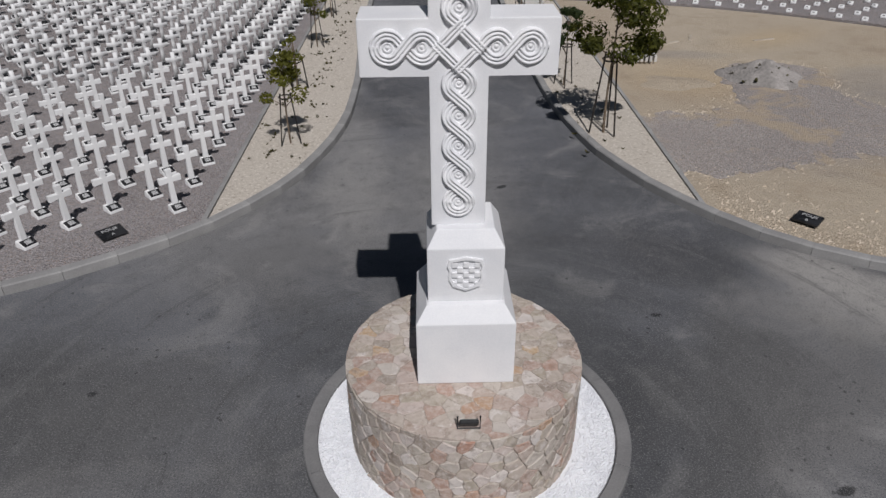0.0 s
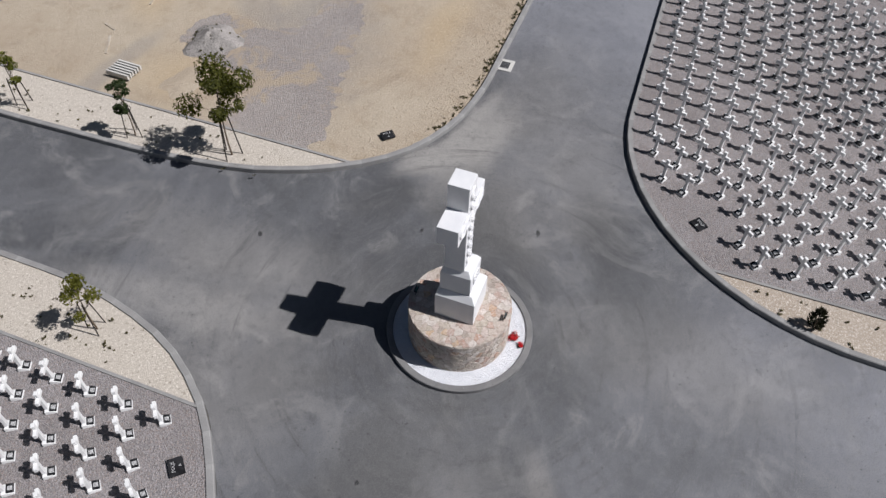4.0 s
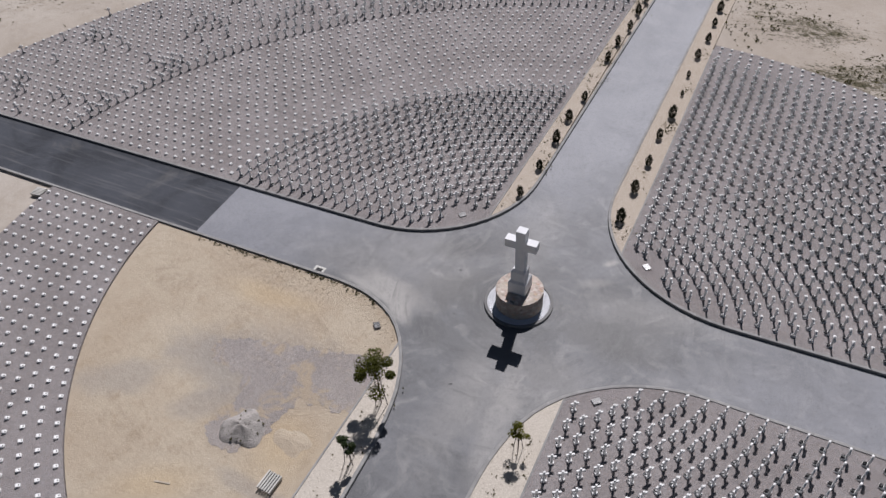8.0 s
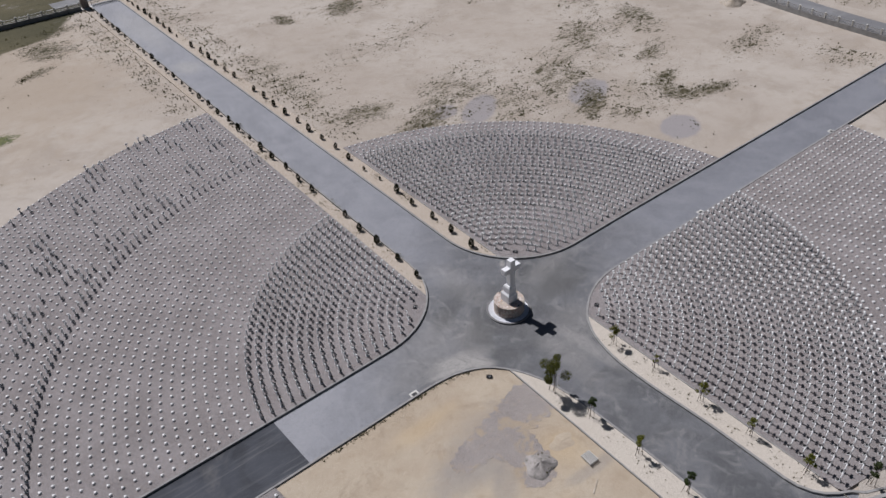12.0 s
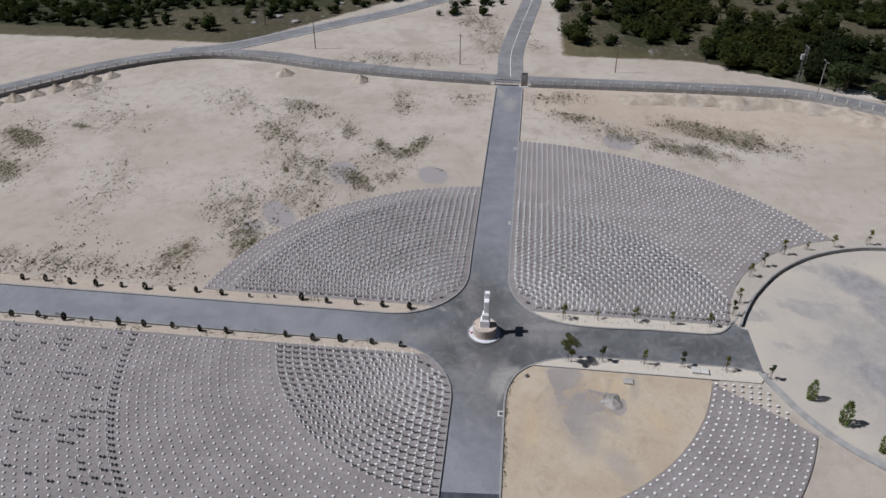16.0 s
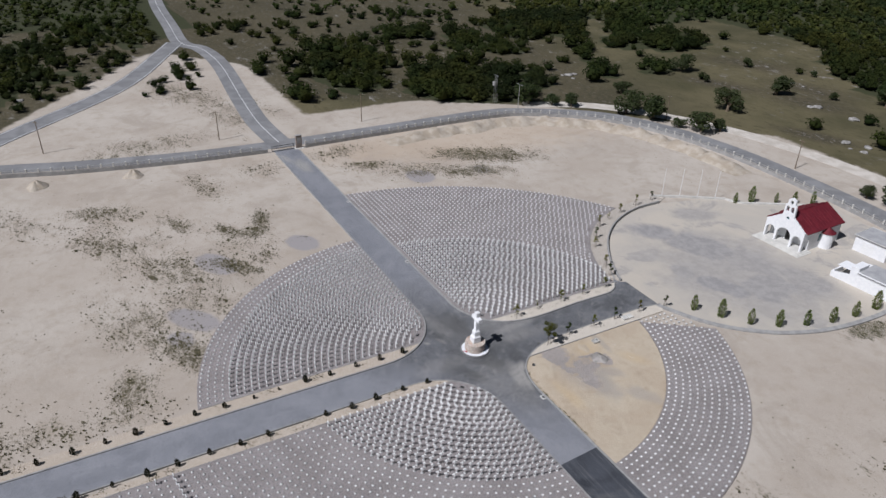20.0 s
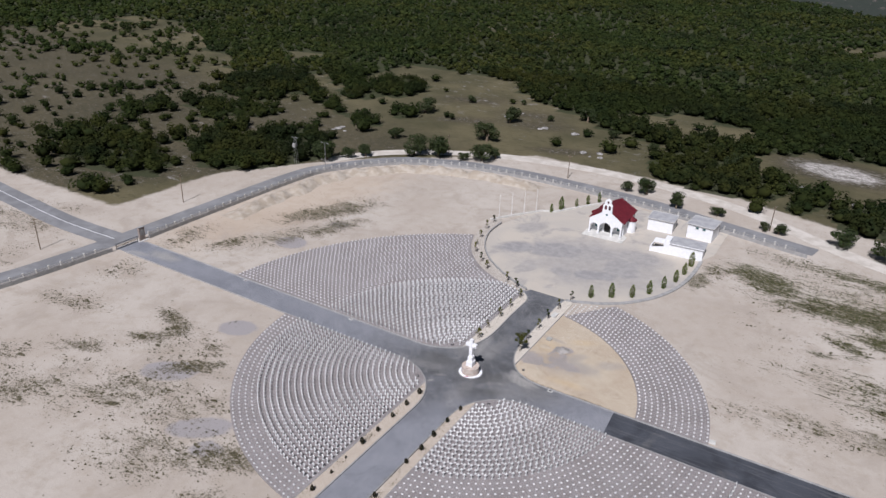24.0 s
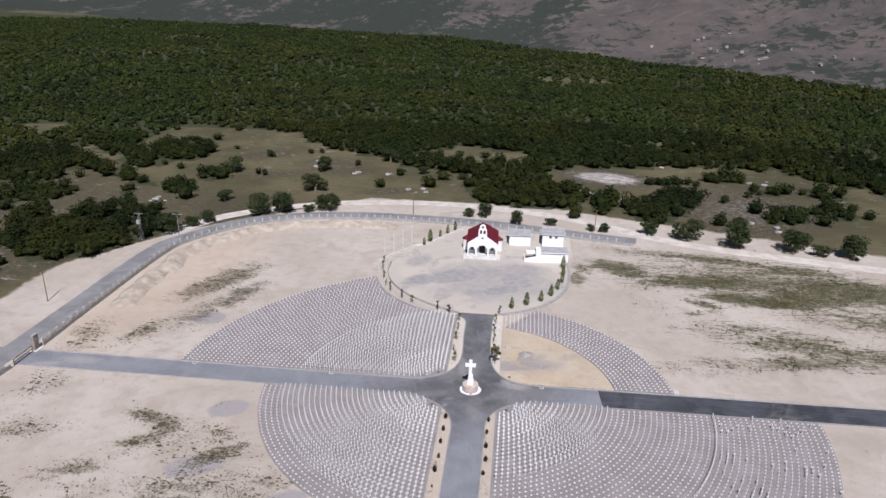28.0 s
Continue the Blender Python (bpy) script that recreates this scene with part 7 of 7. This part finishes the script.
for sx in (-1, 1):
    dx, dz = W + 0.4, 2.3 * (W + 0.4) / W
    g = Geo().add([(0, 0.42, 6.5), (sx * dx, 0.42, 6.5 - dz), (sx * dx, 12.0, 6.5 - dz), (0, 12.0, 6.5), (0, 0.42, 6.66), (sx * dx, 0.42, 6.66 - dz), (sx * dx, 12.0, 6.66 - dz), (0, 12.0, 6.66)],
                  [(0, 1, 2, 3), (7, 6, 5, 4), (0, 4, 5, 1), (1, 5, 6, 2), (2, 6, 7, 3)])
    slope = part("roof_slope", g, ROOF_RED, chapel, "dark red sheet roof slope")
    for i in range(13):
        y = 0.75 + i * 0.9
        a, b = Vector((sx * 0.05, y, 6.67)), Vector((sx * dx, y, 6.67 - dz))
        part("seam", Geo().tube([a, b], 0.016, 4), ROOF_RED, slope)
    for y in (5.2, 8.4):
        x = sx * (W + 0.02)
        part("side_window", Geo().box(min(x, x + sx * 0.04), max(x, x + sx * 0.04), y - 0.35, y + 0.35, 1.5, 3.0), GLASS, chapel)
    apse = part("apse", Geo().lathe([(1.35, 0), (1.35, 3.2), (0, 3.2)], 24, pose(sx * (W + 0.35), 7.0, 0)), WHITE, chapel, "round white side apse")
    part("apse_roof", Geo().lathe([(1.5, 3.15), (1.5, 3.25), (0.0, 4.3)], 24, pose(sx * (W + 0.35), 7.0, 0)), ROOF_RED, apse, "red half-cone roof")
part("ridge", Geo().tube([(0, 0.42, 6.68), (0, 12.0, 6.68)], 0.09, 6), ROOF_RED, chapel)
for i in range(3):
    part("step", bevelled(Geo().box(-W - 1.05 + 0.35 * i, W + 1.05 - 0.35 * i, -1.9 + 0.35 * i, 2.3, i * 0.117, (i + 1) * 0.117), 0.01, 1), PALE_CONCRETE, chapel)


def flat_house(name, label, x0, x1, y0, y1, h, turn, windows, door=None):
    t = thing(name, label, "building", pose(x0, y0, 0.0, 0, 0, turn))
    w, d = x1 - x0, y1 - y0
    hs = [[(a, h - 0.9), (a, h - 0.35), (a + 0.75, h - 0.35), (a + 0.75, h - 0.9)] for a in windows]
    outer = [(0, 0), (w, 0), (w, h), (0, h)]
    part("wall", Geo().prism([outer] + hs, -0.25, 0.0, UP), WHITE, t)
    part("wall", Geo().box(0, 0.25, 0.25, d - 0.25, 0, h), WHITE, t)
    part("wall", Geo().box(w - 0.25, w, 0.25, d - 0.25, 0, h), WHITE, t)
    part("wall", Geo().box(0, w, d - 0.25, d, 0, h), WHITE, t)
    for a in windows:
        p = part("window", Geo().box(a, a + 0.75, 0.12, 0.16, h - 0.9, h - 0.35), GLASS, t)
        part("sill", Geo().box(a - 0.05, a + 0.8, -0.05, 0.12, h - 0.95, h - 0.9), PALE_CONCRETE, p)
    if door:
        part("door", Geo().box(door, door + 2.3, -0.03, 0.0, 0.0, 2.3), WHITE_PAINT, t, "white sheet-metal door")
    roof = part("roof", bevelled(Geo().box(-0.3, w + 0.3, -0.3, d + 0.3, h, h + 0.16), 0.02, 1), ROOF_GREY, t, "flat grey felt roof")
    part("roof_edge", Geo().prism([[(-0.3, -0.3), (w + 0.3, -0.3), (w + 0.3, d + 0.3), (-0.3, d + 0.3)], [(-0.2, -0.2), (-0.2, d + 0.2), (w + 0.2, d + 0.2), (w + 0.2, -0.2)]], h + 0.16, h + 0.22), PALE_CONCRETE, roof)
    return t


flat_house("garage", "white flat-roofed garage with wide metal door beside the chapel", 5.9, 12.2, 82.6, 88.2, 3.1, 3, (), 1.6)
flat_house("outbuilding", "white flat-roofed outbuilding with two small windows", 15.7, 22.0, 83.4, 90.0, 3.7, -3, (2.0, 3.7))
t = thing("mortuary", "low white building with grey roof and stepped wing walls", "building", pose(10.4, 69.6, 0.02, 0, 0, 4))
part("wall", bevelled(Geo().box(3.6, 12.3, 0, 5.2, 0, 2.7), 0.02, 1), WHITE, t)
part("wing_wall", Geo().prism([[(0, 0), (3.6, 0), (3.6, 1.9), (0.4, 1.1), (0, 1.1)]], -0.3, 0.0, UP), WHITE, t)
part("wing_wall", Geo().box(0, 0.3, 0.3, 3.6, 0, 1.1), WHITE, t)
part("pylon", bevelled(Geo().box(3.2, 4.6, -0.05, 3.2, 0, 3.6), 0.02, 1), WHITE, t)
# thin plate on the solid pylon, doorway shade put into its colour
part("opening", Geo().box(3.16, 3.2, 0.9, 2.6, 0.0, 2.3), DARK, t, "flat dark panel standing for the shaded doorway")
part("canopy", Geo().box(0.6, 3.2, 0.5, 3.2, 2.35, 2.5), WHITE, t)
part("roof", Geo().box(4.5, 12.5, -0.2, 5.4, 2.7, 2.88), ROOF_GREY, t, "grey felt roof")
part("parapet", Geo().box(4.5, 12.5, -0.22, -0.02, 2.88, 3.0), WHITE, t)

# flagpoles on their low wall
base = curve_through([(-30.2, 63.8), (-28.9, 66), (-27, 69.5), (-24.9, 72.8), (-22.6, 76.3), (-21.6, 78.0)], 4)
tagged(part("flagpole_wall", ribbon(base, 0.2, 0.2, -0.1, 0.45), PALE_CONCRETE), "low pale concrete wall carrying the flagpoles", "low wall", kind="structure")
for x, y in ((-28.9, 66.0), (-27.0, 69.5), (-24.9, 72.8), (-22.8, 76.0)):
    t = thing("flagpole", "bare white flagpole standing on a low wall", "flagpole", pose(x, y, 0.45), "flagpoles beside the square")
    part("pole", Geo().tube([(0, 0, 0), (0, 0, 6.2)], [0.06, 0.035], 8), WHITE_PAINT, t)
    part("finial", Geo().lathe([(0, 0.06), (0.05, 0.03), (0.05, -0.02), (0, -0.05)], 8, pose(0, 0, 6.25)), WHITE_PAINT, t)
    part("foot", Geo().lathe([(0.12, 0), (0.12, 0.06), (0.07, 0.08)], 10), GALVANISED, t)
bank = curve_through([(-21.6, 78.0), (-18.5, 79.6), (-16.0, 84.0), (-12.5, 90.0), (-9.0, 95.5)], 5)
tagged(part("kerb_bank", ribbon(bank, 0.25, 0.25, -0.1, 0.35), PALE_CONCRETE), "low pale retaining kerb at the back of the square", "kerb", kind="structure")


# ---- perimeter fence ----
def fence(name, path, label):
    holder = thing(name, label, "fence", kind="structure")
    part("wall", ribbon(path, 0.16, 0.16, -0.2, 0.85), CONCRETE, holder)
    line = resample(path, 2.6)
    post = bevelled(Geo().box(-0.13, 0.13, -0.13, 0.13, 0, 0.95), 0.015, 1).add([(-0.17, -0.17, 0.95), (0.17, -0.17, 0.95), (0.17, 0.17, 0.95), (-0.17, 0.17, 0.95), (0, 0, 1.04)], [(0, 1, 4), (1, 2, 4), (2, 3, 4), (3, 0, 4), (3, 2, 1, 0)]).mesh("post", PALE_CONCRETE)
    rail = Geo().box(0.13, 2.47, -0.05, 0.05, 0.62, 0.74).box(0.13, 2.47, -0.05, 0.05, 0.2, 0.3)
    for i in range(12):
        rail.box(0.3 + i * 0.18, 0.325 + i * 0.18, -0.012, 0.012, 0.0, 0.62)
    rail = rail.mesh("panel", GALVANISED)
    for a, b in zip(line, line[1:]):
        m = pose(a.x, a.y, 0.85, 0, 0, math.degrees(math.atan2(b.y - a.y, b.x - a.x)))
        part("post", post, PALE_CONCRETE, holder, m=m)
        part("panel", rail, GALVANISED, holder, m=m)


fence("fence_west", resample(FENCE_W, 1.3), "concrete boundary wall with posts and metal railing")
fence("fence_north", resample(FENCE_N, 1.3), "concrete boundary wall with posts and metal railing")
fence("fence_south", resample([(5.6, -131.5), (60.0, -131.5)], 1.3), "concrete boundary wall with posts and metal railing")


def gate(m, length, label):
    t = thing("sliding_gate", label, "gate", m)
    part("frame", Geo().box(0, length, -0.04, 0.04, 0.1, 0.2).box(0, length, -0.04, 0.04, 1.35, 1.45).box(0, 0.08, -0.04, 0.04, 0.2, 1.35).box(length - 0.08, length, -0.04, 0.04, 0.2, 1.35).box(0.08, length - 0.08, -0.03, 0.03, 0.72, 0.8), BLACK_METAL, t)
    for i in range(int(length / 0.22)):
        part("bar", Geo().box(0.15 + i * 0.22, 0.175 + i * 0.22, -0.015, 0.015, 0.2, 1.35), BLACK_METAL, t)
    part("track", Geo().box(-0.3, length + 0.3, -0.06, 0.06, 0.0, 0.06), GALVANISED, t)


gate(pose(-91.6, -3.6, 0.0, 0, 0, 90), 5.8, "dark metal sliding gate across the western entrance")
gate(pose(-2.7, -132.6, 0.0), 5.8, "dark metal sliding gate across the southern entrance")
for x, y, turn in ((-91.6, 3.4, 90), (4.5, -132.2, 0)):
    t = thing("gate_pillar", "tall stone-clad gate pillar beside the entrance", "pillar", pose(x, y, 0, 0, 0, turn), "gate pillars")
    part("shaft", bevelled(Geo().box(-0.75, 0.75, -0.3, 0.3, 0, 3.3), 0.02, 1), PAPER_WALL, t)
    part("cap", Geo().box(-0.82, 0.82, -0.37, 0.37, 3.3, 3.42), CONCRETE, t)
    part("panel", Geo().box(-0.5, 0.5, -0.32, -0.3, 1.3, 2.8), CONCRETE, t)
    part("footing", Geo().box(-1.2, 1.2, -0.8, 0.8, -0.05, 0.1), PALE_CONCRETE, t)


# ---- poles beyond the fence ----
def utility_pole(x, y, h):
    t = thing("utility_pole", "plain grey wooden utility pole beyond the fence", "pole", pose(x, y, float(ground_z(x, y)), 0, 0, (x * 13) % 90), "utility poles")
    part("pole", Geo().tube([(0, 0, -0.3), (0, 0, h)], [0.13, 0.09], 7), BARK, t)
    part("crossarm", Geo().box(-0.7, 0.7, -0.05, 0.05, h - 0.5, h - 0.38), BARK, t)
    for dx in (-0.6, 0, 0.6):
        part("insulator", Geo().lathe([(0.04, 0), (0.05, 0.08), (0.02, 0.14), (0, 0.14)], 7, pose(dx, 0, h - 0.38)), PALE_CONCRETE, t)


for x, y, h in ((-103.9, 25.6, 8.0), (-105.6, -13.2, 7.8), (-113.9, -53.3, 8.2), (-27.1, 108.5, 7.5), (-69.3, 106.5, 7.0), (33.0, 101.0, 7.0), (-134.0, -74.0, 8.0)):
    utility_pole(x, y, h)
t = thing("street_lamp", "tall galvanised street lamp with two heads at the bend", "lamp", pose(-91.3, 69.4, 0.0))
part("pole", Geo().tube([(0, 0, 0), (0, 0, 8.6)], [0.11, 0.06], 8), GALVANISED, t)
part("arm", Geo().tube([(-0.9, 0, 8.7), (0, 0, 8.55), (0.9, 0, 8.7)], 0.035, 6), GALVANISED, t)
for sx in (-1, 1):
    part("lamp_head", bevelled(Geo().box(sx * 1.15 - 0.32, sx * 1.15 + 0.32, -0.12, 0.12, 8.66, 8.78), 0.02, 1), GALVANISED, t)
t = thing("transformer_mast", "lattice steel mast with transformer at the wood's edge", "mast", pose(-103.0, 69.0, 0.0))
for sx in (-1, 1):
    for sy in (-1, 1):
        part("leg", Geo().tube([(sx * 0.45, sy * 0.45, 0), (sx * 0.22, sy * 0.22, 8.6)], 0.05, 4), GALVANISED, t)
    for i in range(8):
        z = i * 1.05
        k = 0.45 - 0.027 * z
        part("brace", Geo().tube([(-k, sx * k, z), (k, sx * k, z + 1.0)], 0.022, 4), GALVANISED, t)
part("transformer", Geo().box(-0.5, 0.5, -0.9, -0.3, 5.4, 6.6), CONCRETE, t)
part("crossarm", Geo().box(-1.3, 1.3, -0.06, 0.06, 8.3, 8.45), GALVANISED, t)

# ---- boulders in the meadow and houses in the far valley ----
rng = random.Random(91)
bv, bf = ball(2)
for cx, cy, n, sp in ((-30, 138, 5, 4), (-75, 170, 4, 6), (-52, 160, 3, 5), (38, 142, 6, 7), (-16, 226, 3, 2.5), (52, 138, 5, 6), (-118, 108, 4, 5), (-150, -70, 6, 12), (90, 112, 5, 8), (70, 190, 3, 5), (110, 170, 3, 5)):
    for _ in range(n):
        x, y = cx + rng.gauss(0, sp), cy + rng.gauss(0, sp * 0.6)
        s = rng.uniform(0.5, 1.7)
        if cx == -16:
            s *= 2.2
        jag = np.array([1 + 0.55 * noise.noise(Vector(p) * 2.3 + Vector((x, y, 0))) for p in bv])[:, None]
        me = mesh_from_arrays("boulder", bv * jag * (s, s * rng.uniform(0.6, 1.0), s * 0.3), bf, ROCK)
        ob = new("boulder", me)
        ob.matrix_basis = pose(x, y, float(ground_z(x, y)) + s * 0.1, 0, 0, rng.uniform(0, 360))
        tagged(ob, "weathered pale limestone outcrop in dry meadow", "boulder", group="limestone outcrops")
for i in range(34):
    x, y = rng.choice(((480, 1770), (540, 1740), (610, 1690), (560, 1600), (720, 1640), (420, 1800)))
    x, y = x + rng.gauss(0, 90), y + rng.gauss(0, 60)
    t = thing("house", "tiny far-off house with pale walls and tiled roof", "house", pose(x, y, float(ground_z(x, y)) - 0.5, 0, 0, rng.uniform(0, 180)), "houses in the valley")
    w, d, h = rng.uniform(3.5, 5.5), rng.uniform(5, 8.5), rng.uniform(2.6, 4.2)
    part("wall", Geo().box(-w / 2, w / 2, -d / 2, d / 2, 0, h), CONCRETE, t)
    part("roof", Geo().add([(-w / 2 - 0.5, -d / 2 - 0.5, h), (w / 2 + 0.5, -d / 2 - 0.5, h), (w / 2 + 0.5, d / 2 + 0.5, h), (-w / 2 - 0.5, d / 2 + 0.5, h), (0, -d / 2 - 0.5, h + 2.6), (0, d / 2 + 0.5, h + 2.6)], [(0, 1, 2, 3), (0, 4, 1), (1, 4, 5, 2), (2, 5, 3), (3, 5, 4, 0)]), PAPER_WALL, t)
